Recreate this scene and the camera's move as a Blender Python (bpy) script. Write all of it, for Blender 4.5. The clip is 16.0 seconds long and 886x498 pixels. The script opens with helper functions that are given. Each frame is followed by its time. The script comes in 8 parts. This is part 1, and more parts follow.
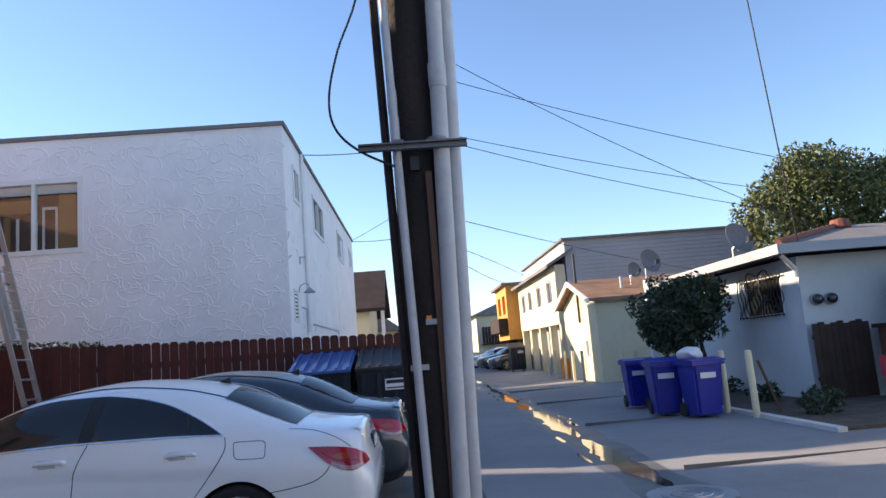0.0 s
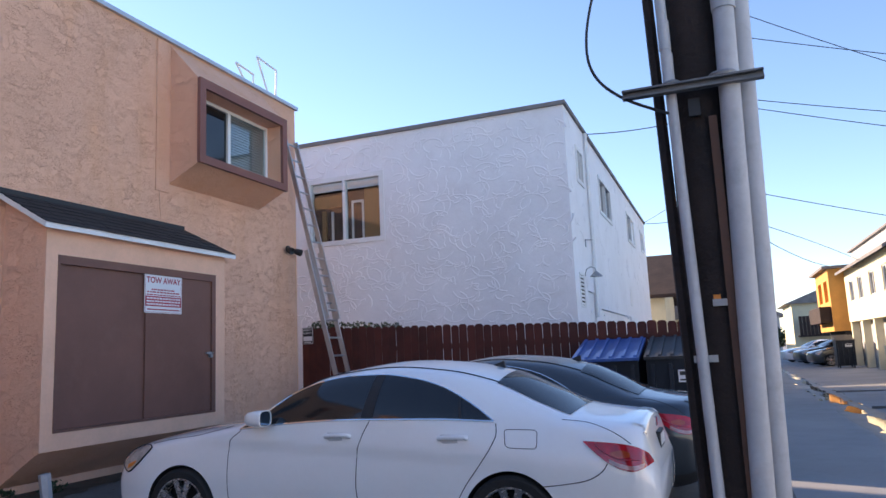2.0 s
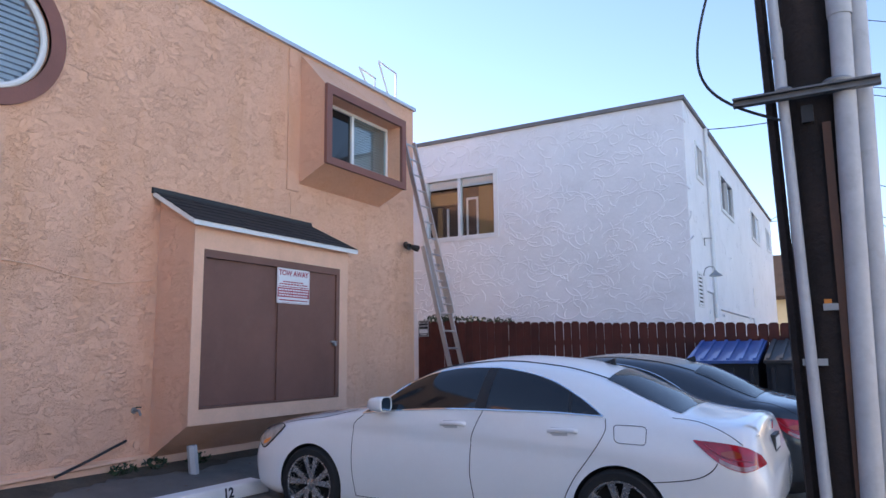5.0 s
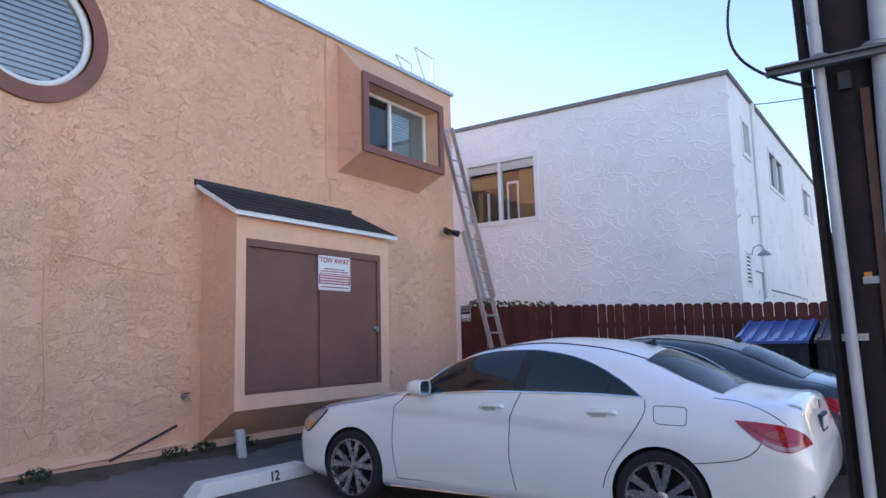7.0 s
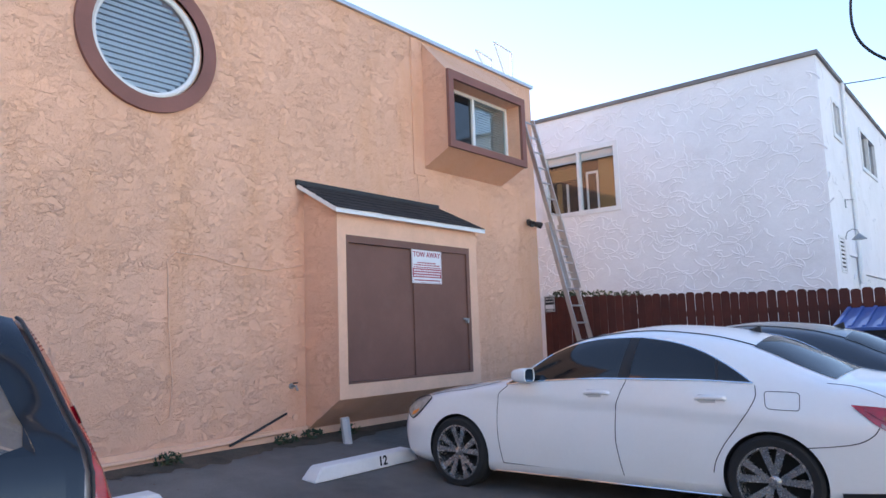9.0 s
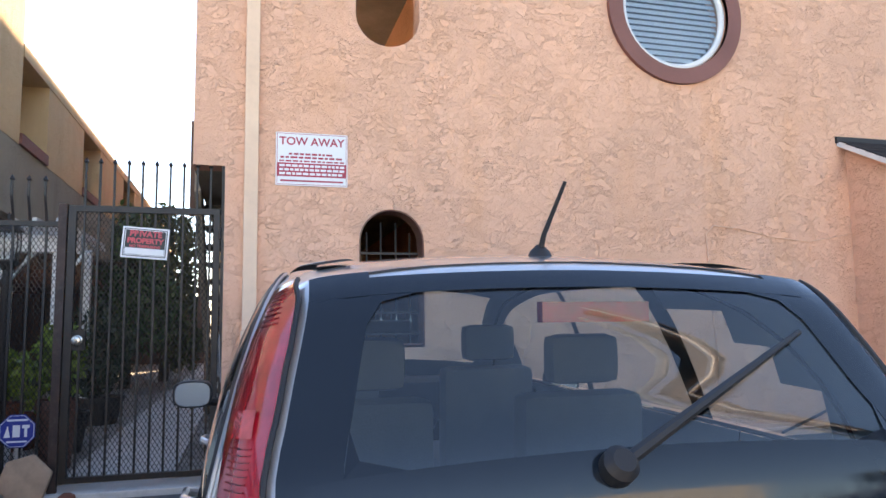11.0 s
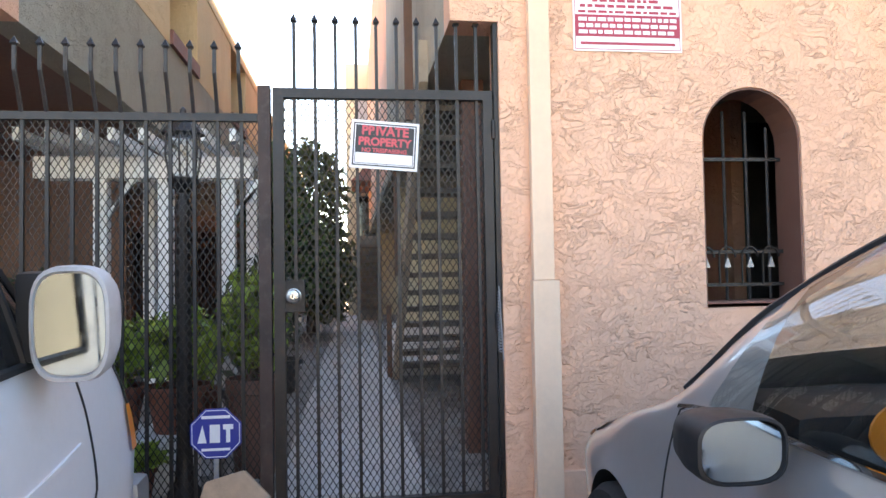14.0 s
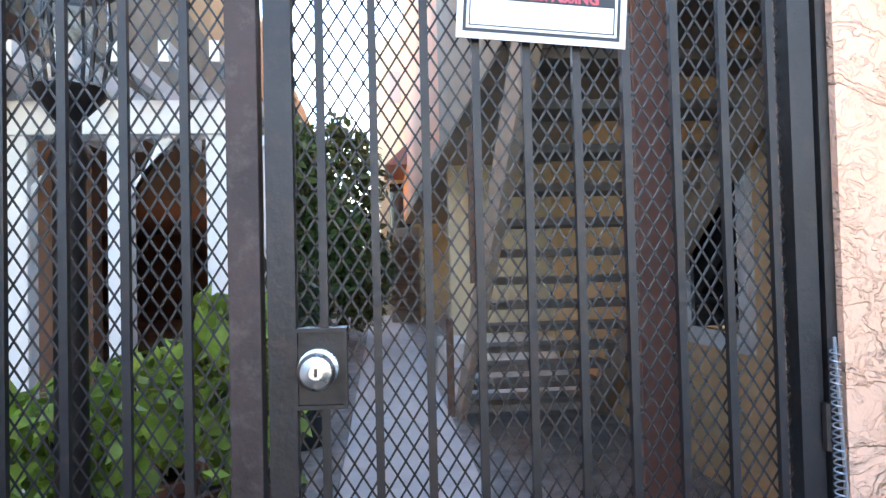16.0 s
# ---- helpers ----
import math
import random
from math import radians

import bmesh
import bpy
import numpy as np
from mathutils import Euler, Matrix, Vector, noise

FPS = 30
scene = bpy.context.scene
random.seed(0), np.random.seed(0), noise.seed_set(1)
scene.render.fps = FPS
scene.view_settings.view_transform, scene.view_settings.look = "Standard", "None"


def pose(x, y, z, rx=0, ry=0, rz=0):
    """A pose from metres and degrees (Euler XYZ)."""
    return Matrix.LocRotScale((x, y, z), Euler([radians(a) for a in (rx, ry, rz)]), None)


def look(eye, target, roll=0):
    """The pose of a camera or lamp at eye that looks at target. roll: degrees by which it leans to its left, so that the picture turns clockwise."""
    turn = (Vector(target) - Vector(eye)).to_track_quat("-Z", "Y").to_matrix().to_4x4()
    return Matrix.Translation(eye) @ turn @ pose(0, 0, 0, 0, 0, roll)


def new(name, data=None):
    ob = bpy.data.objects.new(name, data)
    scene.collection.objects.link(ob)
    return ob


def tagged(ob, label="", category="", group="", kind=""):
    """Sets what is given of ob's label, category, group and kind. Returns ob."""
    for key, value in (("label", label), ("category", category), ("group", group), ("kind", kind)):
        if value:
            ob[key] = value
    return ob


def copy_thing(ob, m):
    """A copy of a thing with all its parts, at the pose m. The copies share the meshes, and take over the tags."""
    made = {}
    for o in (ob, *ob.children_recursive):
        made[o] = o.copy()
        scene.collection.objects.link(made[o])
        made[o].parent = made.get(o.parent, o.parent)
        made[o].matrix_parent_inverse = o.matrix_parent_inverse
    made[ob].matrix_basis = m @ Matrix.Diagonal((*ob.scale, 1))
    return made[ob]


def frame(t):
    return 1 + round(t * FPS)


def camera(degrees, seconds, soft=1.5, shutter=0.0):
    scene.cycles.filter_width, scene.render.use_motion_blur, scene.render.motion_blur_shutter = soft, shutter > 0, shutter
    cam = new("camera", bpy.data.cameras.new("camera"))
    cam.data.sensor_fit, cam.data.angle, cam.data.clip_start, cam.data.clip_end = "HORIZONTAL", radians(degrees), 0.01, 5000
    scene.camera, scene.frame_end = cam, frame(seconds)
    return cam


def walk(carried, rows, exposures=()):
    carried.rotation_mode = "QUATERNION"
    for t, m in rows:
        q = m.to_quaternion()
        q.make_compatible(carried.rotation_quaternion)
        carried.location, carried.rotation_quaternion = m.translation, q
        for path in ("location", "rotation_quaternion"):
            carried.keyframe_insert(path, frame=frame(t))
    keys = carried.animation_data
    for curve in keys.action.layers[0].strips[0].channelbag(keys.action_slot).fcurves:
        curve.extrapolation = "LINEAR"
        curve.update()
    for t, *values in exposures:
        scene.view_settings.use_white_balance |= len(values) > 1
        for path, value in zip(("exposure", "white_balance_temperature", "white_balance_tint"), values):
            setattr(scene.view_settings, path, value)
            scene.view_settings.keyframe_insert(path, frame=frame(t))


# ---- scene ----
cam = camera(63.8, 16.0)
PATH = [
    (0, (0.386, 0.469, 1.555), (0.477, 2.447, 1.837), -4.6),
    (0.5, (0.291, 0.68, 1.563), (0.069, 2.643, 1.878), -3.2),
    (1, (0.314, 0.852, 1.567), (-0.14, 2.771, 1.897), -2.3),
    (1.5, (0.385, 1.011, 1.548), (-0.224, 2.889, 1.865), -2.3),
    (2, (0.466, 1.023, 1.54), (-0.242, 2.87, 1.836), -2.6),
    (2.5, (0.453, 1.011, 1.535), (-0.311, 2.837, 1.82), -2.7),
    (3, (0.394, 0.968, 1.536), (-0.408, 2.779, 1.817), -2.6),
    (3.5, (0.385, 0.812, 1.535), (-0.46, 2.603, 1.82), -2.2),
    (4, (0.439, 0.763, 1.542), (-0.454, 2.529, 1.834), -1.5),
    (6.5, (0.659, 0.818, 1.503), (-0.437, 2.469, 1.774), -1.0),
    (7, (0.645, 0.825, 1.502), (-0.46, 2.472, 1.758), -1.4),
    (7.5, (0.601, 0.754, 1.479), (-0.506, 2.402, 1.721), -1.8),
    (8, (0.563, 0.597, 1.485), (-0.558, 2.237, 1.718), -1.9),
    (10.3, (0.21, 0.203, 1.491), (-1.471, 1.256, 1.748), -1.5),
    (10.5, (0.047, 0.107, 1.495), (-1.712, 1.025, 1.748), -1.3),
    (11, (-0.204, -0.119, 1.477), (-2.12, 0.411, 1.694), -0.8),
    (11.5, (-0.42, -0.406, 1.476), (-2.403, -0.21, 1.648), -0.1),
    (12, (-0.671, -0.596, 1.496), (-2.667, -0.588, 1.62), 0.6),
    (12.5, (-1.052, -0.705, 1.49), (-3.049, -0.717, 1.599), 0.4),
    (13, (-1.548, -0.841, 1.483), (-3.544, -0.779, 1.585), -0.1),
    (13.5, (-2.093, -1.036, 1.496), (-4.084, -0.865, 1.585), -0.6),
    (14, (-2.695, -1.1, 1.507), (-4.678, -0.847, 1.579), -1.0),
    (14.5, (-3.341, -1.233, 1.425), (-5.309, -0.902, 1.54), -1.6),
    (15, (-3.937, -1.212, 1.425), (-5.907, -0.892, 1.55), -1.5),
    (15.5, (-4.509, -1.266, 1.474), (-6.488, -1.007, 1.603), -1.5),
    (16, (-4.985, -1.276, 1.605), (-6.976, -1.098, 1.657), -1.4),
]
walk(cam, [(t, look(eye, target, roll)) for t, eye, target, roll in PATH],
     [(0.0, 1.17, 6450, 16), (1.5, 1.32, 6550, 20), (4.0, 1.6, 6750, 21), (8.0, 1.84, 6950, 20), (10.5, 2.26, 7600, 18), (12.5, 2.4, 8000, 18),
      (14.0, 2.98, 8600, 17), (14.6, 3.15, 8600, 17), (15.5, 3.2, 8300, 16), (16.0, 3.65, 7600, 15)])

# ---- light ----
world = bpy.data.worlds.new("world")
scene.world = world
world.use_nodes = True
wn = world.node_tree.nodes
sky = wn.new("ShaderNodeTexSky")
sky.sky_type = "NISHITA"
sky.sun_disc = False
SUN = Vector((-1.0, 0.30, 0.40)).normalized()
sky.sun_elevation = math.asin(SUN.z)
sky.sun_rotation = math.atan2(SUN.x, SUN.y)
sky.air_density, sky.dust_density, sky.ozone_density = 1.0, 0.08, 3.2
wn["Background"].inputs[1].default_value = 0.12
world.node_tree.links.new(sky.outputs[0], wn["Background"].inputs[0])
sun = new("sun", bpy.data.lights.new("sun", "SUN"))
sun.data.energy, sun.data.angle, sun.data.color = 5.0, radians(0.6), (1.0, 0.80, 0.55)
sun.matrix_world = look((0, 0, 30), Vector((0, 0, 30)) - SUN)

# ---- materials ----
def nodes_of(name):
    m = bpy.data.materials.new(name)
    m.use_nodes = True
    return m, m.node_tree.nodes, m.node_tree.links, m.node_tree.nodes["Principled BSDF"]


def noise_node(n, l, scale, detail=4, rough=0.6, dist=0.0):
    tc = n.new("ShaderNodeTexCoord")
    t = n.new("ShaderNodeTexNoise")
    t.inputs["Scale"].default_value, t.inputs["Detail"].default_value = scale, detail
    t.inputs["Roughness"].default_value, t.inputs["Distortion"].default_value = rough, dist
    l.new(tc.outputs["Object"], t.inputs["Vector"])
    return t


def ramp(n, l, src, stops):
    r = n.new("ShaderNodeValToRGB")
    while len(r.color_ramp.elements) < len(stops):
        r.color_ramp.elements.new(0.5)
    for e, (p, c) in zip(r.color_ramp.elements, stops):
        e.position = p
        e.color = (c, c, c, 1) if isinstance(c, (int, float)) else (*c, 1)
    l.new(src, r.inputs[0])
    return r.outputs[0]


def mix(n, l, fac, a, b, mode="MIX"):
    m = n.new("ShaderNodeMix")
    m.data_type, m.blend_type = "RGBA", mode
    for sock, v in ((m.inputs[0], fac), (m.inputs[6], a), (m.inputs[7], b)):
        if isinstance(v, (int, float)):
            sock.default_value = v
        elif isinstance(v, tuple):
            sock.default_value = (*v, 1)
        else:
            l.new(v, sock)
    return m.outputs[2]


def mat(name, col, rough=0.6, metal=0.0, var=0.15, scale=2.0, fine=30.0, bump=0.0, bscale=60.0, bdist=0.01, coat=0.0, spec=0.5, dirt=None, rand=0.0):
    m, n, l, p = nodes_of(name)
    big = noise_node(n, l, scale, 5)
    small = noise_node(n, l, fine, 4)
    spread = 0.01 if coat else 0.08
    dark, light = tuple(c * (1 - var) for c in col), tuple(min(1, c * (1 + var)) for c in col)
    c1 = mix(n, l, ramp(n, l, big.outputs[0], [(0.3, 0), (0.7, 1)]), dark, light)
    mul = mix(n, l, 1.0, c1, ramp(n, l, small.outputs[0], [(0.3, 1 - var * 0.8), (0.7, 1.0)]), "MULTIPLY")
    if dirt:
        d = noise_node(n, l, scale * 2.7, 8, 0.7)
        mul = mix(n, l, ramp(n, l, d.outputs[0], [(0.52, 0), (0.75, dirt[1])]), mul, dirt[0])
    if rand:
        oi = n.new("ShaderNodeObjectInfo")
        mul = mix(n, l, 1.0, mul, ramp(n, l, oi.outputs["Random"], [(0, 1 - rand), (1, 1.0)]), "MULTIPLY")
    l.new(mul, p.inputs["Base Color"])
    l.new(ramp(n, l, small.outputs[0], [(0.2, max(0, rough - spread)), (0.8, min(1, rough + spread))]), p.inputs["Roughness"])
    p.inputs["Metallic"].default_value = metal
    p.inputs["Coat Weight"].default_value = coat
    p.inputs["Coat Roughness"].default_value = 0.04
    p.inputs["Specular IOR Level"].default_value = spec
    if bump:
        b = n.new("ShaderNodeBump")
        b.inputs["Strength"].default_value, b.inputs["Distance"].default_value = bump, bdist
        t = noise_node(n, l, bscale, 6)
        l.new(t.outputs[0], b.inputs["Height"])
        l.new(b.outputs[0], p.inputs["Normal"])
    return m


def stucco(name, col, stain, ridge=0.8, size=4.5):
    """Hand-trowelled stucco: broad patches with broken ridges, a sandy grain, faint tall run-off stains."""
    m, n, l, p = nodes_of(name)
    tc = n.new("ShaderNodeTexCoord")
    mp = n.new("ShaderNodeMapping")
    mp.inputs["Scale"].default_value = (1.6, 1.6, 0.35)
    l.new(tc.outputs["Object"], mp.inputs[0])
    streak = noise_node(n, l, 1.3, 6, 0.65)
    l.new(mp.outputs[0], streak.inputs["Vector"])
    patch = noise_node(n, l, 0.9, 5)
    c = mix(n, l, ramp(n, l, patch.outputs[0], [(0.35, 0), (0.65, 1)]), tuple(v * 0.9 for v in col), col)
    c = mix(n, l, ramp(n, l, streak.outputs[0], [(0.5, 0), (0.72, 0.6)]), c, stain)
    trowel = noise_node(n, l, size, 4, 0.6, 0.5)
    flat = n.new("ShaderNodeMapping")
    flat.inputs["Scale"].default_value = (0.8, 0.8, 1.5)
    flat.inputs["Rotation"].default_value = (0.25, 0.0, 0.0)
    l.new(tc.outputs["Object"], flat.inputs[0])
    l.new(flat.outputs[0], trowel.inputs["Vector"])
    gate = noise_node(n, l, size * 0.6, 3)
    where = ramp(n, l, gate.outputs[0], [(0.42, 0.2), (0.58, 1.0)])
    lip = mix(n, l, 1.0, ramp(n, l, trowel.outputs[0], [(0.470, 0.0), (0.500, 1.0), (0.506, 0.0)]), where, "MULTIPLY")
    lip2 = mix(n, l, 1.0, ramp(n, l, trowel.outputs[0], [(0.560, 0.0), (0.585, 0.8), (0.590, 0.0)]), where, "MULTIPLY")
    trowel2 = noise_node(n, l, size * 2.3, 3, 0.6, 1.2)
    lip3 = ramp(n, l, trowel2.outputs[0], [(0.45, 0.0), (0.500, 0.22), (0.512, 0.0)])
    both = mix(n, l, 1.0, mix(n, l, 1.0, lip, lip2, "ADD"), lip3, "ADD")
    grain = noise_node(n, l, 55, 4)
    add = n.new("ShaderNodeMath")
    add.operation = "MULTIPLY_ADD"
    l.new(grain.outputs[0], add.inputs[0])
    add.inputs[1].default_value = 0.42
    l.new(both, add.inputs[2])
    # Thin darker lines paint the ridges' own shade into the colour.
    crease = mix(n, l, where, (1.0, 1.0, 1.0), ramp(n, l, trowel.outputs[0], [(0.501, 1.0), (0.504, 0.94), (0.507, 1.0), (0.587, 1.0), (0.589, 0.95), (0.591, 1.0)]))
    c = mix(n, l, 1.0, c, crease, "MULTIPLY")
    l.new(c, p.inputs["Base Color"])
    p.inputs["Roughness"].default_value = 0.9
    p.inputs["Specular IOR Level"].default_value = 0.2
    b = n.new("ShaderNodeBump")
    b.inputs["Strength"].default_value, b.inputs["Distance"].default_value = min(1.0, ridge * 1.15), 0.017
    l.new(add.outputs[0], b.inputs["Height"])
    l.new(b.outputs[0], p.inputs["Normal"])
    return m


def glass(name, tint, rough=0.01, base=0.07):
    """Clear or tinted pane: see-through with a Fresnel gloss."""
    m, n, l, p = nodes_of(name)
    n.remove(p)
    tr, gl, lw, mx = n.new("ShaderNodeBsdfTransparent"), n.new("ShaderNodeBsdfGlossy"), n.new("ShaderNodeLayerWeight"), n.new("ShaderNodeMixShader")
    tr.inputs[0].default_value = (*tint, 1)
    gl.inputs["Roughness"].default_value = rough
    lw.inputs[0].default_value = 0.5
    pw, ad = n.new("ShaderNodeMath"), n.new("ShaderNodeMath")
    pw.operation, ad.operation = "POWER", "MULTIPLY_ADD"
    l.new(lw.outputs["Facing"], pw.inputs[0])
    pw.inputs[1].default_value = 4.0
    l.new(pw.outputs[0], ad.inputs[0])
    ad.inputs[1].default_value, ad.inputs[2].default_value = 0.85, base
    l.new(ad.outputs[0], mx.inputs[0])
    l.new(tr.outputs[0], mx.inputs[1])
    l.new(gl.outputs[0], mx.inputs[2])
    l.new(mx.outputs[0], n["Material Output"].inputs[0])
    return m


M = {}
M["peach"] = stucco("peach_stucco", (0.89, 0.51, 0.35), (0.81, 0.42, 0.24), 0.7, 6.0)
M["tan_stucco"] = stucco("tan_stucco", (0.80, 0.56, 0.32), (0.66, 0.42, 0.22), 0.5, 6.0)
M["ladder_blue"] = mat("blue_grey_paint", (0.15, 0.26, 0.31), 0.5, var=0.2, scale=5, dirt=((0.3, 0.33, 0.34), 0.4))
M["peach_trim"] = mat("peach_trim", (0.84, 0.50, 0.345), 0.85, var=0.08, bump=0.3, bscale=25)
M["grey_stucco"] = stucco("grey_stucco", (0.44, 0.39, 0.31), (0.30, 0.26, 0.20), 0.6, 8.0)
M["white_stucco"] = mat("white_stucco", (0.84, 0.83, 0.85), 0.62, var=0.05, scale=0.8, bump=0.35, bscale=7, bdist=0.02, dirt=((0.55, 0.53, 0.52), 0.25))
M["white"] = mat("white_paint", (0.78, 0.78, 0.78), 0.55, var=0.06, bump=0.1)
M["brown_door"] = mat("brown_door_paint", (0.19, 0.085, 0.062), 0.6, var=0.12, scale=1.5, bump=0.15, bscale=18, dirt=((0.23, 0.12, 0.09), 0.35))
M["mauve"] = mat("mauve_trim", (0.24, 0.095, 0.075), 0.65, var=0.12, bump=0.2, bscale=40)
M["asphalt"] = mat("old_asphalt", (0.175, 0.165, 0.155), 0.92, var=0.42, scale=0.8, fine=90, bump=0.9, bscale=160, bdist=0.01, dirt=((0.20, 0.185, 0.17), 0.5))
M["concrete"] = mat("alley_concrete", (0.27, 0.27, 0.275), 0.85, var=0.16, scale=0.35, fine=45, bump=0.3, bscale=70, dirt=((0.17, 0.165, 0.16), 0.6))
M["walk"] = mat("walk_concrete", (0.66, 0.64, 0.61), 0.85, var=0.1, scale=1.2, bump=0.3, bscale=70, dirt=((0.3, 0.28, 0.26), 0.5))
M["water"] = mat("standing_water", (0.07, 0.065, 0.06), 0.03, var=0.1, spec=1.0, bump=0.04, bscale=6)
M["fence"] = mat("redwood_stain", (0.105, 0.022, 0.014), 0.75, var=0.2, scale=4, bump=0.3, bscale=30, rand=0.3)
M["shingle"] = mat("dark_shingle", (0.035, 0.032, 0.035), 0.95, var=0.3, fine=120, bump=0.6, bscale=150, rand=0.35)
M["tan_shingle"] = mat("tan_shingle", (0.30, 0.17, 0.10), 0.95, var=0.25, fine=80, bump=0.6, bscale=90)
M["alu"] = mat("aluminium", (0.55, 0.56, 0.57), 0.38, 0.9, var=0.1)
M["steel"] = mat("galvanised", (0.38, 0.39, 0.40), 0.5, 0.8, var=0.2)
M["dull_steel"] = mat("dull_steel", (0.17, 0.17, 0.175), 0.6, 0.5, var=0.25)
M["rusty_iron"] = mat("rust_brown_iron", (0.050, 0.026, 0.021), 0.6, 0.1, var=0.35, scale=7, bump=0.3, bscale=40, dirt=((0.13, 0.10, 0.085), 0.5))
M["beige_trim"] = mat("beige_trim", (0.82, 0.585, 0.42), 0.85, var=0.07, bump=0.25, bscale=25, dirt=((0.62, 0.42, 0.30), 0.3))
M["chrome"] = mat("chrome", (0.75, 0.75, 0.76), 0.08, 1.0, var=0.02)
M["black_iron"] = mat("black_iron", (0.018, 0.015, 0.015), 0.45, 0.2, var=0.3, scale=9, bump=0.2, bscale=40, dirt=((0.07, 0.03, 0.02), 0.5))
M["rim_grey"] = mat("machined_rim", (0.58, 0.56, 0.55), 0.26, 0.9, var=0.1)
# Greyer coat that paints shade into the hollows behind the door handles.
M["shade_gap"] = mat("recess_shade", (0.55, 0.56, 0.58), 0.4, var=0.03, coat=0.6)
M["black"] = mat("black_plastic", (0.02, 0.02, 0.022), 0.55, var=0.1)
M["rubber"] = mat("rubber", (0.018, 0.018, 0.019), 0.85, var=0.2, bump=0.2)
M["dark"] = mat("dark_interior", (0.02, 0.018, 0.016), 0.9, var=0.2)
M["timber"] = mat("creosote_timber", (0.030, 0.018, 0.014), 0.85, var=0.4, scale=3, bump=0.8, bscale=22, bdist=0.02)
M["brown_wood"] = mat("brown_wood", (0.13, 0.06, 0.035), 0.7, var=0.25, bump=0.4, bscale=25)
M["old_wood"] = mat("weathered_wood", (0.045, 0.026, 0.020), 0.85, var=0.35, bump=0.6, bscale=20, rand=0.3)
M["pvc"] = mat("pale_conduit", (0.50, 0.50, 0.51), 0.5, var=0.1, scale=3, dirt=((0.3, 0.28, 0.26), 0.5))
M["car_white"] = mat("white_car_paint", (0.88, 0.88, 0.88), 0.3, var=0.02, coat=1.0)
M["car_grey"] = mat("dark_grey_paint", (0.045, 0.055, 0.065), 0.32, 0.5, var=0.05, coat=1.0)
M["car_silver"] = mat("grey_silver_paint", (0.56, 0.55, 0.545), 0.30, 0.55, var=0.04, coat=1.0)
M["seat_grey"] = mat("grey_seat_cloth", (0.14, 0.14, 0.145), 0.9, var=0.12, bump=0.2, bscale=120)
M["van_white"] = mat("van_paint", (0.72, 0.75, 0.78), 0.38, var=0.04, coat=0.5, dirt=((0.55, 0.55, 0.54), 0.3))
M["tint"] = mat("tinted_glass", (0.012, 0.014, 0.016), 0.04, var=0.05, spec=0.6)
M["tint_soft"] = mat("dark_rear_glass", (0.010, 0.012, 0.014), 0.05, var=0.05, spec=0.22)
M["pane"] = glass("clear_pane", (0.92, 0.95, 0.95))
M["car_pane"] = glass("car_pane", (0.80, 0.86, 0.86), 0.01, 0.11)
M["rear_pane"] = glass("rear_pane", (0.62, 0.72, 0.74), 0.01, 0.12)
M["mirror"] = mat("mirror_silver", (0.42, 0.50, 0.54), 0.04, 1.0, var=0.03)
M["frit"] = mat("glass_black_border", (0.012, 0.018, 0.026), 0.08, var=0.05, spec=0.5)
M["knob_steel"] = mat("brushed_steel", (0.60, 0.57, 0.52), 0.28, 1.0, var=0.06)
M["tread_grey"] = mat("grey_tread", (0.17, 0.145, 0.125), 0.85, var=0.25, scale=4, bump=0.3)
M["stringer_tan"] = mat("faded_tan_paint", (0.40, 0.31, 0.23), 0.85, var=0.12, scale=3, bump=0.2, dirt=((0.24, 0.17, 0.12), 0.4))
M["sticker"] = mat("pale_sticker", (0.20, 0.24, 0.235), 0.6, var=0.05)
M["room"] = mat("dim_room", (0.10, 0.095, 0.085), 0.9, var=0.3)
M["red_lens"] = mat("red_lens", (0.46, 0.010, 0.022), 0.12, var=0.25, scale=14, coat=1.0)
M["pink_lens"] = mat("clear_over_red_lens", (0.50, 0.26, 0.25), 0.15, var=0.3, scale=20, coat=1.0)
M["amber_dim"] = mat("amber_lens", (0.50, 0.07, 0.02), 0.15, var=0.2, coat=1.0)
M["leaf_green"] = mat("fresh_leaf", (0.075, 0.14, 0.035), 0.55, var=0.45, scale=6)
M["paver_tan"] = mat("tan_paver", (0.46, 0.31, 0.21), 0.85, var=0.15, scale=6, bump=0.4, bscale=60)
M["red_rib"] = mat("red_lens_rib", (0.30, 0.006, 0.014), 0.2, var=0.1, coat=0.6)
M["red_bright"] = mat("red_reflector", (0.62, 0.03, 0.04), 0.15, var=0.15, scale=30, coat=1.0)
M["clear_lens"] = mat("clear_lens", (0.45, 0.43, 0.40), 0.15, var=0.3, scale=12, coat=1.0)
M["orange"] = mat("amber", (0.8, 0.25, 0.03), 0.4)
M["blue_bin"] = mat("blue_plastic", (0.012, 0.022, 0.30), 0.42, var=0.15, scale=5)
M["blue_lid"] = mat("blue_lid", (0.03, 0.09, 0.30), 0.45, var=0.12)
M["dump"] = mat("dumpster_steel", (0.018, 0.024, 0.035), 0.5, 0.3, var=0.25)
M["sign_white"] = mat("sign_white", (0.76, 0.75, 0.76), 0.4, var=0.03)
M["sign_red"] = mat("sign_red", (0.42, 0.03, 0.06), 0.45, var=0.08)
M["sign_black"] = mat("sign_black", (0.015, 0.015, 0.018), 0.45, var=0.05)
M["sign_blue"] = mat("sign_blue", (0.02, 0.035, 0.25), 0.4, var=0.05)
M["leaf"] = mat("dark_leaf", (0.030, 0.055, 0.022), 0.6, var=0.45, scale=6)
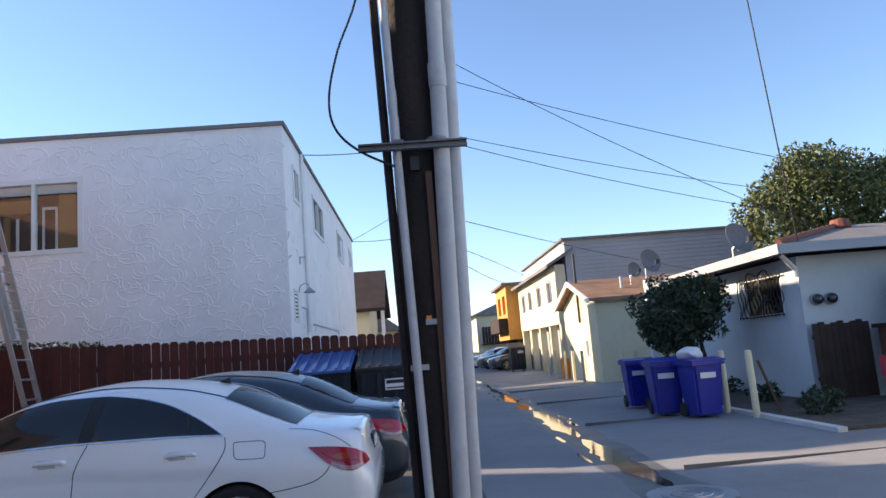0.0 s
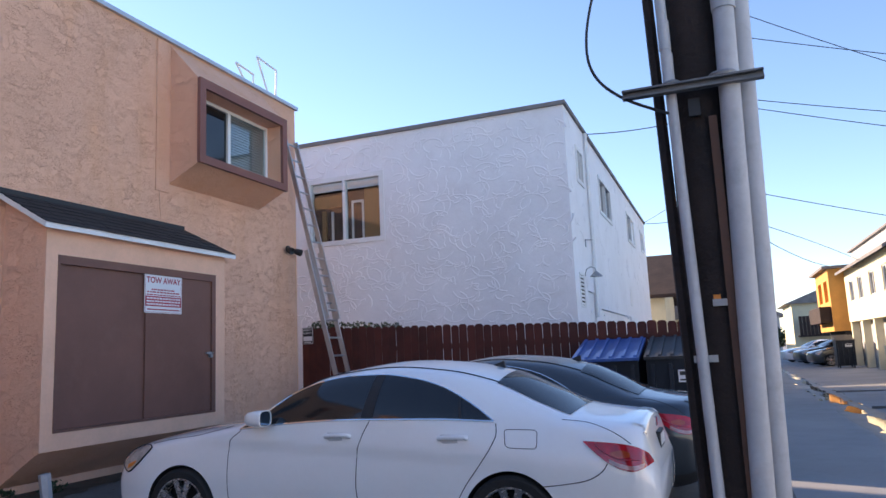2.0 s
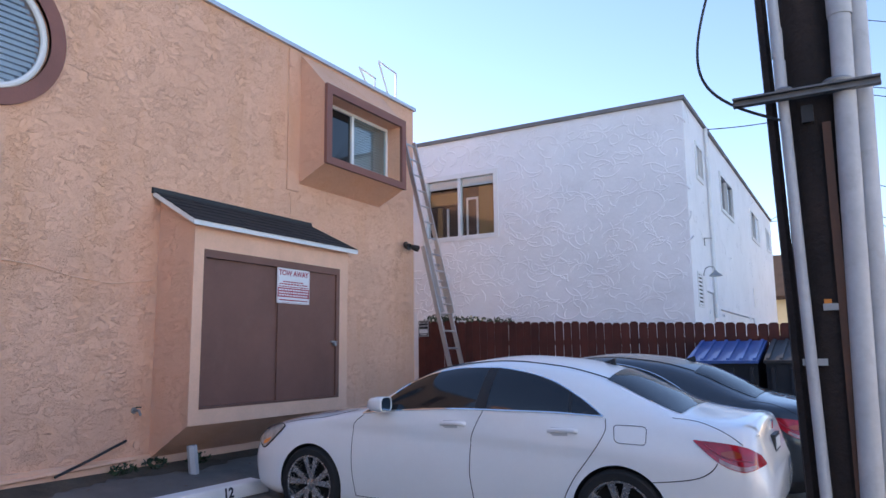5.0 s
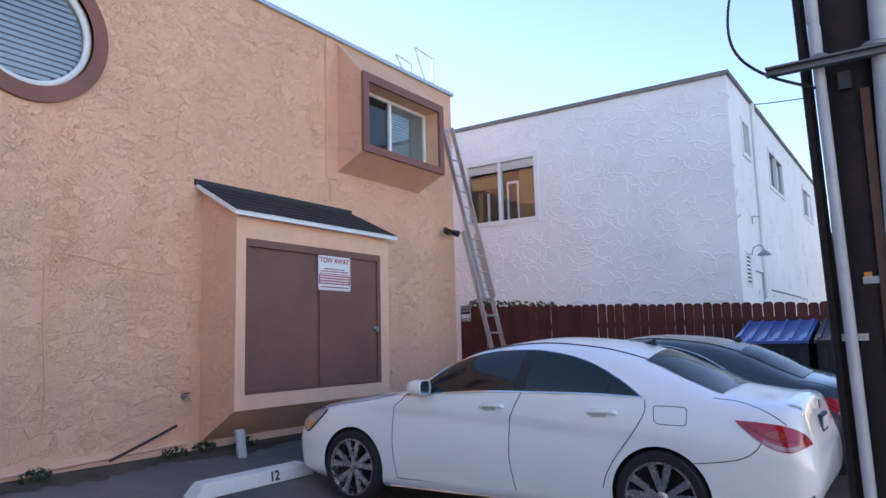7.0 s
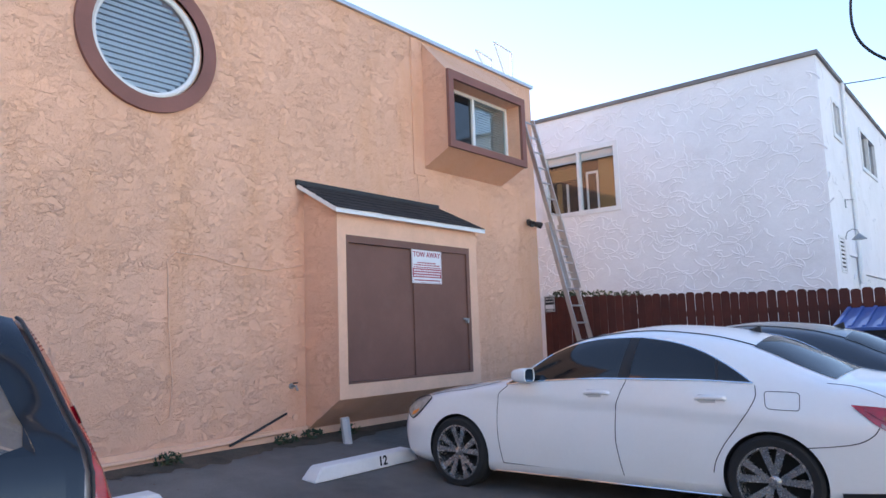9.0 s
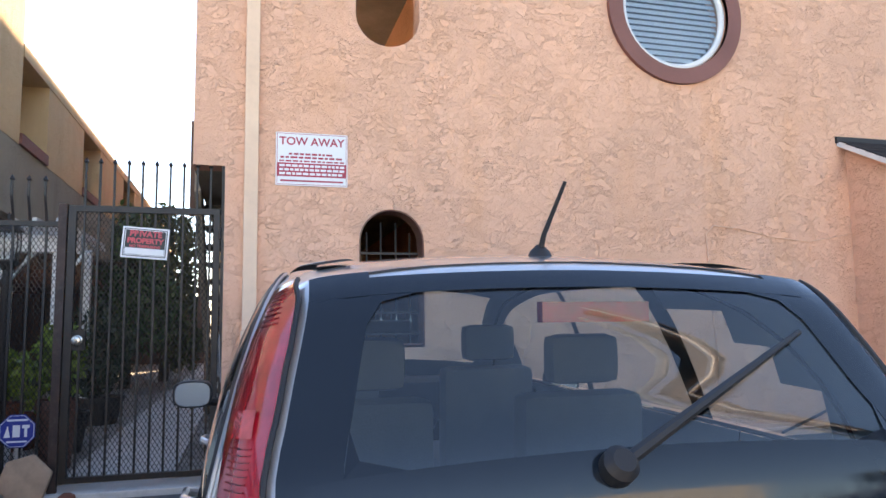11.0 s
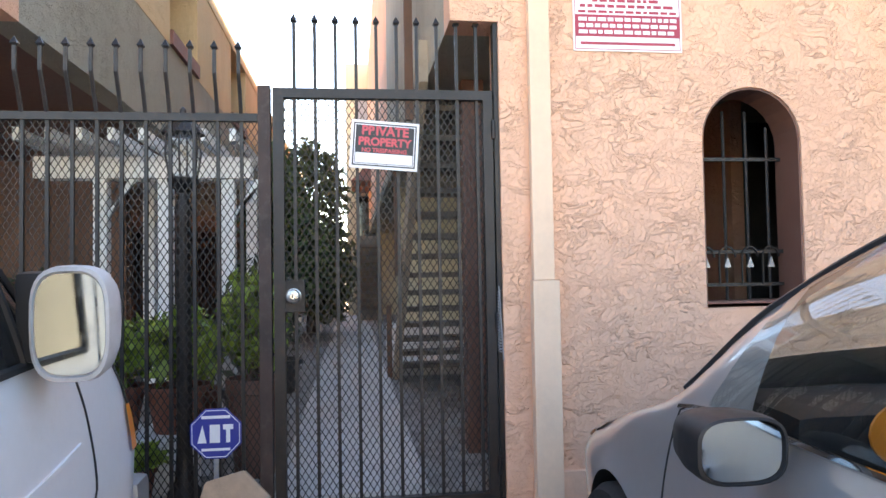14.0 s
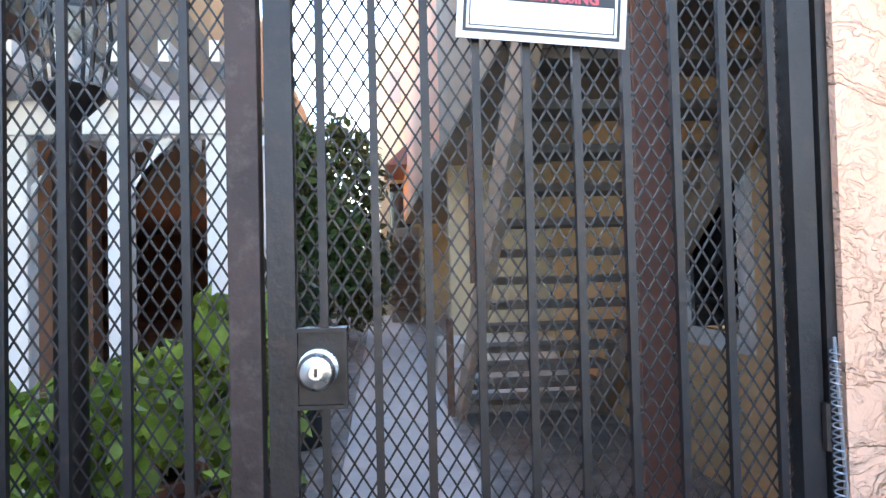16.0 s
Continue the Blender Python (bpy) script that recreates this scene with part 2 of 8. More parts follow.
M["leaf_sun"] = mat("olive_leaf", (0.11, 0.13, 0.035), 0.6, var=0.45, scale=5)
M["leaf_lime"] = mat("lime_leaf", (0.25, 0.36, 0.045), 0.5, var=0.4, scale=9)
M["bark"] = mat("bark", (0.07, 0.05, 0.035), 0.9, var=0.3, bump=0.6)
M["terra"] = mat("terracotta", (0.22, 0.075, 0.045), 0.8, var=0.15)
M["soil"] = mat("dry_soil", (0.10, 0.08, 0.06), 0.95, var=0.4, scale=3, bump=0.8, bscale=50)
M["cream"] = mat("cream_wall", (0.66, 0.60, 0.42), 0.85, var=0.08, scale=0.7, bump=0.2, dirt=((0.45, 0.42, 0.34), 0.4))
M["pale_wall"] = mat("pale_blue_wall", (0.55, 0.60, 0.62), 0.85, var=0.06, scale=0.7, bump=0.25, bscale=30, dirt=((0.42, 0.44, 0.45), 0.4))
M["grey_wall"] = mat("grey_siding", (0.36, 0.37, 0.39), 0.8, var=0.07, scale=0.6)
M["orange_wall"] = mat("orange_wall", (0.62, 0.30, 0.07), 0.8, var=0.1)
M["roof_grey"] = mat("grey_roofing", (0.20, 0.19, 0.19), 0.9, var=0.2, bump=0.4)
M["paper"] = mat("pale_paper", (0.7, 0.69, 0.66), 0.7, var=0.05)
M["blind"] = mat("white_blind", (0.80, 0.82, 0.86), 0.6, var=0.04)

# ---- builders ----
def part(name, bm, material, parent=None, label="", smooth=False):
    me = bpy.data.meshes.new(name)
    bmesh.ops.recalc_face_normals(bm, faces=bm.faces)
    bm.to_mesh(me)
    bm.free()
    for mm in (material if isinstance(material, (list, tuple)) else [material]):
        me.materials.append(M[mm])
    if smooth:
        me.shade_smooth()
        me.set_sharp_from_angle(angle=radians(38))
    ob = new(name, me)
    if parent:
        ob.parent = parent
    if label:
        ob["label"] = label
    return ob


def thing(name, label, category, m=None, group="", kind=""):
    ob = new(name)
    ob.empty_display_size = 0.1
    if m is not None:
        ob.matrix_basis = m
    return tagged(ob, label, category, group, kind)


def box(bm, x0, x1, y0, y1, z0, z1, bevel=0.0):
    vs = [bm.verts.new((x, y, z)) for x in (x0, x1) for y in (y0, y1) for z in (z0, z1)]
    fs = [bm.faces.new([vs[i] for i in q]) for q in ((0, 1, 3, 2), (4, 6, 7, 5), (0, 4, 5, 1), (2, 3, 7, 6), (0, 2, 6, 4), (1, 5, 7, 3))]
    if bevel:
        es = list({e for f in fs for e in f.edges})
        bmesh.ops.bevel(bm, geom=es, offset=bevel, segments=2, affect="EDGES", profile=0.6)
    return bm


def boxes(*bs, bevel=0.0):
    bm = bmesh.new()
    for b in bs:
        t = bmesh.new()
        box(t, *b, bevel=bevel)
        join(bm, t)
    return bm


def join(bm, other):
    me = bpy.data.meshes.new("tmp")
    other.to_mesh(me)
    other.free()
    bm.from_mesh(me)
    bpy.data.meshes.remove(me)
    return bm


def prism(bm, pts, a, b, axis="x"):
    """A closed outline pushed from a to b along an axis; pts are the two other coordinates in order."""
    def put(p, t):
        return {"x": (t, p[0], p[1]), "y": (p[0], t, p[1]), "z": (p[0], p[1], t)}[axis]
    r0, r1 = [bm.verts.new(put(p, a)) for p in pts], [bm.verts.new(put(p, b)) for p in pts]
    n = len(pts)
    bm.faces.new(r0)
    bm.faces.new(r1[::-1])
    for i in range(n):
        bm.faces.new((r0[i], r1[i], r1[(i + 1) % n], r0[(i + 1) % n]))
    return bm


def tube(bm, pts, r, seg=8, r2=None, cap=True):
    """A round rod along points; r may taper to r2."""
    pts = [Vector(p) for p in pts]
    rings, up = [], None
    for i, p in enumerate(pts):
        d = (pts[min(i + 1, len(pts) - 1)] - pts[max(i - 1, 0)]).normalized()
        if up is None:
            up = d.orthogonal().normalized()
        side = d.cross(up).normalized()
        up = side.cross(d).normalized()
        rr = r if r2 is None else r + (r2 - r) * i / (len(pts) - 1)
        rings.append([bm.verts.new(p + (up * math.cos(2 * math.pi * k / seg) + side * math.sin(2 * math.pi * k / seg)) * rr) for k in range(seg)])
    for a, b in zip(rings, rings[1:]):
        for k in range(seg):
            bm.faces.new((a[k], a[(k + 1) % seg], b[(k + 1) % seg], b[k]))
    if cap:
        bm.faces.new(rings[0][::-1])
        bm.faces.new(rings[-1])
    return bm


def lathe(bm, prof, seg=24, m=None):
    """A profile of (radius, height) turned round z, then posed by m."""
    m = m or Matrix()
    rings = [[bm.verts.new(m @ Vector((r * math.cos(2 * math.pi * k / seg), r * math.sin(2 * math.pi * k / seg), z))) for k in range(seg)] for r, z in prof]
    for a, b in zip(rings, rings[1:]):
        for k in range(seg):
            bm.faces.new((a[k], a[(k + 1) % seg], b[(k + 1) % seg], b[k]))
    bm.faces.new(rings[0][::-1])
    bm.faces.new(rings[-1])
    return bm


def carve(bm, *cutters):
    """bm with the cutters' solids taken out of it."""
    def ob_of(b):
        me = bpy.data.meshes.new("tmp")
        bmesh.ops.recalc_face_normals(b, faces=b.faces)
        b.to_mesh(me)
        b.free()
        return new("tmp", me)
    base, cuts = ob_of(bm), [ob_of(c) for c in cutters]
    for c in cuts:
        mod = base.modifiers.new("cut", "BOOLEAN")
        mod.object, mod.operation, mod.solver = c, "DIFFERENCE", "EXACT"
    dg = bpy.context.evaluated_depsgraph_get()
    me = bpy.data.meshes.new_from_object(base.evaluated_get(dg))
    out = bmesh.new()
    out.from_mesh(me)
    for o in [base, *cuts]:
        d = o.data
        bpy.data.objects.remove(o)
        bpy.data.meshes.remove(d)
    bpy.data.meshes.remove(me)
    return out


def letters(text, size, m, material, parent, name="lettering", align="CENTER", bold=0.0):
    cu = bpy.data.curves.new("tmp", "FONT")
    cu.body, cu.size, cu.align_x, cu.align_y, cu.extrude, cu.offset = text, size, align, "CENTER", 0.001, bold
    ob = new("tmp", cu)
    me = bpy.data.meshes.new_from_object(ob.evaluated_get(bpy.context.evaluated_depsgraph_get()))
    bpy.data.objects.remove(ob)
    bpy.data.curves.remove(cu)
    me.name = name
    me.transform(m)
    me.materials.clear()
    me.materials.append(M[material])
    o = new(name, me)
    o.parent = parent
    return o


def ground_z(x, y):
    """The lot falls to the alley's drain; a steeper apron climbs to the wall."""
    k = min(1.0, max(0.0, (y - 0.5) / 4.0))
    top = 0.20 + 0.13 * k * k * (3 - 2 * k)
    return float(np.interp(x, [-6.4, -3.9, -0.5, 3.0, 6.0], [top, 0.06 - 0.03 * k, -0.03 + 0.03 * k, -0.06, 0.0]))

# ---- ground ----
def build_ground():
    bm = bmesh.new()
    xs = [-400, -120, -60] + [x * 0.5 for x in range(-80, 21)] + [14, 30, 60, 120, 400]
    ys = [-300, -80, -30, -12, -8] + [y * 0.5 for y in range(-12, 31)] + [18, 24, 32, 45, 70, 120, 300, 900]
    grid = [[bm.verts.new((x, y, ground_z(x, y) if x > -40 else 0.3)) for y in ys] for x in xs]
    for i in range(len(xs) - 1):
        for j in range(len(ys) - 1):
            f = bm.faces.new((grid[i][j], grid[i + 1][j], grid[i + 1][j + 1], grid[i][j + 1]))
            f.material_index = 0 if xs[i] < 0.9 and ys[j] < 12.2 else 1
    tagged(part("ground", bm, ["asphalt", "concrete"]), "worn dark asphalt parking lot beside a pale concrete alley", "ground", kind="structure")


build_ground()

# broken ribbon of standing water along the alley's drain
def build_water():
    bm = bmesh.new()
    rnd = random.Random(5)
    # ragged main ribbon with islands, then small pools beside it
    def pool(cx, y0, y1, wide, step):
        ys = np.arange(y0, y1 + step * 0.5, step)
        lo, hi = [], []
        for i, y in enumerate(ys):
            end = min(1.0, 4 * min(i, len(ys) - 1 - i) / max(1, len(ys) - 1)) ** 0.5
            mid = cx + 0.010 * (y - 10) + 0.10 * noise.noise((y * 0.5, 1.3, 0))
            w = wide * end * (0.75 + 0.9 * abs(noise.noise((y * 1.7, 4.1, 0)))) + 0.004
            lo.append(bm.verts.new((mid - w * (0.8 + 0.5 * noise.noise((y * 3.1, 7.7, 0))), y, -0.047)))
            hi.append(bm.verts.new((mid + w * (0.8 + 0.5 * noise.noise((y * 3.3, 9.2, 0))), y, -0.047)))
        for i in range(len(ys) - 1):
            bm.faces.new((lo[i], hi[i], hi[i + 1], lo[i + 1]))
    y = 8.1
    while y < 62:
        L = rnd.uniform(2.0, 5.5)
        pool(2.95, y, y + L, rnd.uniform(0.14, 0.24), 0.14 if y < 25 else 0.4)
        y += L + rnd.uniform(0.05, 0.35)
    for k in range(16):
        y = rnd.uniform(9, 30)
        pool(2.95 + rnd.choice((-1, 1)) * rnd.uniform(0.28, 0.42), y, y + rnd.uniform(0.3, 0.9), rnd.uniform(0.03, 0.07), 0.1)
    tagged(part("water", bm, "water"), "shallow water lying in the alley's drain", "water", kind="structure")
    bm = bmesh.new()
    ys = [4 + 0.8 * k for k in range(75)]
    a = [bm.verts.new((2.55 + 0.012 * (y - 10) + rnd.uniform(-0.08, 0.08), y, -0.0515)) for y in ys]
    b = [bm.verts.new((3.35 + 0.012 * (y - 10) + rnd.uniform(-0.10, 0.10), y, -0.0515)) for y in ys]
    for k in range(len(ys) - 1):
        bm.faces.new((a[k], b[k], b[k + 1], a[k + 1]))
    M["wet"] = mat("damp_concrete", (0.13, 0.13, 0.13), 0.5, var=0.3, scale=1.5)
    tagged(part("damp_patch", bm, "wet"), "damp dark strip of concrete along the drain", "damp strip", kind="structure")


build_water()

# ---- the peach building ----
PX = -6.4
def arch_pts(y0, y1, z0, ztop, n=14):
    r = (y1 - y0) / 2
    return [(y0, z0), (y1, z0)] + [((y0 + y1) / 2 + r * math.cos(math.pi * k / n), ztop - r + r * math.sin(math.pi * k / n)) for k in range(n + 1)]


def disc_pts(cy, cz, ry, rz, n=40):
    return [(cy + ry * math.cos(2 * math.pi * k / n), cz + rz * math.sin(2 * math.pi * k / n)) for k in range(n)]


def build_peach():
    wall = prism(bmesh.new(), [(-0.31, 0.0), (11.70, 0.0), (11.70, 6.07), (-0.57, 6.07), (-0.57, 2.86), (-0.31, 2.86)], PX - 0.24, PX)
    wall = carve(wall,
                 prism(bmesh.new(), arch_pts(0.83, 1.42, 1.32, 2.53), PX - 0.5, PX + 0.2),
                 prism(bmesh.new(), [(1.10 + 0.3 * math.cos(a), (4.34 if a > math.pi else 5.3) + 0.3 * math.sin(a)) for a in [2 * math.pi * (k + 0.5) / 32 for k in range(32)]], PX - 0.5, PX + 0.2),
                 prism(bmesh.new(), disc_pts(4.13, 4.70, 0.62, 0.62), PX - 0.5, PX + 0.2))
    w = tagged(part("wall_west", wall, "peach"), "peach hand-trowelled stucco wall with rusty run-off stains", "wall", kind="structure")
    part("parapet_cap", boxes((PX - 0.28, PX + 0.05, -0.60, 11.74, 6.07, 6.13)), "alu", w, "pale metal parapet cap")
    part("base_band", boxes((PX, PX + 0.035, -0.03, 11.68, 0.0, 0.46)), "peach_trim", w)
    # rooms behind
    tagged(part("wall_inner", boxes((-13.0, PX - 1.6, 1.9, 2.0, 0.2, 6.0), (-13.0, -12.9, 2.0, 11.7, 0.2, 6.0), (-13.0, PX - 0.24, 11.5, 11.7, 0, 6.07)), "peach"),
           "peach stucco inner walls of the building", "wall", kind="structure")
    pw = tagged(part("wall_passage", boxes((-13.0, PX - 0.24, 0.70, 0.80, 0.2, 2.86)), "tan_stucco"), "tan stucco wall beside the stair", "wall", kind="structure")
    part("window_frame", carve(boxes((-10.2, -8.6, 0.66, 0.70, 1.1, 2.2)), boxes((-10.1, -9.45, 0.6, 0.8, 1.2, 2.1), (-9.35, -8.7, 0.6, 0.8, 1.2, 2.1))), "white", pw)
    part("pane", boxes((-10.1, -8.7, 0.685, 0.69, 1.2, 2.1)), "tint", pw)
    # Unseen wall added to stop sun coming through the gap between buildings.
    tagged(part("wall_behind", boxes((-14.2, -14.0, 11.7, 14.3, 0.2, 7.5)), "grey_wall"), "plain grey wall added unseen to block sun through the gap", "wall", kind="structure")
    tagged(part("roof_slab", boxes((-13.0, PX - 0.24, -0.55, 11.7, 5.85, 5.97)), "roof_grey"), "flat grey roofing behind the parapet", "roof", kind="structure")
    # Runs on past x = -13 as an added cover that keeps sun out.
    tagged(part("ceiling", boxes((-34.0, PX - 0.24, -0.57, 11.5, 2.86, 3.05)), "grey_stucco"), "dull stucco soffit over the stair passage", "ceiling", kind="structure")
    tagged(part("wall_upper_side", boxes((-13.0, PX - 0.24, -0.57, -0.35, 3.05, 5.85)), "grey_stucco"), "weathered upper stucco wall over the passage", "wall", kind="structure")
    # Added wall; its height sets how much sun reaches the left building.
    tagged(part("wall_upper_rear", boxes((-30.0, -13.0, -0.57, -0.35, 3.05, 7.9)), "peach"), "plain upper stucco wall added further back to block the sun", "wall", kind="structure")
    tagged(part("wall_room_back", boxes((-8.9, -8.8, 2.0, 11.5, 0.3, 5.85)), "room"), "dim back wall of the rooms", "wall", kind="structure")
    # round window
    win = tagged(thing("window_1", "round window with mauve surround and white slatted blind", "window", pose(PX, 4.13, 4.70), kind="structure"))
    ring = lathe(bmesh.new(), [(0.62, 0.0), (0.78, 0.0), (0.78, 0.045), (0.62, 0.045)], 48, pose(0, 0, 0, 0, 90, 0))
    bmesh.ops.delete(ring, geom=[f for f in ring.faces if len(f.verts) > 6], context="FACES")
    part("surround", ring, "mauve", win, "mauve painted stucco ring", True)
    fr = bmesh.new()
    tube(fr, [(-0.03, 0.585 * math.cos(2 * math.pi * k / 40), 0.585 * math.sin(2 * math.pi * k / 40)) for k in range(41)], 0.035, 8, cap=False)
    part("window_frame", fr, "white", win, "white round frame", True)
    part("pane", prism(bmesh.new(), disc_pts(0, 0, 0.58, 0.58), -0.045, -0.040), "pane", win)
    for k in range(19):
        z = -0.57 + k * 0.062
        h = math.sqrt(max(0.001, 0.57 ** 2 - max(abs(z), abs(z + 0.055)) ** 2))
        s = bmesh.new()
        vs = [s.verts.new(p) for p in ((-0.075, -h, z), (-0.075, h, z), (-0.105, h, z + 0.055), (-0.105, -h, z + 0.055))]
        s.faces.new(vs)
        bmesh.ops.solidify(s, geom=s.faces[:], thickness=0.002)
        part("slat", s, "blind", win)
    for bmx in [carve(boxes((-0.40, -0.125, -0.8, 0.8, -0.8, 0.8)), boxes((-0.37, -0.1, -0.75, 0.75, -0.75, 0.75)))]:
        part("reveal", bmx, "room", win)
    # lower arch window with iron bars
    win = thing("window_2", "arched opening with black iron bars and scrolls", "window", pose(PX - 0.19, 1.125, 1.32), kind="structure")
    for y in (-0.2, -0.07, 0.07, 0.2):
        part("bar", tube(bmesh.new(), [(0, y, 0.0), (0, y, 1.16 - abs(y) * 0.7)], 0.009, 6), "black_iron", win)
    for z in (0.09, 0.28, 0.82):
        part("crossbar", boxes((-0.008, 0.008, -0.29, 0.29, z, z + 0.02)), "black_iron", win)
    for y in (-0.2, -0.07, 0.07, 0.2):
        part("scroll", tube(bmesh.new(), [(0.012, y + 0.05 * math.cos(math.pi * k / 8), 0.26 + 0.06 * math.sin(math.pi * k / 8)) for k in range(9)] + [(0.012, y - 0.05, 0.1)], 0.006, 5), "black_iron", win)
        part("spearhead", prism(bmesh.new(), [(y - 0.022, 0.2), (y + 0.022, 0.2), (y, 0.26)], 0.006, 0.018), "steel", win)
    lin = carve(prism(bmesh.new(), [(a - 1.125, b - 1.32) for a, b in arch_pts(0.832, 1.418, 1.322, 2.528)], -0.045, 0.178), prism(bmesh.new(), [(a - 1.125, b - 1.32) for a, b in arch_pts(0.842, 1.408, 1.332, 2.518)], -0.2, 0.4))
    part("reveal", lin, "brown_door", win, "brown painted reveal")
    part("window_sill", boxes((-0.10, 0.19, -0.293, 0.293, -0.02, 0.006)), "mauve", win)
    # corner trim pipe
    tr = thing("corner_trim", "peach painted vertical trim board on the stucco corner", "trim", kind="structure")
    part("upper_board", boxes((PX, PX + 0.05, -0.155, -0.04, 1.47, 6.05), bevel=0.006), "beige_trim", tr)
    part("lower_board", boxes((PX, PX + 0.07, -0.165, -0.02, 0.25, 1.468), bevel=0.006), "beige_trim", tr)


build_peach()


def tow_sign(m):
    """Tow notice: white enamel, maroon head, maroon band and rows of fine print as bars. Local x to the front, y along, z up; origin at its centre."""
    s = thing("tow_away_sign", "white and maroon tow-away notice with rows of fine print", "sign", m, "tow-away signs")
    part("plate", boxes((-0.002, 0.003, -0.31, 0.31, -0.235, 0.235), bevel=0.001), "sign_white", s)
    part("border", boxes((0.003, 0.004, -0.30, 0.30, 0.222, 0.226), (0.003, 0.004, -0.30, 0.30, -0.226, -0.222), (0.003, 0.004, -0.300, -0.296, -0.222, 0.222), (0.003, 0.004, 0.296, 0.300, -0.222, 0.222)), "sign_red", s)
    part("band", boxes((0.003, 0.005, -0.30, 0.30, -0.155, -0.035)), "sign_red", s)
    letters("TOW AWAY", 0.098, pose(0.004, 0, 0.155, 90, 0, 90), "sign_red", s, bold=0.002)
    rnd = random.Random(3)
    for z, h, w in ((0.045, 0.017, 0.20), (0.014, 0.017, 0.27), (-0.018, 0.014, 0.28)):
        b = bmesh.new()
        y = -w
        while y < w - 0.02:
            L = rnd.uniform(0.02, 0.06)
            box(b, 0.0035, 0.0045, y, min(w, y + L), z - h / 2, z + h / 2)
            y += L + 0.012
        part("print_line", b, "sign_red", s)
    for z in (-0.06, -0.095, -0.13):
        b = bmesh.new()
        y = -0.28
        while y < 0.26:
            L = rnd.uniform(0.02, 0.05)
            box(b, 0.0055, 0.0062, y, min(0.28, y + L), z - 0.010, z + 0.010)
            y += L + 0.010
        part("print_line", b, "sign_white", s)
    part("print_line", boxes((0.0035, 0.0045, -0.27, 0.27, -0.20, -0.185)), "sign_red", s)
    return s


TOW = tow_sign(pose(PX + 0.006, 0.415, 2.945))


def build_closet():
    """The box that stands proud of the wall, with its pair of doors and small shingled roof."""
    c = thing("utility_closet", "stucco utility closet with double brown doors under a shingled lean-to roof", "closet", kind="structure")
    X = -5.80
    Y0, Y1 = 6.19, 8.96
    body = prism(bmesh.new(), [(PX, 0.40), (X, 0.78), (X, 3.03), (PX, 3.40)], Y0, Y1, "y")
    body = carve(body, boxes((X - 0.12, X + 0.1, 6.33, 8.77, 0.95, 2.74)))
    part("body", body, "peach", c)
    part("front_border", carve(boxes((X, X + 0.012, Y0, Y1, 0.78, 3.0)), boxes((X - 0.1, X + 0.1, 6.33, 8.77, 0.95, 2.74))), "peach_trim", c, "smooth pale peach border")
    fr = carve(boxes((X - 0.06, X + 0.02, 6.33, 8.77, 0.95, 2.74)), boxes((X - 0.2, X + 0.1, 6.36, 8.70, 0.975, 2.65)))
    part("door_frame", fr, "brown_door", c)
    d1 = part("door", boxes((X - 0.055, X - 0.02, 6.36, 7.57, 0.977, 2.648), bevel=0.004), "brown_door", c, "flat brown door leaf")
    d2 = part("door", boxes((X - 0.04, X - 0.005, 7.55, 8.70, 0.977, 2.648), bevel=0.004), "brown_door", c, "flat brown door leaf")
    part("edge_strip", boxes((X - 0.005, X + 0.004, 7.548, 7.575, 0.977, 2.648)), "brown_door", d2)
    part("hasp", boxes((X - 0.005, X + 0.02, 8.60, 8.74, 1.70, 1.725)), "steel", d2)
    lk = lathe(bmesh.new(), [(0.0, -0.02), (0.025, -0.02), (0.025, 0.02), (0.0, 0.02)], 12, pose(X + 0.03, 8.66, 1.675, 0, 90, 0))
    part("padlock", lk, "steel", d2)
    # roof: boarded deck with courses of shingles
    r0, r1 = Vector((PX, 0, 3.44)), Vector((-5.68, 0, 3.04))
    deck = bmesh.new()
    p = [(r0.x, 6.08, r0.z), (r1.x, 6.08, r1.z), (r1.x, 9.06, r1.z), (r0.x, 8.84, r0.z)]
    top = [deck.verts.new(v) for v in p]
    bot = [deck.verts.new((v[0], v[1], v[2] - 0.06)) for v in p]
    deck.faces.new(top)
    deck.faces.new(bot[::-1])
    for i in range(4):
        deck.faces.new((top[i], bot[i], bot[(i + 1) % 4], top[(i + 1) % 4]))
    roof = part("roof", deck, "white", c, "white-edged shingled lean-to roof")
    sh = bmesh.new()
    rnd = random.Random(2)
    for i in range(6):
        a, b = i / 6, (i + 1.15) / 6
        y = 6.08
        yend = 8.84 + 0.22 * (i + 0.5) / 6
        while y < yend:
            w = min(rnd.uniform(0.22, 0.32), yend - y)
            pa, pb = r0.lerp(r1, a), r0.lerp(r1, min(b, 1.02))
            lift = rnd.uniform(0.010, 0.016)
            q = [(pa.x, y, pa.z + 0.004), (pb.x, y, pb.z + lift), (pb.x, y + w - 0.006, pb.z + lift), (pa.x, y + w - 0.006, pa.z + 0.004)]
            t = [sh.verts.new(v) for v in q]
            u = [sh.verts.new((v[0], v[1], v[2] - 0.008)) for v in q]
            sh.faces.new(t)
            for k in range(4):
                sh.faces.new((t[k], u[k], u[(k + 1) % 4], t[(k + 1) % 4]))
            y += w
    tagged(part("shingle_courses", sh, "shingle", roof), kind="stuff")
    part("flashing", boxes((PX, PX + 0.03, 6.06, 8.84, 3.41, 3.48)), "black", roof)


build_closet()
copy_thing(TOW, pose(-5.80 + 0.004, 7.83, 2.43))


